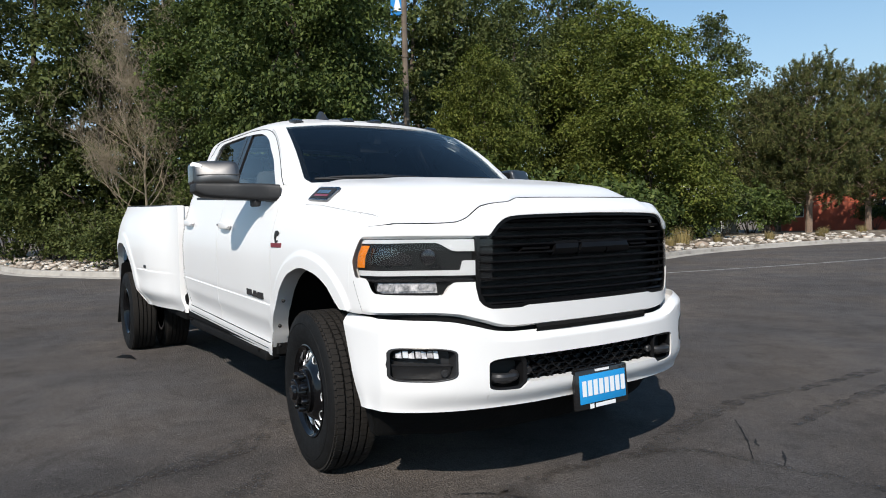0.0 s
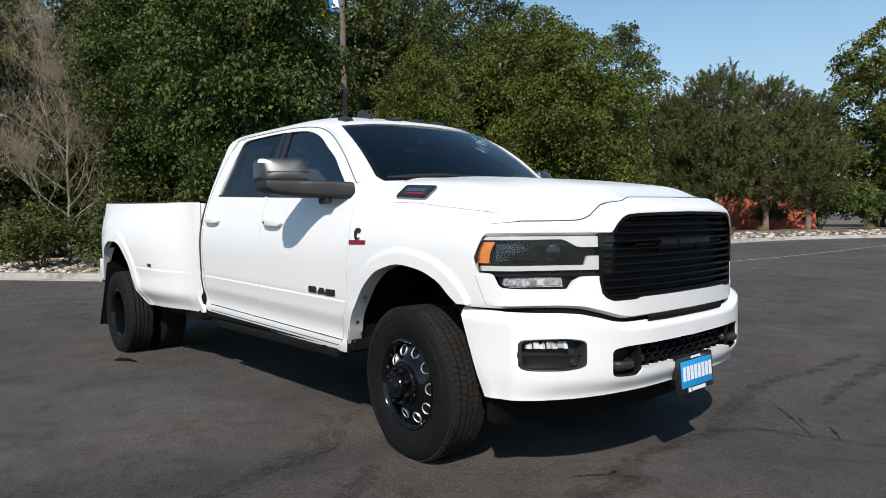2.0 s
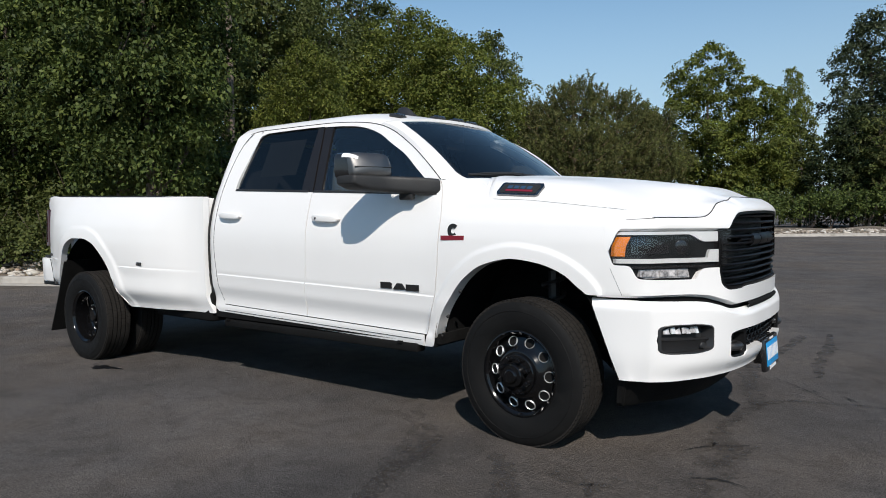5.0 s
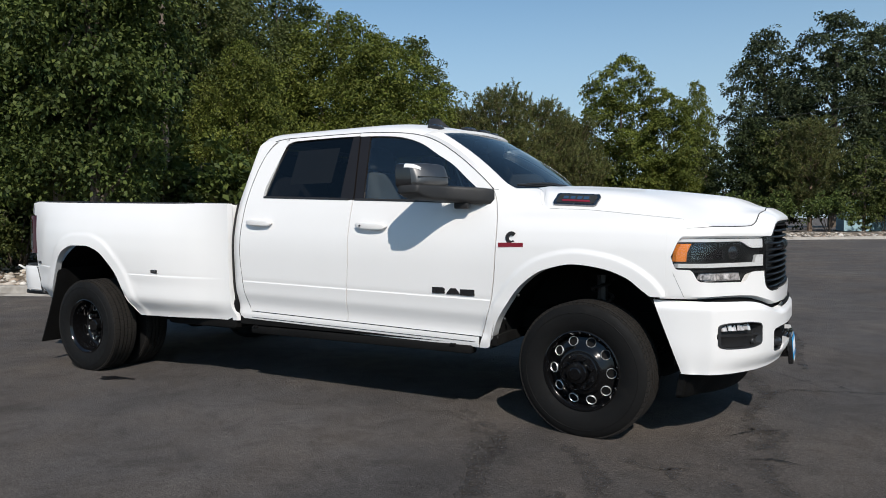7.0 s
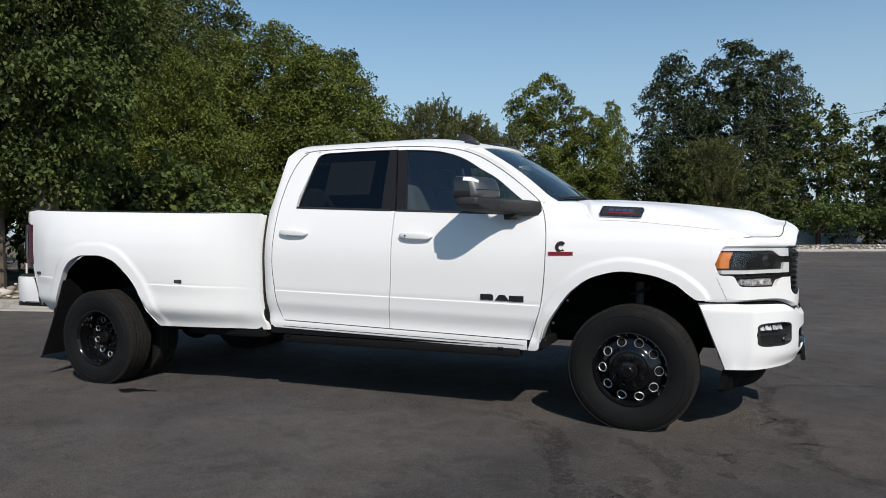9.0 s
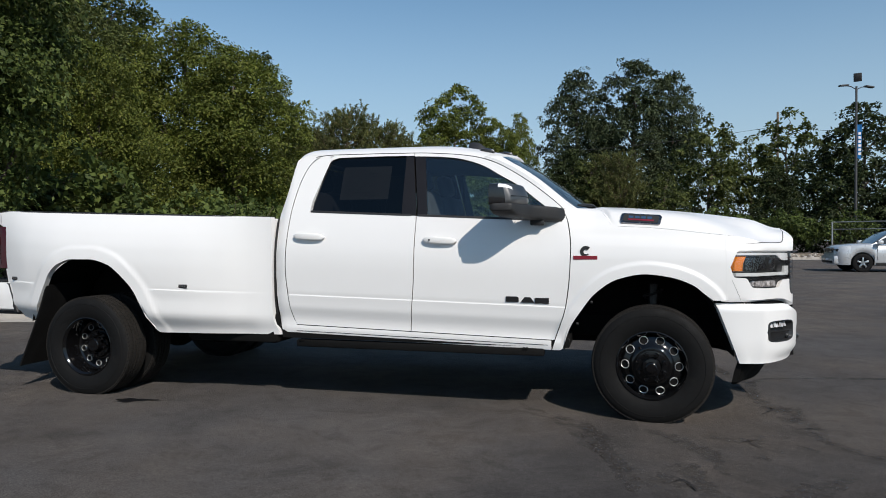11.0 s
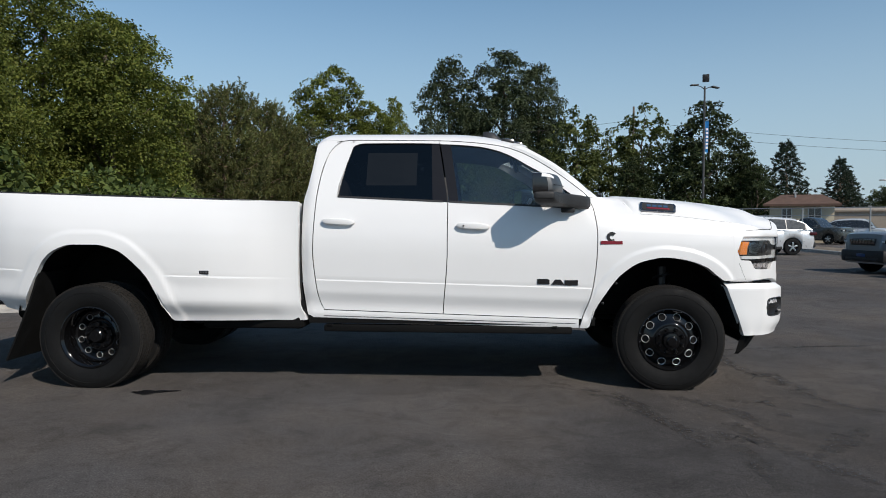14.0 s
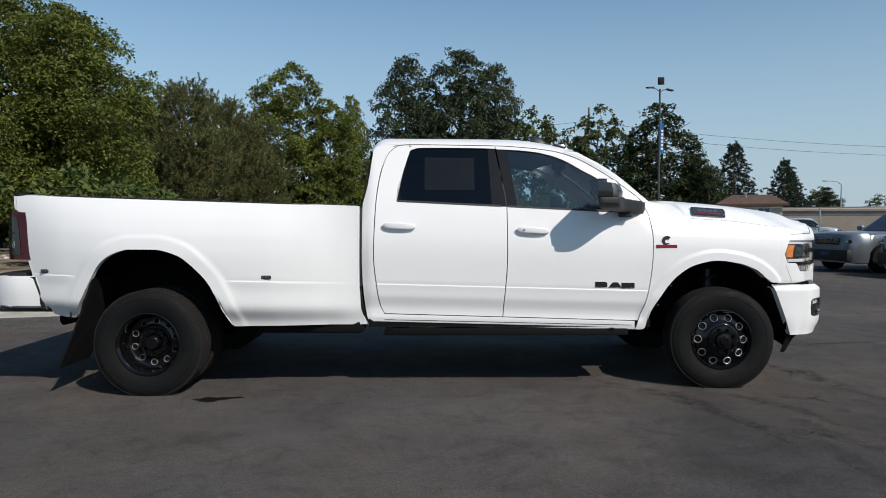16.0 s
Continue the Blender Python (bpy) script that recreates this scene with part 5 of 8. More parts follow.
def wheel_meshes(front):
    bm = bmesh.new()
    lathe(bm, disc_profile(-1 if front else 1), 72)
    lathe(bm, [(.20, -.02 if not front else -.05), (.20, .10), (.222, .10)], 48)
    weld(bm)
    bmesh.ops.recalc_face_normals(bm, faces=bm.faces)
    rim = finish(bm, "wheel", RIM, 30)
    tilt = -22 if front else 0
    hr, hy = (.177, -.0742) if front else (.160, .040)
    grow = 1.0 if front else .8
    ring = [(r * grow, y) for r, y in ((.0235, .010), (.0262, -.002), (.0285, -.005), (.0315, .002))]
    bmr = bmesh.new()
    lathe(bmr, ring, 24)
    ring_mesh = finish(bmr, "hole_ring", BRIGHT, 40)
    # solid near-black disc stands in for the shade inside each hole
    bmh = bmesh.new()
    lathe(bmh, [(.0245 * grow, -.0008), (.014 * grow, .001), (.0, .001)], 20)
    hole_shade_mesh = finish(bmh, "wheel_hole", DARK, 40)
    nut = bmesh.new()
    lathe(nut, [(.0, -.036), (.010, -.036), (.014, -.030), (.0155, -.004), (.019, 0), (.019, .01)], 12)
    nut_mesh = finish(nut, "lug_nut", RIM, 30)
    hub = bmesh.new()
    if front:
        lathe(hub, [(.0, -.190), (.030, -.190), (.036, -.186), (.040, -.176), (.058, -.174), (.062, -.168), (.064, -.130), (.070, -.118), (.074, -.108)], 36)
        lathe(hub, [(.112, -.108), (.112, -.126), (.108, -.131), (.100, -.132), (.066, -.134)], 48)
    else:
        lathe(hub, [(.0, -.040), (.045, -.040), (.052, -.034), (.056, .0), (.062, .02), (.066, .034)], 36)
        lathe(hub, [(.108, .034), (.108, .018), (.103, .013), (.066, .011)], 48)
    bmesh.ops.recalc_face_normals(hub, faces=hub.faces)
    hub_mesh = finish(hub, "hub", RIM, 30)
    return rim, ring_mesh, hole_shade_mesh, nut_mesh, hub_mesh, tilt, hr, hy


TYRE_SIZE = .972
def add_wheel(x, y, side, meshes, full=True, spin=0.0, steer=0.0):
    rim, ring_mesh, hole_shade_mesh, nut_mesh, hub_mesh, tilt, hr, hy = meshes
    w = new("wheel", rim)
    w.parent = truck
    w["label"] = "gloss black steel wheel with round holes"
    w.matrix_basis = pose(x, y, AXLE_Z, 0, 0, (0 if side < 0 else 180) + steer) @ Matrix.Diagonal((TYRE_SIZE, 1, TYRE_SIZE, 1))

    def child(name, me, m):
        ob = new(name, me)
        ob.parent = w
        ob.matrix_basis = m
        return ob
    child("tyre", TYRE, Matrix())["label"] = "dusty black tyre with ribbed tread"
    child("tread", TREAD, Matrix())
    if full:
        child("hub", hub_mesh, Matrix())
        for k in range(10):
            a = 2 * math.pi * (k + .5) / 10 + spin
            m = Matrix.Rotation(-a, 4, "Y") @ Matrix.Translation((0, hy, hr)) @ pose(0, 0, 0, tilt) @ pose(0, -.002, 0)
            child("hole_ring", ring_mesh, m)["label"] = "bright machined ring round a wheel hole"
            child("wheel_hole", hole_shade_mesh, m)
        for k in range(8):
            a = 2 * math.pi * (k + .5) / 8 + spin
            child("lug_nut", nut_mesh, Matrix.Rotation(-a, 4, "Y") @ Matrix.Translation((0, -.128 if hy < 0 else .016, .088)))
    return w


FRONT, REAR = wheel_meshes(True), wheel_meshes(False)
for s in (-1, 1):
    add_wheel(0, s * .872, s, FRONT, spin=0, steer=-4)
    add_wheel(AXLES[1], s * 1.072, s, REAR, spin=.25)
    add_wheel(AXLES[1], s * .765, -s, REAR, full=False)
# ---- ground ----
def asphalt():
    m = bpy.data.materials.new("asphalt")
    m.use_nodes = True
    n, l = m.node_tree.nodes, m.node_tree.links
    p = n["Principled BSDF"]
    tc = n.new("ShaderNodeTexCoord")

    def tex(kind, scale, detail=5, rough=0.6):
        t = n.new(kind)
        t.inputs["Scale"].default_value = scale
        if "Detail" in t.inputs:
            t.inputs["Detail"].default_value, t.inputs["Roughness"].default_value = detail, rough
        l.new(tc.outputs["Object"], t.inputs["Vector"])
        return t

    def span(src, a, b, c, d):
        r = n.new("ShaderNodeMapRange")
        for k, v in zip(("From Min", "From Max", "To Min", "To Max"), (a, b, c, d)):
            r.inputs[k].default_value = v
        l.new(src, r.inputs["Value"])
        return r.outputs["Result"]

    def times(a, b):
        k = n.new("ShaderNodeMath")
        k.operation = "MULTIPLY"
        l.new(a, k.inputs[0]), l.new(b, k.inputs[1])
        return k.outputs[0]
    broad = span(tex("ShaderNodeTexNoise", .22, 5).outputs["Fac"], .3, .7, .78, 1.2)
    blotch = span(tex("ShaderNodeTexNoise", 1.6, 8, .7).outputs["Fac"], .32, .68, .80, 1.18)
    grit = span(tex("ShaderNodeTexNoise", 120, 3, .7).outputs["Fac"], .3, .7, .50, 1.55)
    grit = times(grit, span(tex("ShaderNodeTexNoise", 34, 6, .75).outputs["Fac"], .3, .7, .78, 1.22))
    stone = tex("ShaderNodeTexVoronoi", 90)
    chips = span(stone.outputs["Distance"], .0, .16, 3.2, 1.0)
    sparse = n.new("ShaderNodeMath")
    sparse.operation = "GREATER_THAN"
    sparse.inputs[1].default_value = .86
    sep = n.new("ShaderNodeSeparateColor")
    l.new(stone.outputs["Color"], sep.inputs[0])
    l.new(sep.outputs[0], sparse.inputs[0])
    pick = n.new("ShaderNodeMix")
    l.new(sparse.outputs[0], pick.inputs["Factor"])
    pick.inputs["A"].default_value = 1.0
    l.new(chips, pick.inputs["B"])
    k = times(times(broad, blotch), times(grit, pick.outputs["Result"]))
    # a scuffed, stained patch where vehicles turn
    shift = n.new("ShaderNodeMapping")
    shift.inputs["Location"].default_value, shift.inputs["Scale"].default_value = (-1.0 / 2.7, 2.6 / 2.4, 0), (1 / 2.7, 1 / 2.4, 1)
    l.new(tc.outputs["Object"], shift.inputs["Vector"])
    away = n.new("ShaderNodeVectorMath")
    away.operation = "LENGTH"
    l.new(shift.outputs[0], away.inputs[0])
    torn = n.new("ShaderNodeMath")
    torn.operation = "ADD"
    l.new(away.outputs["Value"], torn.inputs[0]), l.new(span(tex("ShaderNodeTexNoise", 1.1, 8, .65).outputs["Fac"], .25, .75, -.55, .55), torn.inputs[1])
    k = times(k, span(torn.outputs[0], .35, 1.15, .68, 1.02))
    scuff = tex("ShaderNodeTexNoise", 2.6, 9, .62)
    scuff.inputs["Distortion"].default_value = 2.2
    k = times(k, span(scuff.outputs["Fac"], .50, .62, 1.0, .84))
    warm = n.new("ShaderNodeMix")
    warm.data_type = "RGBA"
    warm.inputs["A"].default_value, warm.inputs["B"].default_value = (.104, .096, .092, 1), (.124, .107, .094, 1)
    l.new(span(tex("ShaderNodeTexNoise", .5, 4).outputs["Fac"], .42, .62, 0, 1), warm.inputs["Factor"])
    mul = n.new("ShaderNodeVectorMath")
    mul.operation = "SCALE"
    l.new(warm.outputs["Result"], mul.inputs[0]), l.new(k, mul.inputs["Scale"])
    l.new(mul.outputs["Vector"], p.inputs["Base Color"])
    l.new(span(tex("ShaderNodeTexNoise", 3, 6).outputs["Fac"], .3, .7, .80, .95), p.inputs["Roughness"])
    p.inputs["Specular IOR Level"].default_value = .08
    b = n.new("ShaderNodeBump")
    b.inputs["Strength"].default_value, b.inputs["Distance"].default_value = .9, .007
    add = n.new("ShaderNodeMath")
    l.new(tex("ShaderNodeTexNoise", 190, 3).outputs["Fac"], add.inputs[0]), l.new(stone.outputs["Distance"], add.inputs[1])
    l.new(add.outputs[0], b.inputs["Height"])
    l.new(b.outputs["Normal"], p.inputs["Normal"])
    return m


ASPHALT = asphalt()
TAR = material("crack_sealer", (0.050, 0.044, 0.040), 0.8, vary=0.25, scale=5, bump=0.3, bump_scale=150)
# worn through in patches
n, l = TAR.node_tree.nodes, TAR.node_tree.links
tc, wear, cutoff, clear, mix = (n.new("ShaderNode" + k) for k in ("TexCoord", "TexNoise", "MapRange", "BsdfTransparent", "MixShader"))
wear.inputs["Scale"].default_value, wear.inputs["Detail"].default_value, wear.inputs["Roughness"].default_value = 7, 9, .75
cutoff.inputs["From Min"].default_value, cutoff.inputs["From Max"].default_value = .38, .60
cutoff.inputs["To Min"].default_value, cutoff.inputs["To Max"].default_value = .35, 1.0
l.new(tc.outputs["Object"], wear.inputs["Vector"])
l.new(wear.outputs["Fac"], cutoff.inputs["Value"]), l.new(cutoff.outputs["Result"], mix.inputs[0])
l.new(n["Principled BSDF"].outputs[0], mix.inputs[1]), l.new(clear.outputs[0], mix.inputs[2])
l.new(mix.outputs[0], n["Material Output"].inputs["Surface"])
SCUFF = TAR.copy()
SCUFF.name = "tyre_scuff"
SCUFF.node_tree.nodes[cutoff.name].inputs["To Min"].default_value = .62
CRACK = material("crack_shadow", (0.010, 0.009, 0.009), 0.9, vary=0.3)
OIL = material("oil_stain", (0.008, 0.008, 0.009), 0.35, vary=0.3, scale=20)
LINE = material("worn_line_paint", (0.34, 0.34, 0.33), 0.8, vary=0.3, scale=14, dirt=((0.07, 0.068, 0.066), 9, .52))
CONCRETE = material("kerb_concrete", (0.36, 0.335, 0.30), 0.9, vary=0.16, scale=5, bump=0.4, bump_scale=60, dirt=((0.20, 0.18, 0.155), 2.2, .55))
SOIL = material("dry_soil", (0.12, 0.092, 0.065), 0.95, vary=0.4, scale=7, bump=0.8, bump_scale=20, dirt=((0.23, 0.19, 0.13), 1.4, .5))
bm = bmesh.new()
sheet(bm, [[(x, y, 0) for x in (-1500, -60, -20, 0, 20, 60, 1500)] for y in (-1500, -60, -20, 0, 20, 60, 1500)])
tagged(part("ground", bm, ASPHALT), "dark grey worn asphalt car park", "ground", kind="structure")


def ribbon(pts, widths, z, jitter=0.0, seed=0):
    """A flat strip along points, of uneven width."""
    rnd = random.Random(seed)
    fx, fy = (pchip([(i, p[k]) for i, p in enumerate(pts)]) if len(pts) > 2 else (lambda i, k=k: lerp(pts[0][k], pts[1][k], i)) for k in (0, 1))
    wf = pchip([(i, w) for i, w in enumerate(widths)]) if len(widths) > 2 else (lambda i: lerp(widths[0], widths[-1], i / max(len(pts) - 1, 1)))
    bm = bmesh.new()
    n = (len(pts) - 1) * 10
    rows = []
    for i in range(n + 1):
        t = i / 10
        p = Vector((fx(t), fy(t), z))
        q = Vector((fx(min(t + .05, len(pts) - 1)), fy(min(t + .05, len(pts) - 1)), z)) - Vector((fx(max(t - .05, 0)), fy(max(t - .05, 0)), z))
        side = Vector((-q.y, q.x, 0)).normalized()
        w = wf(t) * (1 + rnd.uniform(-jitter, jitter))
        p += side * rnd.uniform(-jitter, jitter) * min(w, .02)
        rows.append([p - side * w, p + side * w])
    sheet(bm, rows)
    return bm


TRACKS = [
    ([(.80, .0), (.84, .33), (.98, .70), (1.31, .80), (1.65, .90), (2.6, 1.05)], [.03, .035, .03, .03, .03, .02]),
    ([(.87, .51), (.73, .92), (.63, 1.37), (.58, 1.85), (.67, 2.53), (.69, 3.4)], [.05, .06, .06, .05, .04, .04]),
    ([(1.08, 1.5), (1.0, 2.1), (1.0, 2.6), (.9, 3.6)], [.02, .05, .05, .02]),
    ([(-.15, -2.3), (-.21, -1.97), (-.29, -1.70), (-.37, -1.38), (-.49, -1.13), (-.85, -.80)], [.03, .05, .05, .06, .05, .03]),
    ([(-.06, -1.16), (.11, -1.33), (.28, -1.63), (.32, -1.95)], [.03, .05, .05, .02]),
    ([(.12, -1.80), (.18, -2.11), (.27, -2.38), (.40, -2.65), (.75, -3.1)], [.05, .06, .06, .05, .03]),
    ([(.32, -2.46), (.51, -2.27), (.70, -2.07), (.93, -1.84)], [.03, .05, .07, .02]),
]
SCUFFS = [
    ([(.98, -1.25), (1.0, -.96), (.98, -.73), (.90, -.40), (.80, -.12), (.84, .16)], [.03, .05, .06, .06, .05, .04]),
    ([(.26, -1.22), (.42, -1.29), (.60, -1.20), (.80, -1.15)], [.03, .05, .05, .03]),
    ([(-.95, -.88), (-.68, -1.02), (-.42, -1.5), (-.18, -1.97), (.0, -2.3), (.06, -2.75)], [.03, .03, .05, .06, .05, .04]),
    ([(.85, -.61), (.95, -1.07), (1.1, -1.37), (1.5, -1.6)], [.03, .04, .04, .02]),
]
for k, (pts, w) in enumerate(TRACKS + SCUFFS):
    tagged(part("tyre_track" if k < 7 else "tyre_scuff", ribbon(pts, w, .004 + .0002 * k, .5, k), TAR if k < 7 else SCUFF), "dark worn tyre track on the asphalt" if k < 7 else "faint dark tyre scuff on the asphalt", "tyre mark", kind="structure")
STREAKS = [
    ([(.80, -.34), (.84, -.47), (.98, -.40)], [.02, .06, .02]), ([(.45, -1.33), (.55, -1.27), (.59, -1.43)], [.015, .05, .02]),
    ([(.57, -1.47), (.63, -1.47), (.69, -1.50)], [.01, .03, .01]), ([(.50, -1.60), (.55, -1.61), (.60, -1.65)], [.01, .03, .01]),
    ([(.79, -.01), (.80, -.13), (.79, -.26)], [.01, .04, .01]), ([(-.02, -1.99), (.04, -2.13), (.13, -2.14)], [.02, .05, .01]),
    ([(.79, -1.31), (.83, -1.36), (.88, -1.43)], [.01, .035, .01]), ([(1.04, -.33), (.97, -.55), (.92, -.76)], [.015, .04, .015]),
    ([(-.43, -1.05), (-.39, -1.25), (-.37, -1.41)], [.01, .03, .01]), ([(-.02, -2.52), (-.03, -2.64), (-.01, -2.75)], [.01, .03, .01]),
]
for k, (pts, w) in enumerate(STREAKS):
    tagged(part("tyre_scuff", ribbon(pts, w, .0068, .6, 70 + k), TAR), "short dark rubber streak on the asphalt", "tyre mark", kind="structure")
CRACKS = [
    ([(1.27, 1.03), (1.33, .95), (1.36, .90), (1.40, .82)], [.002, .006, .003, .002]),
    ([(1.08, 1.10), (1.13, 1.03), (1.16, 1.01)], [.002, .005, .002]),
    ([(.74, -.60), (.80, -.50), (.84, -.46)], [.002, .005, .002]),
    ([(.87, -.43), (.93, -.40), (1.00, -.34)], [.002, .004, .002]),
    ([(.81, 1.33), (1.03, 1.09), (1.25, .81)], [.002, .004, .002]),
    ([(.02, -2.02), (.10, -2.10), (.14, -2.22)], [.003, .007, .003]),
    ([(.88, -.95), (1.0, -.90), (1.12, -.93)], [.003, .008, .002]),
]
for k, (pts, w) in enumerate(CRACKS):
    tagged(part("crack", ribbon(pts, w, .0075, .7, 40 + k), CRACK), "thin open crack in the asphalt", "crack", kind="structure")
bm = bmesh.new()
rnd = random.Random(5)
ring = []
for i in range(72):
    a = 2 * math.pi * i / 72
    r = .85 + .22 * math.sin(3 * a + 1) + .16 * math.sin(7 * a) + rnd.uniform(-.20, .20)
    ring.append(bm.verts.new((-3.79 + .15 * r * math.cos(a), -1.275 + .068 * r * math.sin(a) + .03 * math.cos(a), .004)))
bm.faces.new(ring)
tagged(part("oil_stain", bm, OIL), "small dark oil stain on the asphalt", "oil stain", kind="structure")
tagged(part("lane_line", ribbon([(-7.6, 4.0), (-6.9, 7.5), (-6.35, 10.5), (-5.75, 14), (-5.4, 18), (-5.35, 24), (-5.0, 31)], [.05] * 7, .004, .12, 9), LINE), "worn white painted line on the asphalt", "road marking", kind="structure")

# kerbs round the planting beds
KERB = [(-70, -4.2), (-40, -3.2), (-25, -2.5), (-20.5, -1.95), (-18.7, -1.45), (-17.2, -.75), (-15.2, .45), (-13.2, 1.55), (-11.0, 2.4), (-8.3, 3.05), (-7.1, 3.5), (-6.7, 4.6), (-7.1, 7.2), (-8.6, 11), (-10.2, 14.5), (-11.15, 18.5),
        (-11.4, 23), (-11.3, 27), (-10.2, 31), (-7.6, 34.2), (-3.6, 36.5), (1, 38.6), (5, 40.2), (9, 41.2), (13, 41.8), (16, 42)]


def smooth_line(pts, step=6):
    fx = pchip([(i, p[0]) for i, p in enumerate(pts)])
    fy = pchip([(i, p[1]) for i, p in enumerate(pts)])
    return [Vector((fx(i / step), fy(i / step), 0)) for i in range((len(pts) - 1) * step + 1)]


def offset_rows(line, shape):
    """Rows of a section (to the left of the line, height) carried along it."""
    rows = []
    for i, p in enumerate(line):
        d = (line[min(i + 1, len(line) - 1)] - line[max(i - 1, 0)]).normalized()
        left = Vector((-d.y, d.x, 0))
        rows.append([p + left * o + Vector((0, 0, z)) for o, z in shape])
    return rows


kerb_line = smooth_line(KERB)
bm = bmesh.new()
sheet(bm, offset_rows(kerb_line, ((-.30, .002), (-.28, .012), (0, .02), (.015, .12), (.04, .145), (.17, .15), (.20, .13), (.20, .0))))
tagged(part("kerb", bm, CONCRETE), "pale weathered concrete kerb", "kerb", kind="structure")
# planting bed behind the kerb
bm = bmesh.new()
rows = offset_rows(kerb_line, ((.19, .11), (.8, .14), (1.6, .2), (2.6, .28), (4.0, .3), (7.0, .3)))
for r in rows:
    for k, p in enumerate(r):
        p.z += noise.noise(Vector((p.x * .7, p.y * .7, 0))) * .05 * min(k, 3)
sheet(bm, rows)
tagged(part("planting_bed", bm, SOIL), "dry brown soil bed under the trees", "planting bed", kind="structure")
bm = bmesh.new()
sheet(bm, [[(x, y, .06) for x in (-80, -40, -16)] for y in (1.0, 20, 120)])
tagged(part("wood_floor", bm, SOIL), "dry brown soil under the trees", "soil", kind="structure")

# loose rock over the bed
def stones(name, spots, label):
    """Many small uneven stones as one mesh."""
    base = bmesh.new()
    bmesh.ops.create_icosphere(base, subdivisions=1, radius=1)
    bv = np.array([v.co[:] for v in base.verts])
    bf = np.array([[v.index for v in f.verts] for f in base.faces])
    base.free()
    rng = np.random.default_rng(len(spots))
    allv, allf = [], []
    for i, (x, y, z, r) in enumerate(spots):
        s = r * np.array([rng.uniform(.8, 1.6), rng.uniform(.7, 1.2), rng.uniform(.35, .7)])
        a = rng.uniform(0, 6.28)
        v = bv * (1 + rng.uniform(-.18, .18, (len(bv), 1))) * s
        v = np.stack([v[:, 0] * math.cos(a) - v[:, 1] * math.sin(a), v[:, 0] * math.sin(a) + v[:, 1] * math.cos(a), v[:, 2]], 1)
        allv.append(v + (x, y, z))
        allf.append(bf + i * len(bv))
    return raw_mesh(name, np.concatenate(allv), np.concatenate(allf), STONE_MIX)


def raw_mesh(name, v, f, mat, smooth_shade=False):
    me = bpy.data.meshes.new(name)
    k = f.shape[1]
    me.vertices.add(len(v))
    me.vertices.foreach_set("co", v.astype(np.float32).ravel())
    me.loops.add(f.size)
    me.loops.foreach_set("vertex_index", f.astype(np.int32).ravel())
    me.polygons.add(len(f))
    me.polygons.foreach_set("loop_start", np.arange(0, f.size, k, dtype=np.int32))
    me.update(calc_edges=True)
    me.materials.append(mat)
    if smooth_shade:
        me.shade_smooth()
    return me


def island_mix(name, colours, rough=.85, scale=3.0, trans=0.0, noise_scale=.35, vary=.35):
    """A material whose pieces each take a colour of their own."""
    m = bpy.data.materials.new(name)
    m.use_nodes = True
    n, l = m.node_tree.nodes, m.node_tree.links
    p = n["Principled BSDF"]
    geo, ramp = n.new("ShaderNodeNewGeometry"), n.new("ShaderNodeValToRGB")
    els = ramp.color_ramp.elements
    while len(els) < len(colours):
        els.new(.5)
    for i, c in enumerate(colours):
        els[i].position, els[i].color = i / (len(colours) - 1), (*c, 1)
    l.new(geo.outputs["Random Per Island"], ramp.inputs["Fac"])
    tc, big = n.new("ShaderNodeTexCoord"), n.new("ShaderNodeTexNoise")
    big.inputs["Scale"].default_value, big.inputs["Detail"].default_value = noise_scale, 3
    l.new(tc.outputs["Object"], big.inputs["Vector"])
    r = n.new("ShaderNodeMapRange")
    for k, v in zip(("From Min", "From Max", "To Min", "To Max"), (.3, .7, 1 - vary, 1 + vary)):
        r.inputs[k].default_value = v
    l.new(big.outputs["Fac"], r.inputs["Value"])
    mul = n.new("ShaderNodeVectorMath")
    mul.operation = "SCALE"
    l.new(ramp.outputs["Color"], mul.inputs[0]), l.new(r.outputs["Result"], mul.inputs["Scale"])
    l.new(mul.outputs["Vector"], p.inputs["Base Color"])
    p.inputs["Roughness"].default_value = rough
    p.inputs["Specular IOR Level"].default_value = .22
    if trans:
        t, mix = n.new("ShaderNodeBsdfTranslucent"), n.new("ShaderNodeMixShader")
        mix.inputs[0].default_value = trans
        l.new(mul.outputs["Vector"], t.inputs["Color"])
        l.new(p.outputs[0], mix.inputs[1]), l.new(t.outputs[0], mix.inputs[2])
        l.new(mix.outputs[0], n["Material Output"].inputs["Surface"])
    return m


STONE_MIX = island_mix("mixed_river_rock", ((.20, .17, .14), (.34, .29, .24), (.46, .42, .36), (.58, .55, .50), (.30, .22, .16)), noise_scale=.6, vary=.2)
rnd = random.Random(11)
spots = []
for i in range(len(kerb_line) - 1):
    a, b = kerb_line[i], kerb_line[i + 1]
    if a.x < -29 or a.x > 15:
        continue
    d = (b - a).normalized()
    left = Vector((-d.y, d.x, 0))
    far = a.y > 13
    n = int((b - a).length * (60 if not far else 34))
    for _ in range(n):
        o = rnd.uniform(.25, 3.4) if not far else rnd.uniform(.25, 4.5)
        p = a.lerp(b, rnd.random()) + left * o
        r = rnd.uniform(.04, .11) if not far else rnd.uniform(.05, .14)
        if rnd.random() < .02:
            r *= 1.8
        spots.append((p.x, p.y, .125 + .055 * min(o, 2.6) + rnd.uniform(-.02, .02), r))
ob = new("river_rock", stones("river_rock", spots, ""))
tagged(ob, "loose tan and grey river rock behind the kerb", "rock", kind="stuff")
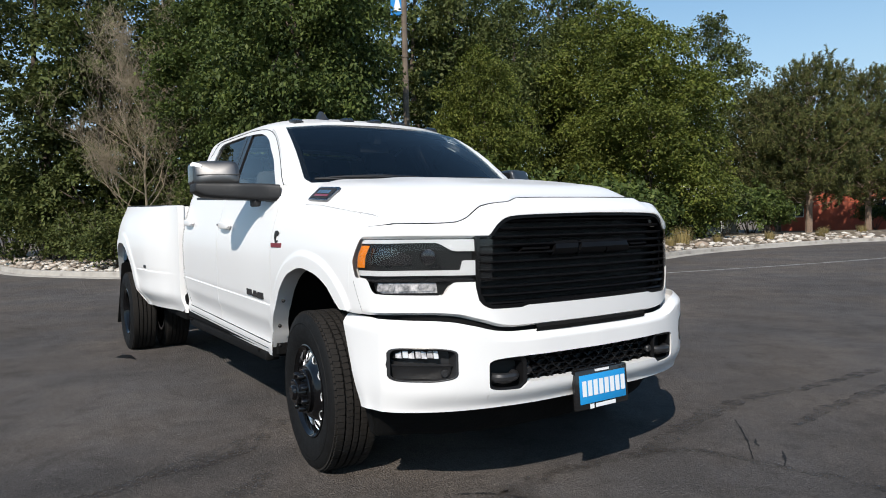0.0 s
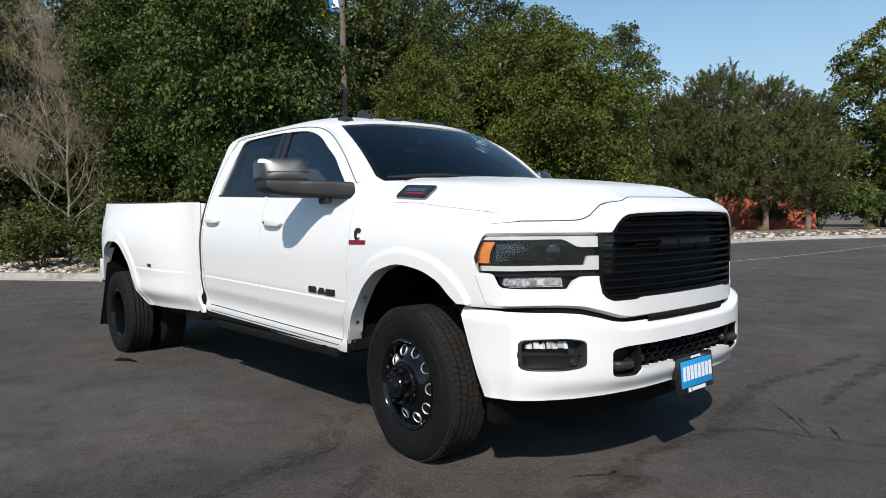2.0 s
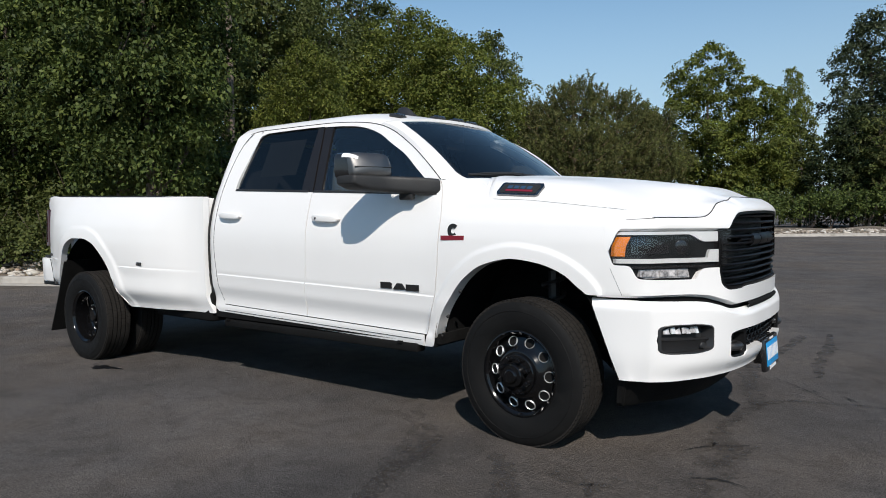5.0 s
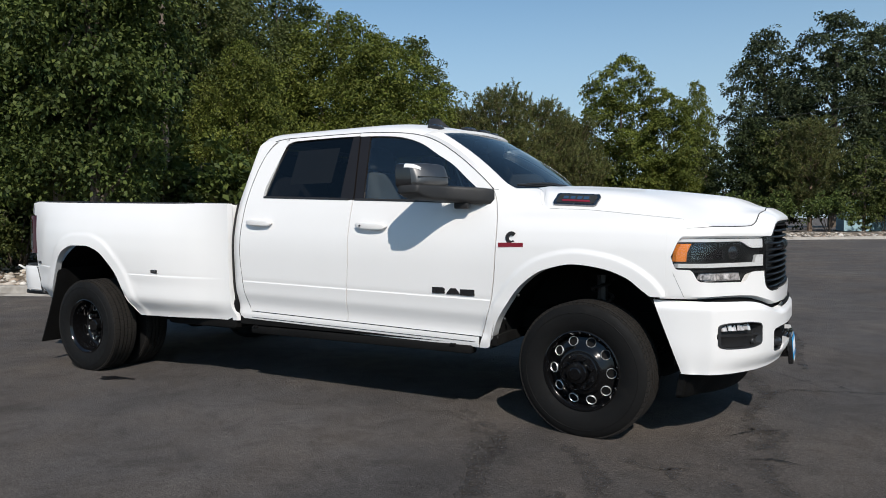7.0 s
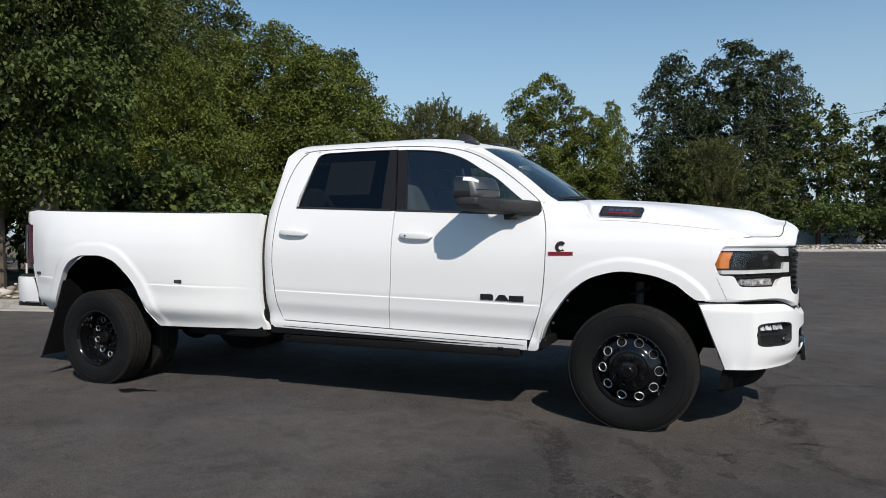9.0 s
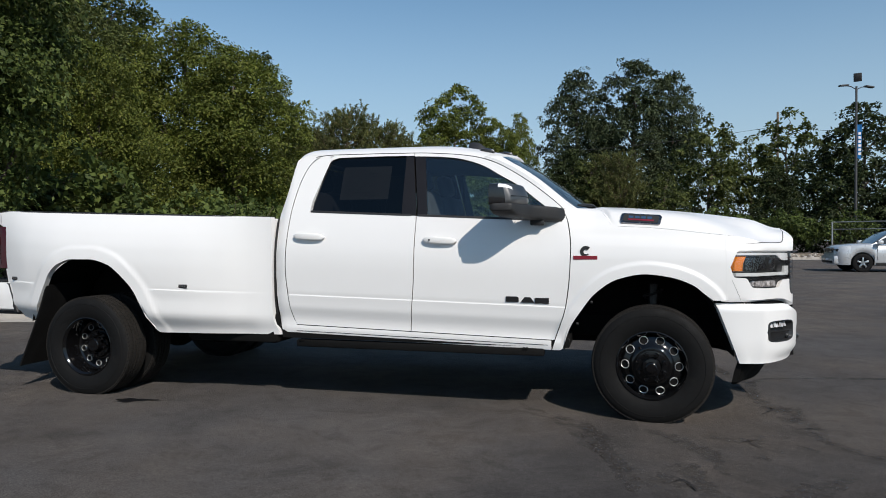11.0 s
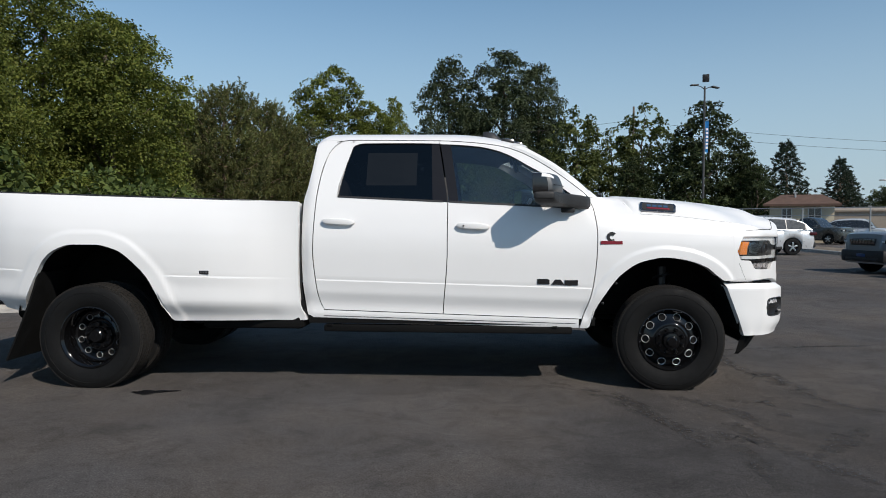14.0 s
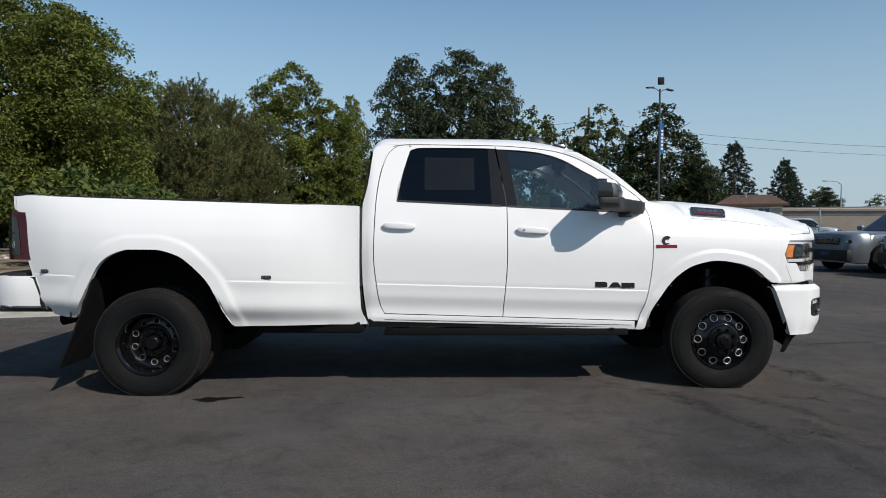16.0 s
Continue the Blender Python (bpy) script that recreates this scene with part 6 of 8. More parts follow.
# ---- trees ----
BARK = material("bark", (0.11, 0.085, 0.065), 0.9, vary=0.3, scale=12, bump=0.8, bump_scale=25)
BARK_PALE = material("dead_wood", (0.25, 0.205, 0.140), 0.9, vary=0.25, scale=12, bump=0.5, bump_scale=25)
BARK_PINE = material("pine_bark", (0.20, 0.14, 0.10), 0.9, vary=0.35, scale=10, bump=0.9, bump_scale=18)
LEAF_DEEP = island_mix("deep_green_leaf", ((.017, .026, .010), (.024, .036, .013), (.033, .047, .016), (.043, .058, .020), (.060, .074, .025)), .6, trans=.22)
LEAF_DARK = island_mix("dark_leaf", ((.038, .056, .016), (.056, .080, .021), (.076, .108, .027), (.100, .132, .033), (.135, .165, .040)), .6, trans=.28)
LEAF_MID = island_mix("green_leaf", ((.044, .056, .017), (.062, .080, .022), (.082, .102, .028), (.104, .124, .034), (.135, .145, .048)), .6, trans=.30)
LEAF_BRIGHT = island_mix("bright_leaf", ((.060, .074, .014), (.086, .108, .019), (.114, .142, .025), (.142, .164, .031), (.175, .184, .042)), .6, trans=.32)
LEAF_GREY = island_mix("grey_leaf", ((.034, .046, .022), (.048, .064, .030), (.064, .082, .038), (.082, .100, .048)), .6, trans=.25)
NEEDLE = island_mix("pine_needle", ((.046, .058, .020), (.068, .082, .025), (.096, .110, .033), (.124, .130, .040), (.155, .132, .052)), .6, trans=.15)
NEEDLE_BLUE = island_mix("spruce_needle", ((.014, .024, .014), (.022, .036, .020), (.032, .048, .027)), .6, trans=.1)
GRASS_DRY = island_mix("dry_grass", ((.22, .17, .07), (.32, .25, .11), (.16, .14, .06)), .8, trans=.2)


def limbs(seed, height, spread_r, n_main=6, trunk_r=.16, bare=False, low=.25):
    """A trunk and its limbs as tapered tubes; returns the mesh and the limb ends."""
    rnd = random.Random(seed)
    bm = bmesh.new()
    ends = []
    trunk = [Vector((0, 0, -.1))]
    for i in range(1, 7):
        trunk.append(Vector((rnd.uniform(-.12, .12) * i * .4, rnd.uniform(-.12, .12) * i * .4, height * .80 * i / 6)))
    tube(bm, trunk, [trunk_r * (1 - .13 * i) for i in range(7)], 8)

    def grow(p, d, length, r, depth):
        pts = [p]
        for k in range(4):
            d = (d + Vector((rnd.uniform(-.22, .22), rnd.uniform(-.22, .22), rnd.uniform(-.05, .22)))).normalized()
            pts.append(pts[-1] + d * length / 4)
        tube(bm, pts, [r * (1 - .19 * k) for k in range(5)], 5 if depth < 2 else 4, caps=False)
        ends.append(pts[-1])
        if depth < (3 if bare else 1):
            for _ in range(4 if bare else 3):
                i = rnd.randint(1, 4)
                q = (d + Vector((rnd.uniform(-.9, .9), rnd.uniform(-.9, .9), rnd.uniform(-.2, .6)))).normalized()
                grow(pts[i], q, length * rnd.uniform(.45, .7), r * .5, depth + 1)
    for k in range(n_main):
        f = lerp(low, .95, k / max(n_main - 1, 1))
        i = min(int(f * 6), 5)
        p = trunk[i].lerp(trunk[i + 1], f * 6 - i)
        a = k * 2.4 + rnd.uniform(-.4, .4)
        up = lerp(.45, 1.3, f)
        d = Vector((math.cos(a), math.sin(a), up)).normalized()
        grow(p, d, spread_r * rnd.uniform(.8, 1.15) * (1.15 - .35 * f), trunk_r * .5 * (1.1 - .5 * f), 0)
    return bm, ends


def leaf_cloud(seed, lobes, per_lobe, leaf, droop=.16, spray=.42, cluster=32, wide=.30):
    """Leaves on small domed sprays that sit through the outer part of each lobe (centre, radii, share)."""
    rng = np.random.default_rng(seed)
    vs = []
    for (cx, cy, cz), (rx, ry, rz), share in lobes:
        k = max(int(per_lobe * share) // cluster, 1)
        d = rng.normal(size=(k, 3))
        d /= np.linalg.norm(d, axis=1)[:, None]
        d[:, 2] = np.where(d[:, 2] < -.5, -d[:, 2] * .6, d[:, 2])
        depth = 1.05 - .55 * rng.random(k) ** 1.6
        lump = 1 + .16 * np.sin(d[:, 0] * 5 + seed) * np.sin(d[:, 1] * 5 + 2 * seed) + .10 * np.sin(d[:, 2] * 8 + seed + d[:, 0] * 6)
        c = d * (depth * lump)[:, None] * (rx, ry, rz) + (cx, cy, cz)
        up = d * .55 + rng.normal(size=(k, 3)) * .28
        up[:, 2] += .85
        up /= np.linalg.norm(up, axis=1)[:, None]
        e1 = np.cross(up, rng.normal(size=(k, 3)))
        e1 /= np.linalg.norm(e1, axis=1)[:, None]
        e2 = np.cross(up, e1)
        big = spray * rng.uniform(.45, 1.3, k)
        long = rng.uniform(.28, .70, k)
        r, a = rng.random((k, cluster)) ** .6, rng.uniform(0, 2 * np.pi, (k, cluster))
        ca, sa = np.cos(a)[:, :, None], np.sin(a)[:, :, None] * long[:, None, None]
        way = e1[:, None, :] * ca + e2[:, None, :] * sa
        pos = c[:, None, :] + way * (r * big[:, None])[:, :, None] + up[:, None, :] * ((-.30 * r ** 2 + rng.normal(size=(k, cluster)) * .09) * big[:, None])[:, :, None]
        pos[:, :, 2] -= droop * (r * big[:, None])
        axis = way + rng.normal(size=(k, cluster, 3)) * .6 - up[:, None, :] * (.2 * r)[:, :, None]
        axis[:, :, 2] -= droop
        axis /= np.linalg.norm(axis, axis=2)[:, :, None]
        face = up[:, None, :] + rng.normal(size=(k, cluster, 3)) * .5
        side = np.cross(axis, face)
        side /= np.linalg.norm(side, axis=2)[:, :, None] + 1e-9
        size = leaf * rng.uniform(.6, 1.4, (k, cluster))[:, :, None]
        nrm = np.cross(side, axis)
        mid = pos + axis * size * .42
        vs.append(np.stack([pos, mid + side * size * wide + nrm * size * .07, pos + axis * size, mid - side * size * wide + nrm * size * .07], 2).reshape(-1, 3))
    v = np.concatenate(vs)
    return v, np.arange(len(v)).reshape(-1, 4)


DOME = pchip([(0, .58), (.15, .84), (.38, 1), (.62, .90), (.82, .66), (.94, .40), (1, .16)])
TALL = pchip([(0, .50), (.2, .84), (.5, 1), (.72, .84), (.9, .52), (1, .18)])
OVAL = pchip([(0, .55), (.2, .92), (.45, 1), (.7, .92), (.88, .70), (1, .32)])
CONE = pchip([(0, 1), (.4, .98), (.65, .80), (.85, .50), (1, .14)])


def lobes_for(seed, height, radius, n=40, low=.10, shape=TALL, lobe=.30):
    """Uneven lumps set round an axis, so that together they fill a crown of the given outline."""
    rnd = random.Random(seed)
    out = []
    for k in range(n):
        f = (k + rnd.random()) / n
        wide = shape(f)
        a = k * 2.39996 + rnd.uniform(-.4, .4)
        r = radius * lobe * rnd.uniform(.70, 1.25) * (.45 + .55 * wide)
        off = max(radius * wide - r * .9, 0) * rnd.uniform(.62, 1.08)
        z = lerp(low, 1.0, f) * height - r * .75 * f
        out.append(((off * math.cos(a), off * math.sin(a), z), (r, r, r * rnd.uniform(.70, 1.0)), (r / radius / lobe) ** 2))
    for f in (.15, .38, .60):
        out.append(((0, 0, lerp(low, 1, f) * height), (radius * shape(f) * .52, radius * shape(f) * .52, height * (1 - low) * .17), 1.6))
    return out


def broadleaf(label, seed, height, radius, leaves, leaf, mat, n=40, low=.10, shape=TALL, spray=.42, droop=.16, category="tree", trunk_r=.16, n_main=7, lobe=.30, group="trees behind the kerb"):
    t = thing("tree", label, category, group=group)
    bm, _ = limbs(seed, height, radius * .46, n_main, trunk_r, low=max(low, .12))
    part("trunk", bm, BARK, t)
    lobes = lobes_for(seed, height, radius, n, low, shape, lobe)
    total = sum(l[2] for l in lobes)
    v, f = leaf_cloud(seed, lobes, leaves / total, leaf, droop, spray)
    crown = new("crown", raw_mesh("crown", v, f, mat))
    crown.parent = t
    return t


def conifer(label, seed, height, radius, tufts, mat, pine=True, low=.2, blade=.2, group="conifers behind the kerb"):
    """Boughs round a straight trunk, each carrying tufts of thin blades."""
    rng = np.random.default_rng(seed)
    rnd = random.Random(seed)
    t = thing("pine_tree" if pine else "spruce_tree", label, "pine tree" if pine else "spruce tree", group=group)
    bm = bmesh.new()
    tube(bm, [(0, 0, -.1), (.05, .03, height * .5), (0, 0, height * .97)], [height * .018 + .04, height * .011 + .02, .015], 8)
    cs, ds = [], []
    n_b = 110 if pine else 150
    for k in range(n_b):
        f = lerp(low, .98, (k + rnd.random()) / n_b)
        if pine:
            prof = (math.sin(math.pi * min(lerp(.22, .985, ((f - low) / (1 - low)) ** .8), 1)) ** .62) * rnd.uniform(.70, 1.12)
        else:
            prof = (1.02 - (f - low) / (1 - low)) ** .85 * rnd.uniform(.72, 1.1)
        reach = radius * max(prof, .07)
        a = k * 2.39996 + rnd.uniform(-.3, .3)
        rise = rnd.uniform(.15, .55) + 1.2 * max(f - .60, 0) * rnd.uniform(.4, 2.4) if pine else lerp(-.28, .35, f)
        d = Vector((math.cos(a), math.sin(a), rise))
        p0 = Vector((0, 0, f * height))
        p1 = p0 + d * reach * .55 + Vector((0, 0, -.04 * reach))
        p2 = p0 + d * reach + Vector((0, 0, (.16 if pine else .02) * reach))
        tube(bm, [p0, p1, p2], [.02 + .008 * reach, .014, .006], 4, caps=False)
        m = max(int(tufts / n_b * max(prof, .25) * 1.35), 4)
        for _ in range(m):
            u = rnd.random() ** .55
            c = p0.lerp(p1, u * 2) if u < .5 else p1.lerp(p2, u * 2 - 1)
            jit = .08 * reach + .10
            c = c + Vector((rnd.gauss(0, jit), rnd.gauss(0, jit), rnd.gauss(0, jit * (.75 if pine else .35))))
            cs.append(c[:])
            up = 1.5 if pine else -.1
            ds.append((d.x * .6 + rnd.gauss(0, .45), d.y * .6 + rnd.gauss(0, .45), up + rnd.gauss(0, .3)))
    part("trunk", bm, BARK_PINE, t)
    c, d = np.array(cs), np.array(ds)
    d /= np.linalg.norm(d, axis=1)[:, None]
    nb = 30 if pine else 18
    k = len(c)
    along = rng.random((k, nb, 1))
    stem = rng.uniform(.30, .62, (k, 1, 1)) * (1.0 if pine else .8)
    axis = d[:, None, :] * .55 + rng.normal(size=(k, nb, 3)) * .55
    axis /= np.linalg.norm(axis, axis=2)[:, :, None]
    pos = c[:, None, :] + d[:, None, :] * stem * along + rng.normal(size=(k, nb, 3)) * .035 * (1.3 - along)
    side = np.cross(axis, rng.normal(size=(k, nb, 3)))
    side /= np.linalg.norm(side, axis=2)[:, :, None] + 1e-9
    ln = blade * rng.uniform(.7, 1.3, (k, nb, 1)) * (1.15 - .5 * along)
    v = np.stack([pos - side * blade * (.11 if pine else .17), pos + side * blade * (.11 if pine else .17), pos + axis * ln], 2).reshape(-1, 3)
    crown = new("crown", raw_mesh("crown", v, np.arange(len(v)).reshape(-1, 3), mat))
    crown.parent = t
    return t


def put(t, x, y, turn=0, size=1.0, tall=1.0, z=.1):
    t.matrix_basis = pose(x, y, z, 0, 0, turn) @ Matrix.Diagonal((size, size, size * tall, 1))


def again(t, x, y, turn=0, size=1.0, tall=1.0, label="", z=.1):
    c = copy_thing(t, Matrix())
    put(c, x, y, turn, size, tall, z)
    if label:
        c["label"] = label
    return c


# loose grit where tyres have torn the surface
GRIT = material("pale_grit", (0.15, 0.13, 0.105), 0.9, vary=0.4, scale=30)
rng = np.random.default_rng(12)
spots = np.concatenate([rng.normal((x, y), (sx, sy), (n, 2)) for x, y, sx, sy, n in (
    (-.15, -1.6, .30, .28, 260), (.05, -2.10, .14, .12, 160), (.55, -1.45, .25, .20, 130), (-.40, -1.2, .06, .16, 90), (.0, -2.6, .10, .18, 110), (.85, -.5, .16, .22, 110), (.2, -1.5, .9, .9, 200))])
spots = spots[(np.hypot(spots[:, 0], spots[:, 1] + .872) > .24) | (spots[:, 1] < -1.05)]
size = rng.uniform(.0010, .0028, len(spots))
octa = np.array(((1, 0, 0), (0, 1, 0), (-1, 0, 0), (0, -1, 0), (0, 0, .7), (0, 0, -.7)))
v = (octa[None] * rng.uniform(.6, 1.4, (len(spots), 6, 1)) * size[:, None, None]) + np.column_stack((spots, size * .5 + .004))[:, None, :]
tri = np.array(((0, 1, 4), (1, 2, 4), (2, 3, 4), (3, 0, 4), (1, 0, 5), (2, 1, 5), (3, 2, 5), (0, 3, 5)))
tagged(new("loose_grit", raw_mesh("loose_grit", v.reshape(-1, 3), (tri[None] + np.arange(len(spots))[:, None, None] * 6).reshape(-1, 3), GRIT)), "pale loose grit on the worn asphalt", "grit", kind="stuff")
# close trees by the car park's edge
ash = broadleaf("tall dense dark green ash tree behind the kerb", 3, 9.4, 2.45, 58000, .105, LEAF_DARK, 40, .20, spray=.56, trunk_r=.15)
put(ash, -10.9, 3.35, 20, .84, 1.2)
again(ash, -12.5, 3.6, 140, .9, 1.12)
again(ash, -15.2, 5.4, 250, 1.05, 1.05)
again(ash, -17.2, 3.4, 30, .95, 1.0)
elm = broadleaf("tall leafy green elm tree behind the kerb", 8, 10.5, 3.1, 34000, .135, LEAF_MID, 44, .04, spray=.5, trunk_r=.18)
put(elm, -22.6, .9, 0)
again(elm, -23.8, 3.0, 30, 1.02, 1.08)
again(elm, -24.0, -.9, 250, 1.1, 1.0)
again(elm, -22.5, 5.5, 200, 1.05, 1.1)
again(elm, -21.2, 12.6, 300, 1.12, 1.15)
again(elm, -27, 9, 70, 1.15, 1.1)
tall_elm = broadleaf("very tall elm tree with open crown and grey twigs", 15, 13.5, 3.6, 30000, .155, LEAF_MID, 44, .20, spray=.6, trunk_r=.22)
put(tall_elm, -23.5, 16.8, 10)
again(tall_elm, -25.5, 21.5, 100, 1.02)
again(tall_elm, -20.5, 14.2, 200, .85)
again(tall_elm, -25.2, 38.2, 250, 1.12)
again(tall_elm, -30.2, 29.2, 300, 1.40)
again(tall_elm, -26.5, 25.5, 60, .98)
round_tree = broadleaf("broad rounded bright green tree behind the kerb", 21, 9.7, 3.95, 70000, .118, LEAF_BRIGHT, 50, .05, DOME, .55, trunk_r=.2, lobe=.27)
put(round_tree, -16.6, 21.5, 0, 1.10, .94)
again(round_tree, -21.6, 24.6, 130, 1.30, label="rounded green tree behind a broader one")
again(round_tree, -15.7, 11.9, 70, .62, 1.22, label="small bushy olive green tree beside the banner post")
poplar = broadleaf("tall green poplar tree with a ragged crown", 31, 17.2, 4.9, 42000, .245, LEAF_BRIGHT, 46, .03, OVAL, .75, trunk_r=.2)
put(poplar, -15.8, 61, 0)
again(poplar, -12.1, 62, 140, .80, 1.0)
again(poplar, -11.9, 80, 90, .55, 1.86, "slim green poplar beside a larger one")
again(poplar, -22, 62, 200, .72)
big = broadleaf("huge dark old cottonwood with a wide uneven crown", 41, 27.6, 7.8, 40000, .36, LEAF_GREY, 48, .10, TALL, 1.1, trunk_r=.6, lobe=.33)
put(big, 2.2, 90, 0, .97, .98)
again(big, -5.4, 91, 120, .84, 1.10)
again(big, 7.4, 92, 210, .66, 1.36)
far_tree = broadleaf("green broadleaf tree at the far side of the car park", 51, 12.0, 4.0, 11000, .28, LEAF_MID, 34, .04, spray=.6, trunk_r=.2, group="far trees")
put(far_tree, 8.6, 64.0, 0, 1.12)
again(far_tree, 13.0, 67.5, 60, .98)
again(far_tree, 16.4, 67.5, 150, 1.2, label="tall grey green tree at the far side of the car park")
again(far_tree, -2.5, 61, 220, .80)
again(far_tree, 4.0, 58.5, 280, .62)
again(far_tree, 22, 72, 20, .85)
again(far_tree, 64, 107, 200, .82, .8)
again(far_tree, 76, 110, 260, .7, .8)
again(far_tree, 48, 104, 310, .6)
for k, (x, y, s) in enumerate(((-9, 66, .8), (-13, 69, .75), (-18, 66, .7), (-4, 70, .8), (-26, 56, .9), (-31, 44, .9))):
    again(far_tree, x, y, 50 * k, s)
dark_far = broadleaf("dense dark green tree at the far side of the car park", 57, 11.0, 4.4, 26000, .215, LEAF_DEEP, 46, .02, CONE, .6, trunk_r=.2, group="far trees")
put(dark_far, 20.5, 60.3, 0, 1.30, .94)
again(dark_far, 23.6, 59.6, 100, .84)
again(dark_far, 13.9, 60.5, 200, .74)
again(dark_far, 23.6, 56.0, 300, .62)
again(dark_far, -4.5, 62.5, 40, .95)
again(dark_far, 54.8, 90, 100, .86, .72)
# pines
pine = conifer("dense olive green pine tree behind the kerb", 61, 8.9, 2.9, 1750, NEEDLE, True, .17, .23)
put(pine, -17.3, 35.8, 0)
again(pine, -16.2, 40.2, 80, .98)
again(pine, -20.6, 37.2, 160, .92)
again(pine, -14.6, 42.6, 220, .86)
again(pine, -23.0, 42.5, 300, .95)
again(pine, 0.2, 59.8, 30, .98, .98)
again(pine, -1.9, 62.5, 200, .9)
spruce = conifer("dark green spruce tree with layered boughs", 71, 10.6, 3.9, 1700, NEEDLE_BLUE, False, .08, .30, group="far spruces")
put(spruce, 33.1, 71.6, 0)
again(spruce, 37.9, 69.5, 90, .84, .96)
again(spruce, 29.4, 73.5, 200, .78)
again(spruce, 26.5, 71.0, 300, .62)
again(spruce, 39.8, 71.5, 40, .7)

# bare dying tree
t = thing("bare_tree", "bare dying tree with pale grey brown twigs", "tree")
bm, ends = limbs(90, 9.6, 2.7, 22, .07, bare=True, low=.10)
part("trunk", bm, BARK_PALE, t)
rng = np.random.default_rng(4)
e = np.array([p[:] for p in ends])
k = 5
d = rng.normal(size=(len(e), k, 3)) * .5 + (0, 0, .75)
d /= np.linalg.norm(d, axis=2)[:, :, None]
ln = rng.uniform(.25, .75, (len(e), k, 1))
side = np.cross(d, rng.normal(size=(len(e), k, 3)))
side /= np.linalg.norm(side, axis=2)[:, :, None]
b0 = e[:, None, :] + rng.normal(size=(len(e), k, 3)) * .10
v = np.stack([b0 - side * .006, b0 + side * .006, b0 + d * ln], 2).reshape(-1, 3)
ob = new("twig_mass", raw_mesh("twig_mass", v, np.arange(len(v)).reshape(-1, 3), BARK_PALE))
ob.parent = t
put(t, -18.8, 1.5, 40, .74, .98)


# shrubs along the bed
def shrub(label, seed, height, radius, leaves, leaf, mat):
    t = thing("shrub", label, "shrub", group="shrubs along the bed")
    rnd = random.Random(seed)
    bm = bmesh.new()
    for k in range(9):
        a = k * 2.4
        tip = Vector((radius * .7 * math.cos(a), radius * .7 * math.sin(a), height * rnd.uniform(.6, .95)))
        tube(bm, [(0.05 * math.cos(a), .05 * math.sin(a), -.05), tip * .5 + Vector((0, 0, .1)), tip], [.02, .013, .005], 5, caps=False)
    part("stem", bm, BARK, t)
    lobes = [((radius * .5 * math.cos(k * 2.4), radius * .5 * math.sin(k * 2.4), height * rnd.uniform(.35, .72)), (radius * .55, radius * .55, height * .36), 1) for k in range(9)]
    v, f = leaf_cloud(seed, lobes, leaves / 9, leaf, .15, .34)
    ob = new("foliage", raw_mesh("foliage", v, f, mat))
    ob.parent = t
    return t


bush = shrub("leafy green shrub on the rock bed", 5, 2.0, 1.15, 6500, .095, LEAF_MID)
put(bush, -17.6, .55, 0, .95, .85)
for k, (x, y, s) in enumerate(((-15.6, 1.9, .8), (-14.4, 2.9, .8), (-20.6, .3, 1.1), (-22.8, -.6, 1.0), (-24.8, -.9, 1.2), (-17.0, 2.9, 1.2), (-16.0, 4.6, 1.4), (-19.5, 3.6, 1.5), (-21.8, 2.9, 1.4), (-13.0, 6.4, 1.4), (-18.6, 6.0, 1.5), (-24.6, 2.5, 1.6), (-27.8, .8, 1.5))):
    again(bush, x, y, 40 * k, s)
dark_bush = shrub("dark green undergrowth shrub below the trees", 6, 2.4, 1.7, 4200, .15, LEAF_DARK)
put(dark_bush, -14.9, 17.0, 0, 1)
for k, (x, y, s) in enumerate(((-15.6, 20.0, 1.0), (-15.4, 23.4, .9), (-16.4, 26.5, 1.1), (-9.2, 8.8, .95), (-10.0, 11.4, 1.0), (-11.6, 14.2, 1.0), (-13.2, 7.2, 1.3), (-14.6, 9.4, 1.3), (-16.6, 8.0, 1.5), (-28.5, -1.6, 1.6), (-31.5, -2.0, 1.8), (-17.2, 30, 1.2), (-16.0, 29.5, .8), (-22, 24, 1.2), (-21, 31, 1.4), (-12.2, 46.5, 1.2), (-9.5, 50, 1.2), (-15.5, 47, 1.2), (-6.0, 51, 1.2), (-2.8, 53, 1.3), (1.5, 55, 1.3), (-18.5, 46.2, .8), (9.0, 52, 1.5), (12.5, 50.5, 1.4), (15.5, 48.6, 1.3), (5.5, 60, 1.5), (-5.5, 57.5, 1.4), (-10.5, 58, 1.5))):
    again(dark_bush, x, y, 57 * k, s)
# tufts of dry grass
rng = np.random.default_rng(9)
vs = []
for x, y, s in ((-12.9, 18.9, .8), (-13.0, 21.2, .35), (-12.9, 24.6, .4), (-14.0, 31, .5), (-12.6, 28.0, .4), (-13.9, 34.5, .5), (-9.6, 37.5, .5), (-14.9, 1.6, .3), (-12.4, 17.6, .4)):
    n = 260
    a, r = rng.uniform(0, 6.28, n), rng.random(n) ** .5 * .45 * s
    b = np.stack([x + r * np.cos(a), y + r * np.sin(a), np.full(n, .22)], 1)
    d = np.stack([np.cos(a) * rng.uniform(.05, .5, n), np.sin(a) * rng.uniform(.05, .5, n), np.ones(n)], 1)
    w = np.stack([-np.sin(a), np.cos(a), np.zeros(n)], 1) * .008
    vs.append(np.stack([b - w, b + w, b + d * (s * rng.uniform(.4, 1.0, (n, 1)))], 1).reshape(-1, 3))
v = np.concatenate(vs)
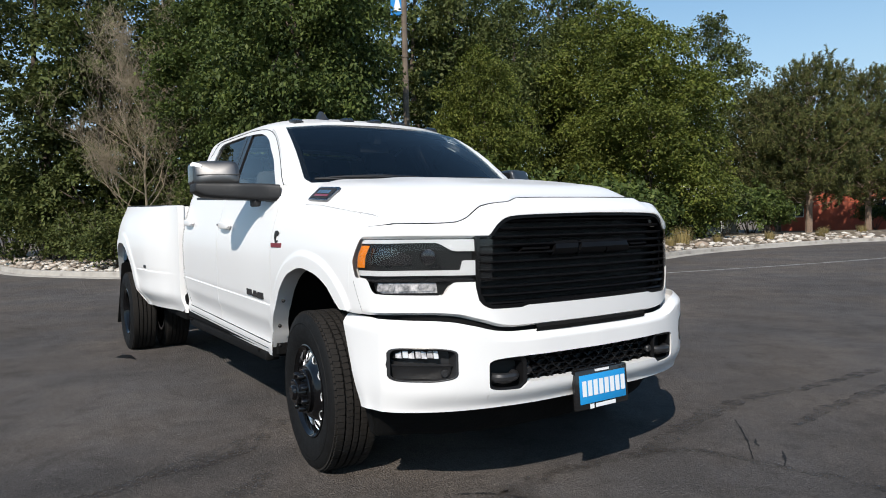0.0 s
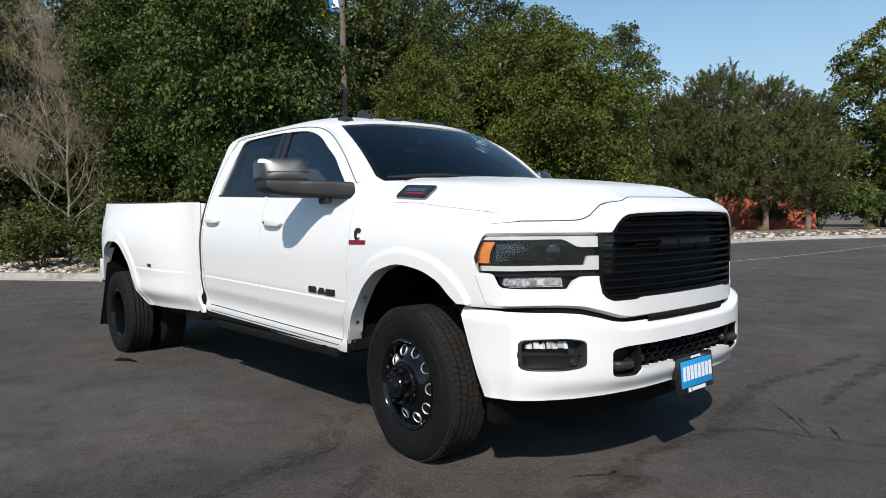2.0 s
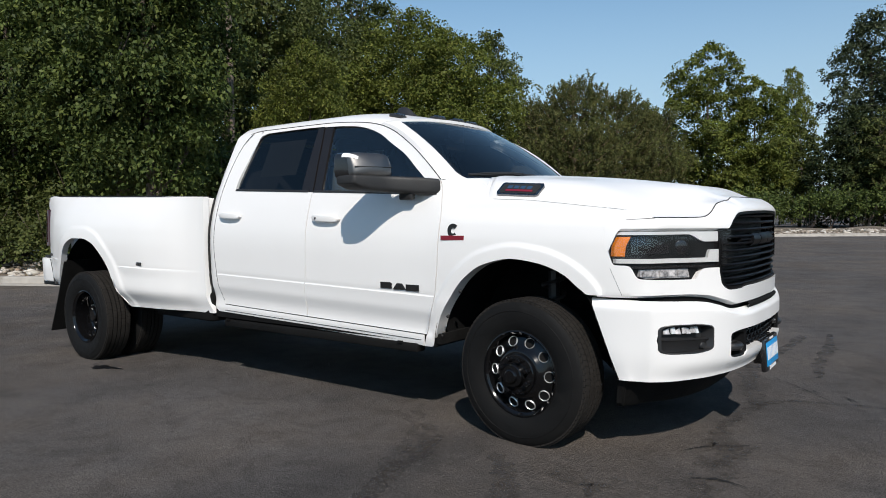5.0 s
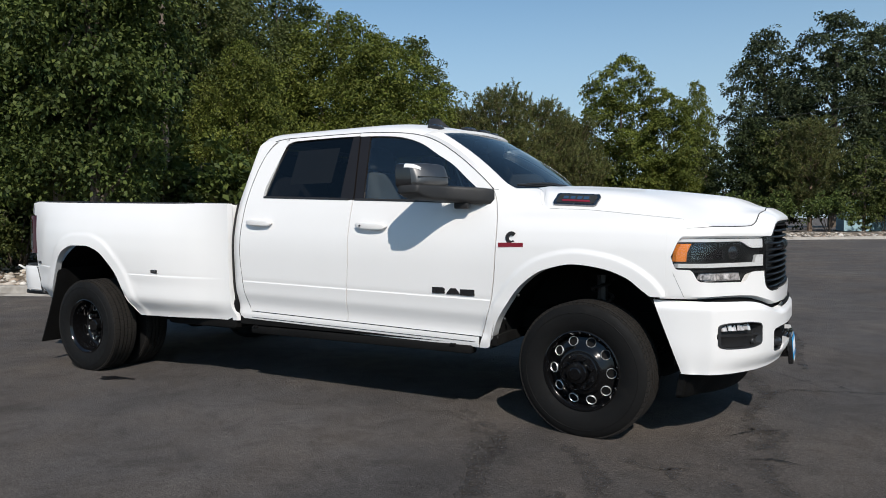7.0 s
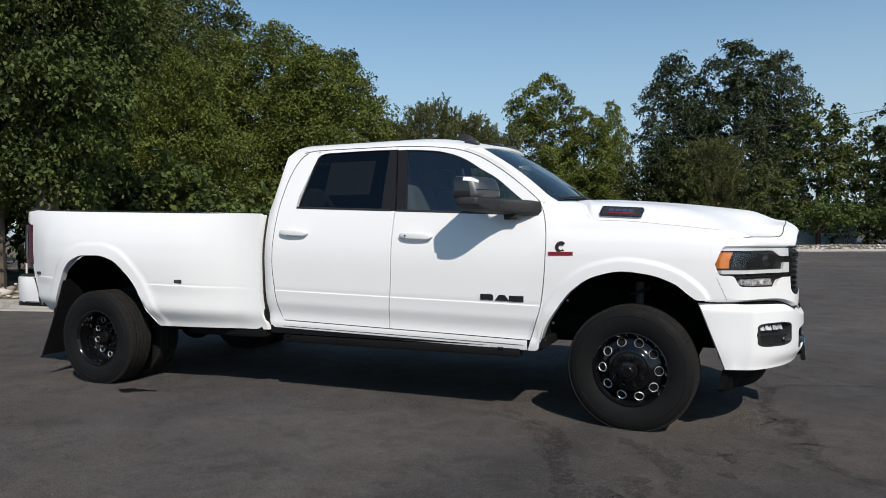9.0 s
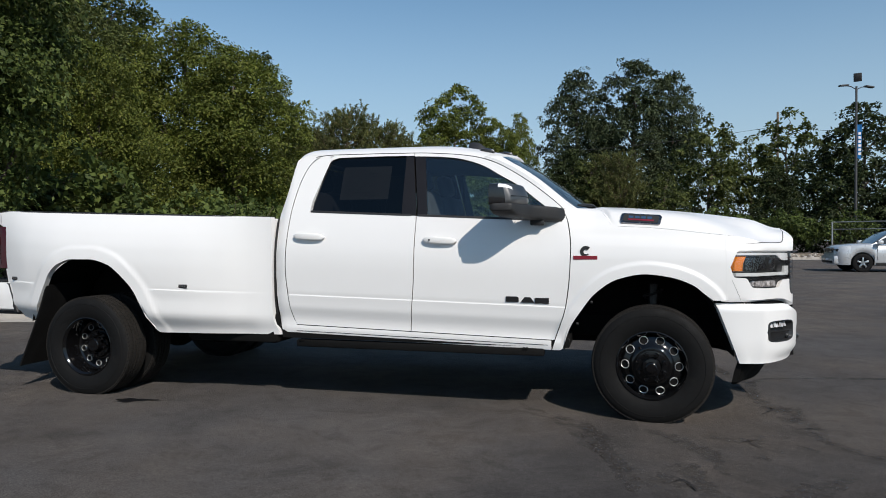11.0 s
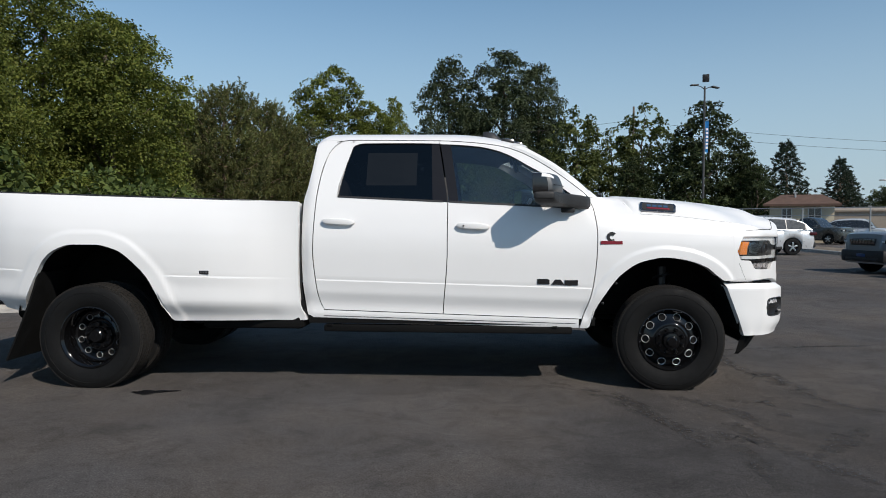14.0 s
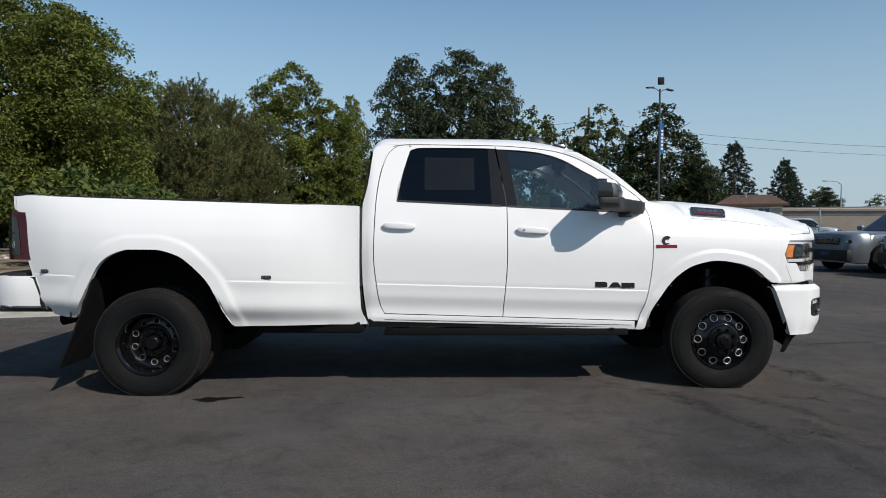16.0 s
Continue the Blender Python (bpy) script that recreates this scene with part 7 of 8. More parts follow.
tagged(new("dry_grass", raw_mesh("dry_grass", v, np.arange(len(v)).reshape(-1, 3), GRASS_DRY)), "tufts of dry yellow grass on the bed", "grass", kind="stuff")
# ---- background: poles, fences, houses ----
STEEL = material("galvanised_steel", (0.40, 0.41, 0.42), 0.45, metal=0.7, vary=0.15, scale=8)
STEEL_OLD = material("weathered_steel", (0.17, 0.17, 0.165), 0.6, metal=0.4, vary=0.3, scale=8)
POLE_DARK = material("dark_pole_paint", (0.05, 0.05, 0.052), 0.5, vary=0.15)
WOOD_POLE = material("weathered_pole_wood", (0.16, 0.125, 0.095), 0.9, vary=0.3, scale=8, bump=0.5, bump_scale=20)
BANNER = material("banner_blue", (0.02, 0.24, 0.60), 0.8, vary=0.12)
ROOF_BROWN = material("brown_shingle_roof", (0.105, 0.062, 0.045), 0.95, vary=0.25, scale=14, bump=0.6, bump_scale=14)
WALL_CREAM = material("cream_siding", (0.55, 0.47, 0.34), 0.85, vary=0.08, scale=4)
WALL_TAN = material("tan_block_wall", (0.34, 0.28, 0.22), 0.9, vary=0.12, scale=4)
WALL_RED = material("red_brown_wall", (0.42, 0.10, 0.055), 0.85, vary=0.18, scale=4)
WALL_BLUE = material("pale_blue_wall", (0.38, 0.58, 0.66), 0.8, vary=0.08, scale=4)
WALL_WHITE = material("white_wall", (0.66, 0.67, 0.66), 0.8, vary=0.08, scale=4)
PANE_DARK = material("dark_window_pane", (0.02, 0.022, 0.025), 0.08, coat=.5, vary=0.1)
FRAME_WHITE = material("white_window_frame", (0.6, 0.6, 0.58), 0.6, vary=0.05)
WIRE = material("cable_black", (0.03, 0.03, 0.032), 0.7, vary=0.1)

# lamp post with a banner
lamp = thing("lamp_post", "tall car park lamp post with a blue banner", "lamp post", (16.84, 49.75, 0))
lamp.scale = (.82, .82, .82)
bm = bmesh.new()
tube(bm, [(0, 0, 0), (0, 0, 15.2)], [.13, .09], 10)
box(bm, -.3, .3, -.3, .3, 0, .6, .03)
part("pole", bm, POLE_DARK, lamp)
for a in (25, 205):
    bm = bmesh.new()
    d = Vector((math.cos(radians(a)), math.sin(radians(a)), 0))
    tube(bm, [(0, 0, 14.9), d * .5 + Vector((0, 0, 15.15)), d * .95 + Vector((0, 0, 15.2))], .04, 6)
    part("arm", bm, POLE_DARK, lamp)
    bm = bmesh.new()
    box(bm, -.42, .42, -.2, .2, -.07, .07, .04, m=Matrix.Translation(d * 1.3 + Vector((0, 0, 15.22))) @ pose(0, 0, 0, 0, 6, a))
    part("lamp_head", bm, POLE_DARK, lamp)
bm = bmesh.new()
box(bm, -.32, .32, -.06, .06, -.38, .38, .04, m=pose(.1, 0, 16.0, 20, 0, -20))
part("flood_light", bm, POLE_DARK, lamp)
bm = bmesh.new()
rows = []
for i in range(10):
    u = i / 9
    w = .36 * (1 - .15 * u)
    rows.append([(.10 + k * w, .05 * math.sin(k * 3 + u * 4), lerp(11.8, 8.8, u) + (0 if u < .95 else -.1 * k)) for k in (0, .25, .5, .75, 1)])
sheet(bm, rows)
bmesh.ops.solidify(bm, geom=bm.faces[:], thickness=.02)
banner = part("banner", bm, BANNER, lamp, "blue cloth banner with white bars")
bm = bmesh.new()
for k in range(6):
    z = 11.0 - k * .36
    box(bm, .16, .38, -.012, .012, z - .11, z + .11, m=pose(0, -.06, 0))
part("banner_print", bm, WHITE_PRINT, banner)
# near post with a banner among the trees
post = thing("banner_post", "weathered brown metal post with a blue banner", "post", (-16.2, 9.15, 0))
post.scale = (1.28, 1.28, 1.28)
bm = bmesh.new()
tube(bm, [(0, 0, 0), (0, 0, 8.2)], [.085, .07], 10)
for z in (2.6, 3.6, 4.6, 5.2):
    tube(bm, [(0, 0, z), (0, 0, z + .05)], .09, 10)
part("pole", bm, WOOD_POLE, post)
bm = bmesh.new()
box(bm, -.34, .02, -.03, .03, 6.27, 7.75, .01, m=pose(0, 0, 0, 0, 0, 62))
banner = part("banner", bm, BANNER, post, "blue banner with a white block")
bm = bmesh.new()
prism(bm, [(-.27, 6.37), (-.07, 6.37), (-.17, 6.85)], .008, pose(0, 0, 0, 0, 0, 62) @ Matrix(((1, 0, 0, 0), (0, 0, -1, -.032), (0, 1, 0, 0), (0, 0, 0, 1))))
part("banner_print", bm, WHITE_PRINT, banner)

# utility pole and cables
pole = thing("utility_pole", "wooden utility pole behind the far trees", "utility pole", (17.4, 77, 0))
bm = bmesh.new()
tube(bm, [(0, 0, 0), (0, 0, 15.6)], [.17, .12], 8)
part("pole", bm, WOOD_POLE, pole)
bm = bmesh.new()
box(bm, -1.1, 1.1, -.06, .06, 13.72, 13.87)
part("crossarm", bm, WOOD_POLE, pole)
bm = bmesh.new()
tube(bm, [(-.35, -.15, 12.0), (-.35, -.15, 12.9)], .2, 10)
part("transformer", bm, STEEL, pole)
for k, (a, b, sag) in enumerate((((17.4, 77, 13.9), (95, 66, 11.2), 2.3), ((17.4, 77, 12.9), (95, 66, 10.7), 2.5), ((70, 60, 10.5), (110, 90, 15), .6), ((-22, 78, 12.0), (17.4, 77, 14.0), .8), ((-24, 50, 8.2), (-2, 74, 10.5), .5))):
    bm = bmesh.new()
    a, b = Vector(a), Vector(b)
    tube(bm, [a.lerp(b, t) - Vector((0, 0, sag * 4 * t * (1 - t))) for t in spread(16)], .022, 4)
    tagged(part("cable", bm, WIRE), "thin black overhead cable", "cable", group="overhead cables")
# small street light
sl = thing("street_lamp", "thin grey street lamp with a curved arm", "street lamp", (34.6, 53.6, 0))
bm = bmesh.new()
tube(bm, [(0, 0, 0), (0, 0, 4.9)], [.07, .05], 8)
part("pole", bm, STEEL, sl)
bm = bmesh.new()
tube(bm, [(0, 0, 4.9), (-.3, .1, 5.15), (-1.0, .3, 5.25)], .035, 6)
part("arm", bm, STEEL, sl)
bm = bmesh.new()
box(bm, -.28, .28, -.1, .1, -.05, .05, .03, m=pose(-1.2, .36, 5.24, 0, 0, -17))
part("lamp_head", bm, STEEL, sl)


def mesh_fence(name, pts, height, label, barbed=False, step=3.0):
    """Posts, rails and wire mesh along points."""
    f = thing(name, label, "fence")
    for (x0, y0), (x1, y1) in zip(pts, pts[1:]):
        a, b = Vector((x0, y0, 0)), Vector((x1, y1, 0))
        n = max(int((b - a).length / step), 1)
        d = (b - a).normalized()
        for i in range(n):
            p = a.lerp(b, i / n)
            bm = bmesh.new()
            tube(bm, [p, p + Vector((0, 0, height))], .04, 8)
            if barbed:
                tube(bm, [p + Vector((0, 0, height)), p + Vector((d.y * .28, -d.x * .28, height + .32)) - d * .1], .018, 6)
            part("post", bm, STEEL_OLD if barbed else STEEL, f)
        bm = bmesh.new()
        tube(bm, [a + Vector((0, 0, height - .02)), b + Vector((0, 0, height - .02))], .018 if barbed else .026, 6)
        part("top_rail", bm, STEEL_OLD if barbed else STEEL, f)
        if not barbed:
            bm = bmesh.new()
            tube(bm, [a + Vector((0, 0, height - .42)), b + Vector((0, 0, height - .42))], .02, 6)
            part("mid_rail", bm, STEEL_OLD if barbed else STEEL, f)
        bm = bmesh.new()
        ln = (b - a).length
        k = 0
        while k * .22 < ln + height:
            for sgn in (1, -1):
                s0 = k * .22 - (height if sgn > 0 else 0)
                p0, p1 = (s0, .05), (s0 + height, height - .03)
                if sgn < 0:
                    p0, p1 = (s0, height - .03), (s0 + height, .05)
                (u0, z0), (u1, z1) = p0, p1
                if u1 < 0 or u0 > ln:
                    continue
                if u0 < 0:
                    z0, u0 = lerp(z0, z1, -u0 / (u1 - u0)), 0
                if u1 > ln:
                    z1, u1 = lerp(z0, z1, (ln - u0) / (u1 - u0)), ln
                q0, q1 = a + d * u0 + Vector((0, 0, z0)), a + d * u1 + Vector((0, 0, z1))
                w = Vector((0, 0, .0022 if barbed else .0014))
                bm.faces.new([bm.verts.new(q) for q in (q0 - w, q1 - w, q1 + w, q0 + w)])
            k += 1
        part("wire_mesh", bm, STEEL_OLD if barbed else STEEL, f)["kind"] = "stuff"
    return f


mesh_fence("pipe_fence", [(11.5, 36.2), (19.0, 30.2), (27.5, 24.5), (38, 18)], 2.25, "grey pipe and wire mesh fence along the lot", step=3.1)
mesh_fence("chain_fence", [(-19.6, 5.0), (-20.2, 9.5), (-21.46, 15.6), (-22.4, 20.0), (-24.0, 28.0)], 2.85, "grey chain link fence with angled tops behind the trees", True, 2.6)
# short white pipe marker and a fallen pipe on the rocks
t = thing("marker_pipe", "thin white marker pipe standing in the rocks", "pipe", (-11.3, 3.3, 0))
bm = bmesh.new()
tube(bm, [(0, 0, .1), (0, 0, .98)], .016, 8)
part("pipe", bm, FRAME_WHITE, t)
bm = bmesh.new()
tube(bm, [(0, 0, .98), (0, 0, 1.12)], .03, 8)
part("cap", bm, FRAME_WHITE, t)
bm = bmesh.new()
tube(bm, [(-12.5, 2.75, .48), (-12.0, 2.75, .33), (-11.45, 2.9, .22)], .022, 8)
tagged(part("fallen_pipe", bm, FRAME_WHITE), "short white pipe lying across the rocks", "pipe")


def house(name, label, at, turn, w, d, eave, ridge, wall, roof, windows=(), over=.45, hip=True):
    h = thing(name, label, "house", at, turn)
    bm = bmesh.new()
    box(bm, -w / 2, w / 2, -d / 2, d / 2, 0, eave)
    part("wall", bm, wall, h)
    bm = bmesh.new()
    inset = d * .3 if hip else 0
    a = [(-w / 2 - over, -d / 2 - over, eave - .06), (w / 2 + over, -d / 2 - over, eave - .06), (w / 2 + over, d / 2 + over, eave - .06), (-w / 2 - over, d / 2 + over, eave - .06)]
    b = [(p[0], p[1], eave + .10) for p in a]
    r = [(-w / 2 + inset - (0 if hip else over), 0, ridge), (w / 2 - inset + (0 if hip else over), 0, ridge)]
    lo, hi, rv = [bm.verts.new(p) for p in a], [bm.verts.new(p) for p in b], [bm.verts.new(p) for p in r]
    bm.faces.new(lo[::-1])
    for i in range(4):
        k = (i + 1) % 4
        bm.faces.new([lo[i], lo[k], hi[k], hi[i]])
    bm.faces.new([hi[0], hi[1], rv[1], rv[0]]), bm.faces.new([hi[2], hi[3], rv[0], rv[1]])
    bm.faces.new([hi[1], hi[2], rv[1]]), bm.faces.new([hi[3], hi[0], rv[0]])
    roof_ob = part("roof", bm, roof, h)
    bm = bmesh.new()
    tube(bm, [(-w * .1, -.5, ridge - .5), (-w * .1, -.5, ridge + .15)], .07, 8)
    tube(bm, [(-w * .1 - .15, -.5, ridge + .12), (-w * .1 + .15, -.5, ridge + .12)], .05, 6)
    part("roof_vent", bm, STEEL, roof_ob)
    for x, z, ww, hh in windows:
        bm = bmesh.new()
        box(bm, x - ww / 2, x + ww / 2, -d / 2 - .03, -d / 2 + .02, z - hh / 2, z + hh / 2)
        win = part("window", bm, PANE_DARK, h)
        bm = bmesh.new()
        for x0, x1, z0, z1 in ((x - ww / 2 - .06, x + ww / 2 + .06, z - hh / 2 - .06, z - hh / 2), (x - ww / 2 - .06, x + ww / 2 + .06, z + hh / 2, z + hh / 2 + .06), (x - ww / 2 - .06, x - ww / 2, z - hh / 2, z + hh / 2), (x + ww / 2, x + ww / 2 + .06, z - hh / 2, z + hh / 2), (x - .025, x + .025, z - hh / 2, z + hh / 2)):
            box(bm, x0, x1, -d / 2 - .06, -d / 2 - .01, z0, z1)
        part("window_frame", bm, FRAME_WHITE, win)
    return h


house("house", "low cream house with a brown hipped roof", (23.96, 48.3, 0), -25, 4.4, 2.6, 2.85, 3.72, WALL_CREAM, ROOF_BROWN, ((-1.0, 2.25, .6, .7), (.9, 2.25, .8, .7)))
house("workshop", "long low tan building behind the parked cars", (36, 56, 0), -25, 22, 7, 2.6, 2.95, WALL_TAN, WALL_TAN, (), .2)
house("red_shed", "red brown shed seen behind the pine trees", (-22.5, 50.0, 0), 28, 10, 5, 3.0, 3.6, WALL_RED, ROOF_BROWN, ((-3, 1.6, 1.0, 1.0), (2, 1.6, 1.0, 1.0)), .25)
house("blue_house", "pale blue house behind the far trees", (7.0, 67.5, 0), 5, 9.0, 6, 2.9, 3.8, WALL_BLUE, ROOF_BROWN, ((-1.4, 1.5, 1.4, 1.3), (2.4, 1.5, 1.0, 1.0)), .3)
house("white_shed", "white shed seen through the trees", (-22, 29.5, 0), 40, 7, 3, 2.5, 3.0, WALL_WHITE, WALL_WHITE, ((-1.5, 1.4, 1.0, .9), (1.6, 1.4, 1.0, .9)), .1)
house("white_garage", "white garage seen through the trees", (-27.6, 26.8, 0), 45, 2.7, 2, 3.3, 3.8, WALL_WHITE, WALL_WHITE, ((.2, 1.4, .5, .5),), .1)

# raised strip with its kerb by the parked cars
bm = bmesh.new()
strip_line = smooth_line([(17.5, 46), (15.4, 36), (14.7, 29), (14.1, 23.5), (13.2, 17.5), (12.5, 14), (12.2, 8)])
rows = offset_rows(strip_line, ((-.02, 0), (0, .12), (.03, .15), (.18, .15), (.19, .13)))
sheet(bm, rows)
tagged(part("far_kerb", bm, CONCRETE), "pale concrete kerb along the far side of the lot", "kerb", kind="structure")
bm = bmesh.new()
sheet(bm, offset_rows(strip_line, ((.18, .12), (1.2, .14), (2.4, .13), (2.6, .02))))
tagged(part("verge", bm, SOIL), "bare dirt verge behind the far kerb", "verge", kind="structure")

# ---- parked cars ----
CAR_SILVER = material("silver_car_paint", (0.55, 0.565, 0.58), 0.3, metal=.25, coat=1.0, vary=.02)
# plate blue with the shade on the cars' noses put into its colour
SHADED_PLATE = material("shaded_plate_blue", (0.012, 0.045, 0.14), 0.4, vary=.05)
CAR_BLUEGREY = material("blue_grey_car_paint", (0.20, 0.215, 0.235), 0.34, metal=.5, coat=.4, vary=.02)
CAR_BLACK = material("black_car_paint", (0.012, 0.012, 0.013), 0.25, coat=1.0, vary=.02)
CAR_DARK = material("dark_olive_car_paint", (0.05, 0.052, 0.045), 0.3, metal=.3, coat=1.0, vary=.02)
CAR_RIM = material("alloy_rim", (0.5, 0.51, 0.52), 0.3, metal=.9, vary=.05)


def parked_car(name, label, category, at, turn, paint, length=4.9, width=1.95, height=1.72, hood=.30, tail=.06, belt_z=1.05, hood_z=1.08, box_front=False, bed=False, slats=False, ws=.62):
    """A parked car: its nose to +x, body lofted along its length, glass, lamps, wheels."""
    car = thing(name, label, category, at, turn)
    hl, hw = length / 2, width / 2
    xf = hl - length * hood
    top = pchip([(-hl, .72), (-hl + .05, belt_z * .98), (-hl + .3, belt_z + .02), (xf - .15, belt_z), (xf + .1, hood_z), (hl - .35, hood_z - .07 if not box_front else hood_z - .02), (hl - .06, hood_z - .22 if not box_front else hood_z - .08), (hl, .62)])
    wid = pchip([(-hl, hw * .78), (-hl + .2, hw * .95), (-hl * .4, hw), (hl * .5, hw), (hl - .4, hw * .95), (hl - .1, hw * .80), (hl, hw * .62)])
    axles = (hl - .93, -hl + 1.0)
    ground = .27

    def low(x):
        z = ground
        for ax in axles:
            d = abs(x - ax)
            if d < .40:
                z = max(z, .36 + math.sqrt(.40 ** 2 - d * d))
        return z
    bm = bmesh.new()
    xs = sorted(set([lerp(-hl, hl, t) for t in spread(70)] + [ax + k for ax in axles for k in (-.401, -.399, -.39, .39, .399, .401)]))
    rows = []
    for x in xs:
        w, t, b = wid(x), top(x), min(low(x), top(x) - .12)
        half = [(w * .93, b), (w * .985, lerp(b, t, .25)), (w, lerp(b, t, .55)), (w * .975, lerp(b, t, .85)), (w * .90, t - .015), (w * .78, t + .01), (w * .4, t + .03), (0, t + .035)]
        rows.append([(x, -y, z) for y, z in half] + [(x, y, z) for y, z in half[-2::-1]])
    vs = sheet(bm, rows)
    bm.faces.new(vs[0]), bm.faces.new(vs[-1][::-1])
    bmesh.ops.recalc_face_normals(bm, faces=bm.faces)
    part("body", bm, paint, car, sharp=38)
    # glasshouse: a lofted cabin with panes laid on its sides
    xr = -hl + tail + .10 if not bed else -.35
    back = .75 if not bed else .16
    x_top = xf - ws
    roof_z = pchip([(xr, belt_z + .02), (xr + back * .45, lerp(belt_z, height, .62)), (xr + back, height - .07), (lerp(xr + back, x_top, .55), height), (x_top - .15, height - .015), (x_top + .12, height - .10), (xf + .12, belt_z - .03)])
    sill_z = lambda x: belt_z + .02 * (xf - x) / length

    def side_point(x, v, s, out=0.0):
        top_z = max(roof_z(x), sill_z(x) + .01)
        k = (top_z - sill_z(x)) / (height - belt_z)
        return (x, s * (hw * lerp(.915, lerp(.915, .70, k), v) + out), lerp(sill_z(x), top_z - .05 * k, v))
    xs2 = [lerp(xr, xf + .12, t) for t in spread(28)]
    bm = bmesh.new()
    rows = []
    for x in xs2:
        left = [side_point(x, v, -1) for v in (0, .5, 1)]
        y = -left[-1][1]
        rows.append(left + [(x, -y * .9, roof_z(x) - .012), (x, 0, roof_z(x) + .02), (x, y * .9, roof_z(x) - .012)] + [side_point(x, v, 1) for v in (1, .5, 0)])
    sheet(bm, rows)
    bmesh.ops.recalc_face_normals(bm, faces=bm.faces)
    part("roof", bm, paint, car, sharp=50)
    for s in (-1, 1):
        ends = (xf - .10, lerp(xf, xr, .36), lerp(xf, xr, .69), xr + .26) if not bed else (xf - .10, lerp(xf, xr, .55), xr + .10)
        for x0, x1 in zip(ends, ends[1:]):
            bm = bmesh.new()
            sheet(bm, [[side_point(x, lerp(.07, .90, v), s, .008) for x in [lerp(x0 - .022, x1 + .022, t) for t in spread(10)]] for v in (0, .35, .7, 1)])
            part("side_window", bm, PANE_DARK, car, "dark tinted side glass")
            bm = bmesh.new()
            sheet(bm, [[side_point(x, lerp(.05, .92, v), s, .005) for x in (x1 - .03, x1 + .03)] for v in (0, .35, .7, 1)])
            part("pillar", bm, BLACK_GLOSS, car)
        bm = bmesh.new()
        tube(bm, [(xf + .05, s * hw * .93, belt_z - .005), (xr, s * hw * .93, belt_z + .01)], .014, 6)
        part("belt_trim", bm, CHROME, car)
        bm = bmesh.new()
        box(bm, -.1, .08, -.1, .1, -.07, .07, .04, m=pose(xf - .12, s * (hw + .09), belt_z + .09))
        part("door_mirror", bm, paint, car)
        for x in (xf - .75, xf - 1.75):
            bm = bmesh.new()
            box(bm, x - .09, x + .09, s * hw - .012, s * hw + .022, belt_z - .20, belt_z - .165, .008)
            part("door_handle", bm, CHROME, car)
        for x in (xf - .08, xf - 1.0, xf - 1.95):
            bm = bmesh.new()
            box(bm, x - .004, x + .004, s * hw * .99 - .004, s * hw * .99 + .012, .45, belt_z - .05)
            part("door_gap", bm, BLACK_MATT, car)
        bm = bmesh.new()
        box(bm, axles[1] + .45, axles[0] - .45, s * (hw - .05) - .02, s * (hw - .03) + .02, ground - .02, ground + .10, .02)
        part("sill", bm, BLACK_MATT, car)
        bm = bmesh.new()
        box(bm, hl - .33, hl - .06, s * hw * .60 - .22, s * hw * .60 + .19, hood_z - .30, hood_z - .19, .03, m=pose(0, 0, 0, 0, 0, 0))
        lampo = part("headlight", bm, LAMP_DARK, car, "dark headlight")
        bm = bmesh.new()
        box(bm, hl - .07, hl - .045, s * hw * .60 - .17, s * hw * .60 + .13, hood_z - .27, hood_z - .225, .01)
        part("light_bar", bm, SILVER, lampo)
        bm = bmesh.new()
        box(bm, -hl - .005, -hl + .30, s * hw * .80 - .20, s * hw * .80 + .175, belt_z - .20, belt_z - .06, .03)
        part("tail_lamp", bm, TAIL_RED, car, "red tail lamp")
    for x0, x1, nm in ((xf + .08, x_top + .06, "windshield"), (xr + .06, xr + back * .72, "back_window")):
        bm = bmesh.new()
        rows = []
        for t in spread(8):
            x = lerp(x0, x1, t)
            y = side_point(x, 1, 1)[1] * .90
            rows.append([(x + (.006 if nm == "windshield" else -.006), y * k, roof_z(x) + .010 + .022 * (1 - k * k)) for k in (-1, -.5, 0, .5, 1)])
        sheet(bm, rows)
        part(nm, bm, PANE_DARK, car, "dark tinted glass")
    # nose
    bm = bmesh.new()
    box(bm, hl - .10, hl + .004, -hw * .44, hw * .44, hood_z - .34, hood_z - .16, .02)
    gr = part("grille", bm, BLACK_MATT, car)
    if slats:
        for k in range(8):
            bm = bmesh.new()
            y = lerp(-hw * .40, hw * .40, k / 7)
            box(bm, hl - .01, hl + .022, y - .045, y + .045, hood_z - .30, hood_z - .175, .012)
            part("grille_bar", bm, BLACK_MATT if paint is CAR_BLACK else CHROME_DARK, gr)
    else:
        for k in range(3):
            bm = bmesh.new()
            box(bm, hl - .01, hl + .018, -hw * .42, hw * .42, hood_z - .31 + k * .055, hood_z - .29 + k * .055, .006)
            part("grille_bar", bm, CHROME, gr)
    bm = bmesh.new()
    box(bm, hl - .22, hl + .03, -hw * .80, hw * .80, .30, .62, .06)
    fb = part("front_bumper", bm, BLACK_MATT if bed or slats else paint, car)
    bm = bmesh.new()
    box(bm, hl + .02, hl + .034, -hw * .62, hw * .62, .335, .43, .02)
    part("intake", bm, BLACK_MATT, fb)
    bm = bmesh.new()
    box(bm, hl + .03, hl + .045, -.15, .15, .44, .52, .004)
    part("plate", bm, SHADED_PLATE if slats else WHITE_PRINT, car)
    bm = bmesh.new()
    box(bm, -hl - .03, -hl + .2, -hw * .85, hw * .85, .32, .58, .06)
    part("rear_bumper", bm, BLACK_MATT if not bed else CHROME, car)
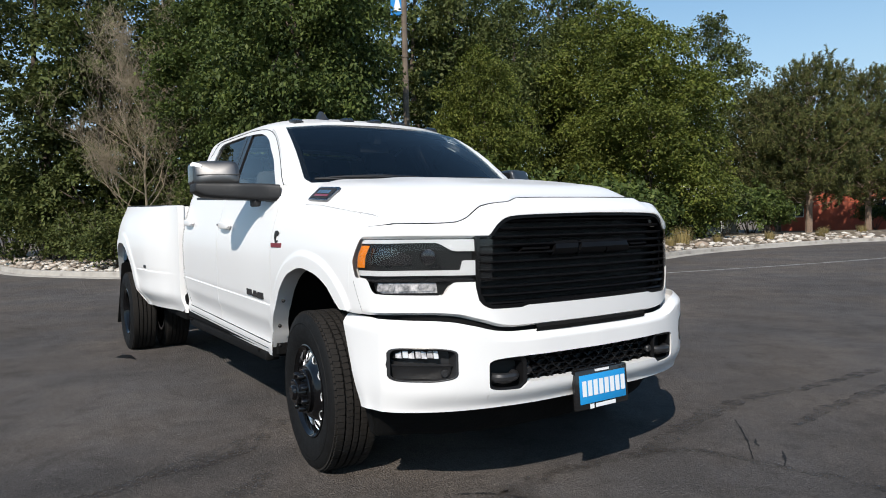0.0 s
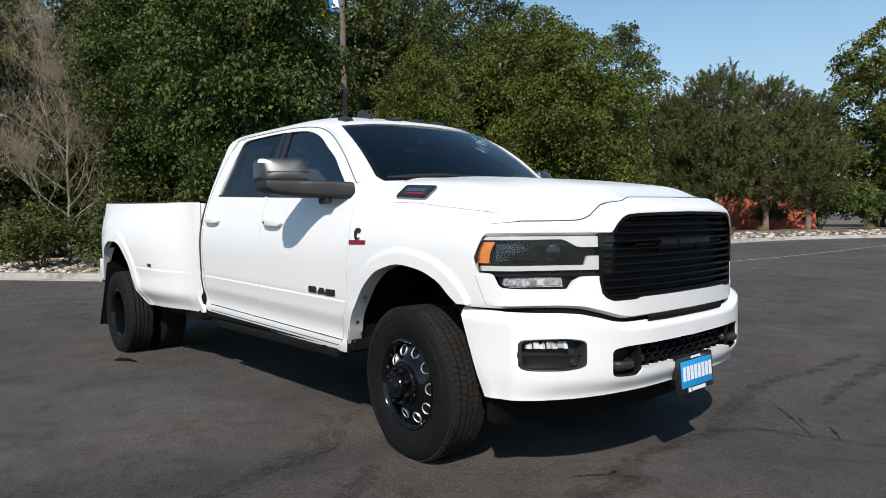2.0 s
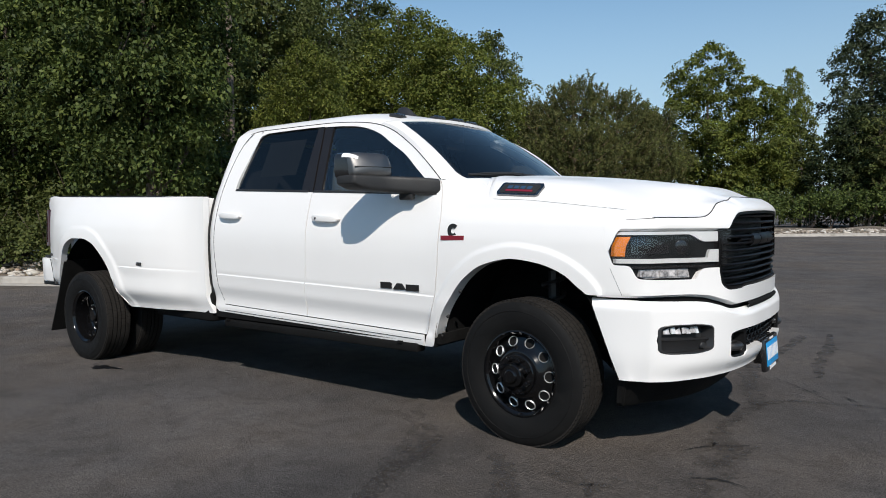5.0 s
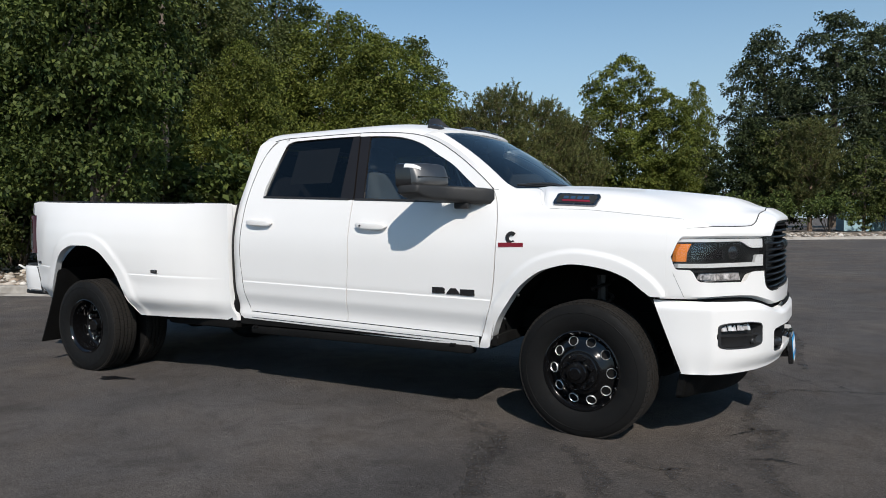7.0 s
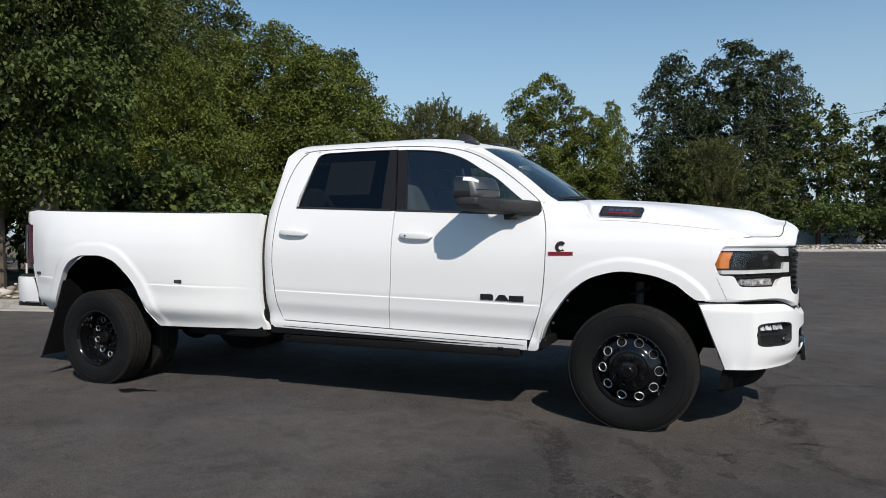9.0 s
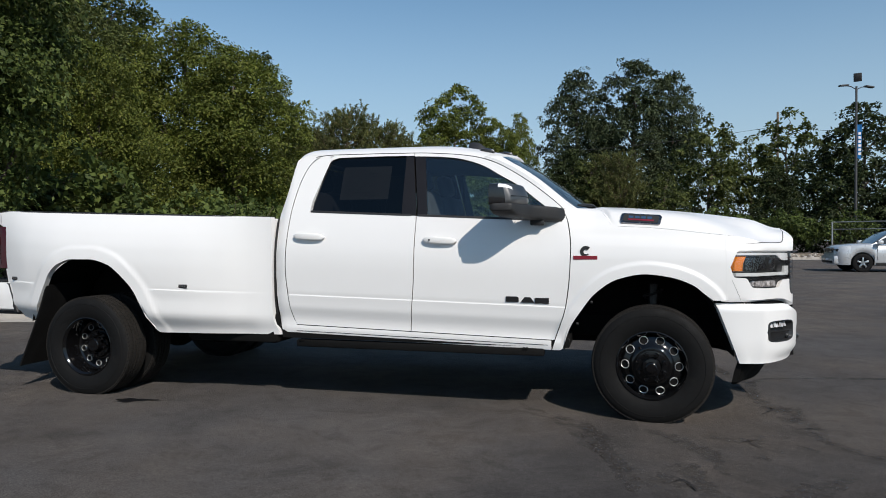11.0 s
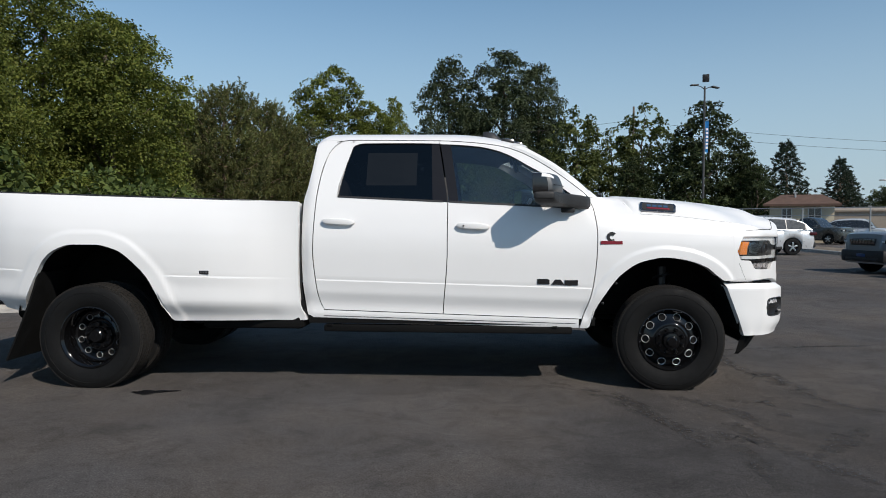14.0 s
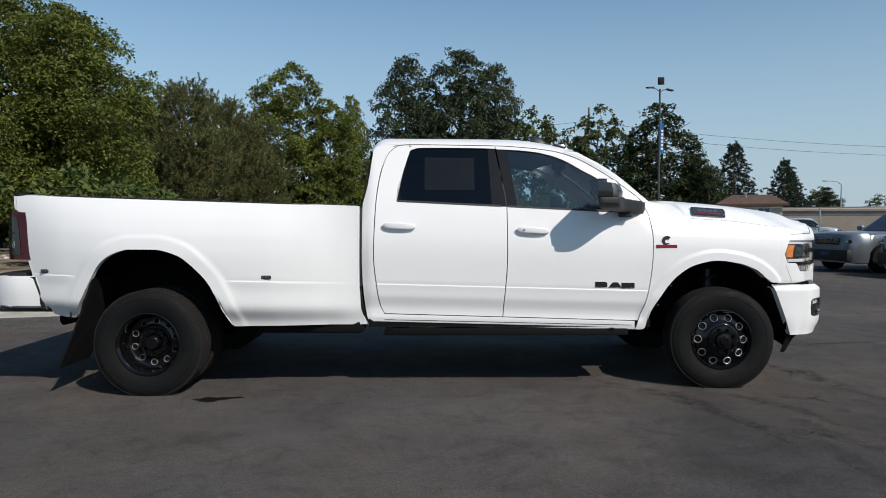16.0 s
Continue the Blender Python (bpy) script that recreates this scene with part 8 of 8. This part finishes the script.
    if bed:
        bm = bmesh.new()
        box(bm, -hl + .10, xr - .05, -hw * .82, hw * .82, belt_z - .05, belt_z + .045)
        part("bed_well", bm, BLACK_MATT, car)
    for ax in axles:
        for s in (-1, 1):
            bm = bmesh.new()
            lathe(bm, [(.215, -.10), (.30, -.115), (.345, -.10), (.36, -.06), (.36, .06), (.345, .10), (.215, .10)], 32)
            for v in bm.verts:
                v.co.z = max(v.co.z, -.352)
            w = new("wheel", finish(bm, "wheel", RUBBER))
            w.parent = car
            w.matrix_basis = pose(ax, s * (hw - .13), .352, 0, 0, 0 if s < 0 else 180)
            bm = bmesh.new()
            lathe(bm, [(.222, -.105), (.215, -.112), (.205, -.10), (.20, -.05), (.19, -.03), (.0, -.03)], 32)
            part("rim", bm, BLACK_GLOSS, w)
            bm = bmesh.new()
            for k in range(5):
                m = Matrix.Rotation(2 * math.pi * k / 5, 4, "Y")
                box(bm, -.032, .032, -.105, -.06, .02, .205, .01, m=m)
            lathe(bm, [(.0, -.108), (.05, -.108), (.06, -.08)], 16)
            part("spokes", bm, CAR_RIM, w, "five spoke alloy")
    bm = bmesh.new()
    box(bm, -hl + .3, hl - .3, -hw * .8, hw * .8, .25, .60)
    part("underbody", bm, DARK, car)
    return car


parked_car("crossover_car", "silver crossover car parked by the far kerb", "car", (10.45, 24.2, 0), 181, CAR_SILVER, 4.95, 1.96, 1.64, .27, ws=.8)
parked_car("silver_suv", "blue grey sport utility car with a slatted grille", "car", (11.15, 12.5, 0), 188, CAR_BLUEGREY, 5.1, 1.98, 1.78, .37, hood_z=1.08, belt_z=1.10, box_front=True, slats=True, ws=.85)
parked_car("black_suv", "black sport utility car with a slatted grille", "car", (11.45, 9.9, 0), 188, CAR_BLACK, 5.1, 1.98, 1.78, .37, hood_z=1.08, belt_z=1.10, box_front=True, slats=True, ws=.85)
parked_car("old_pickup", "dark old pickup parked behind the fence", "pickup truck", (22.0, 43.0, .02), 305, CAR_DARK, 5.6, 2.0, 1.85, .28, hood_z=1.18, belt_z=1.15, box_front=True, bed=True)
parked_car("parked_suv", "silver sport utility car parked behind the fence", "car", (26.0, 43.9, .02), 325, CAR_SILVER, 4.5, 1.95, 1.78, .28, hood_z=1.1, belt_z=1.08)
parked_car("red_lamp_sedan", "black sedan parked behind the fence", "car", (31.6, 41.0, .02), 60, CAR_BLACK, 4.8, 1.9, 1.45, .28, hood_z=.95, belt_z=.95)
parked_car("dark_wagon", "dark grey wagon parked behind the fence", "car", (35.8, 40.0, .02), 70, CAR_DARK, 4.8, 1.9, 1.6, .28)

# a white stake and a loose pipe on the rock bed
ob = thing("stake", "thin white plastic stake in the rock bed", "stake", (-17.6, 3.75, .2))
bm = bmesh.new()
tube(bm, [(0, 0, -.15), (.01, 0, .62)], .022, 8)
part("pipe", bm, WALL_WHITE, ob)
bm = bmesh.new()
tube(bm, [(0, 0, .60), (.01, 0, .70)], .034, 8)
part("cap", bm, WALL_WHITE, ob)
ob = thing("pipe", "white plastic pipe lying on the rock bed", "pipe", (-18.4, 3.55, .30))
bm = bmesh.new()
tube(bm, [(-1.1, .25, .16), (0, 0, .07), (.75, -.25, -.02)], .028, 8)
part("tube", bm, WALL_WHITE, ob)
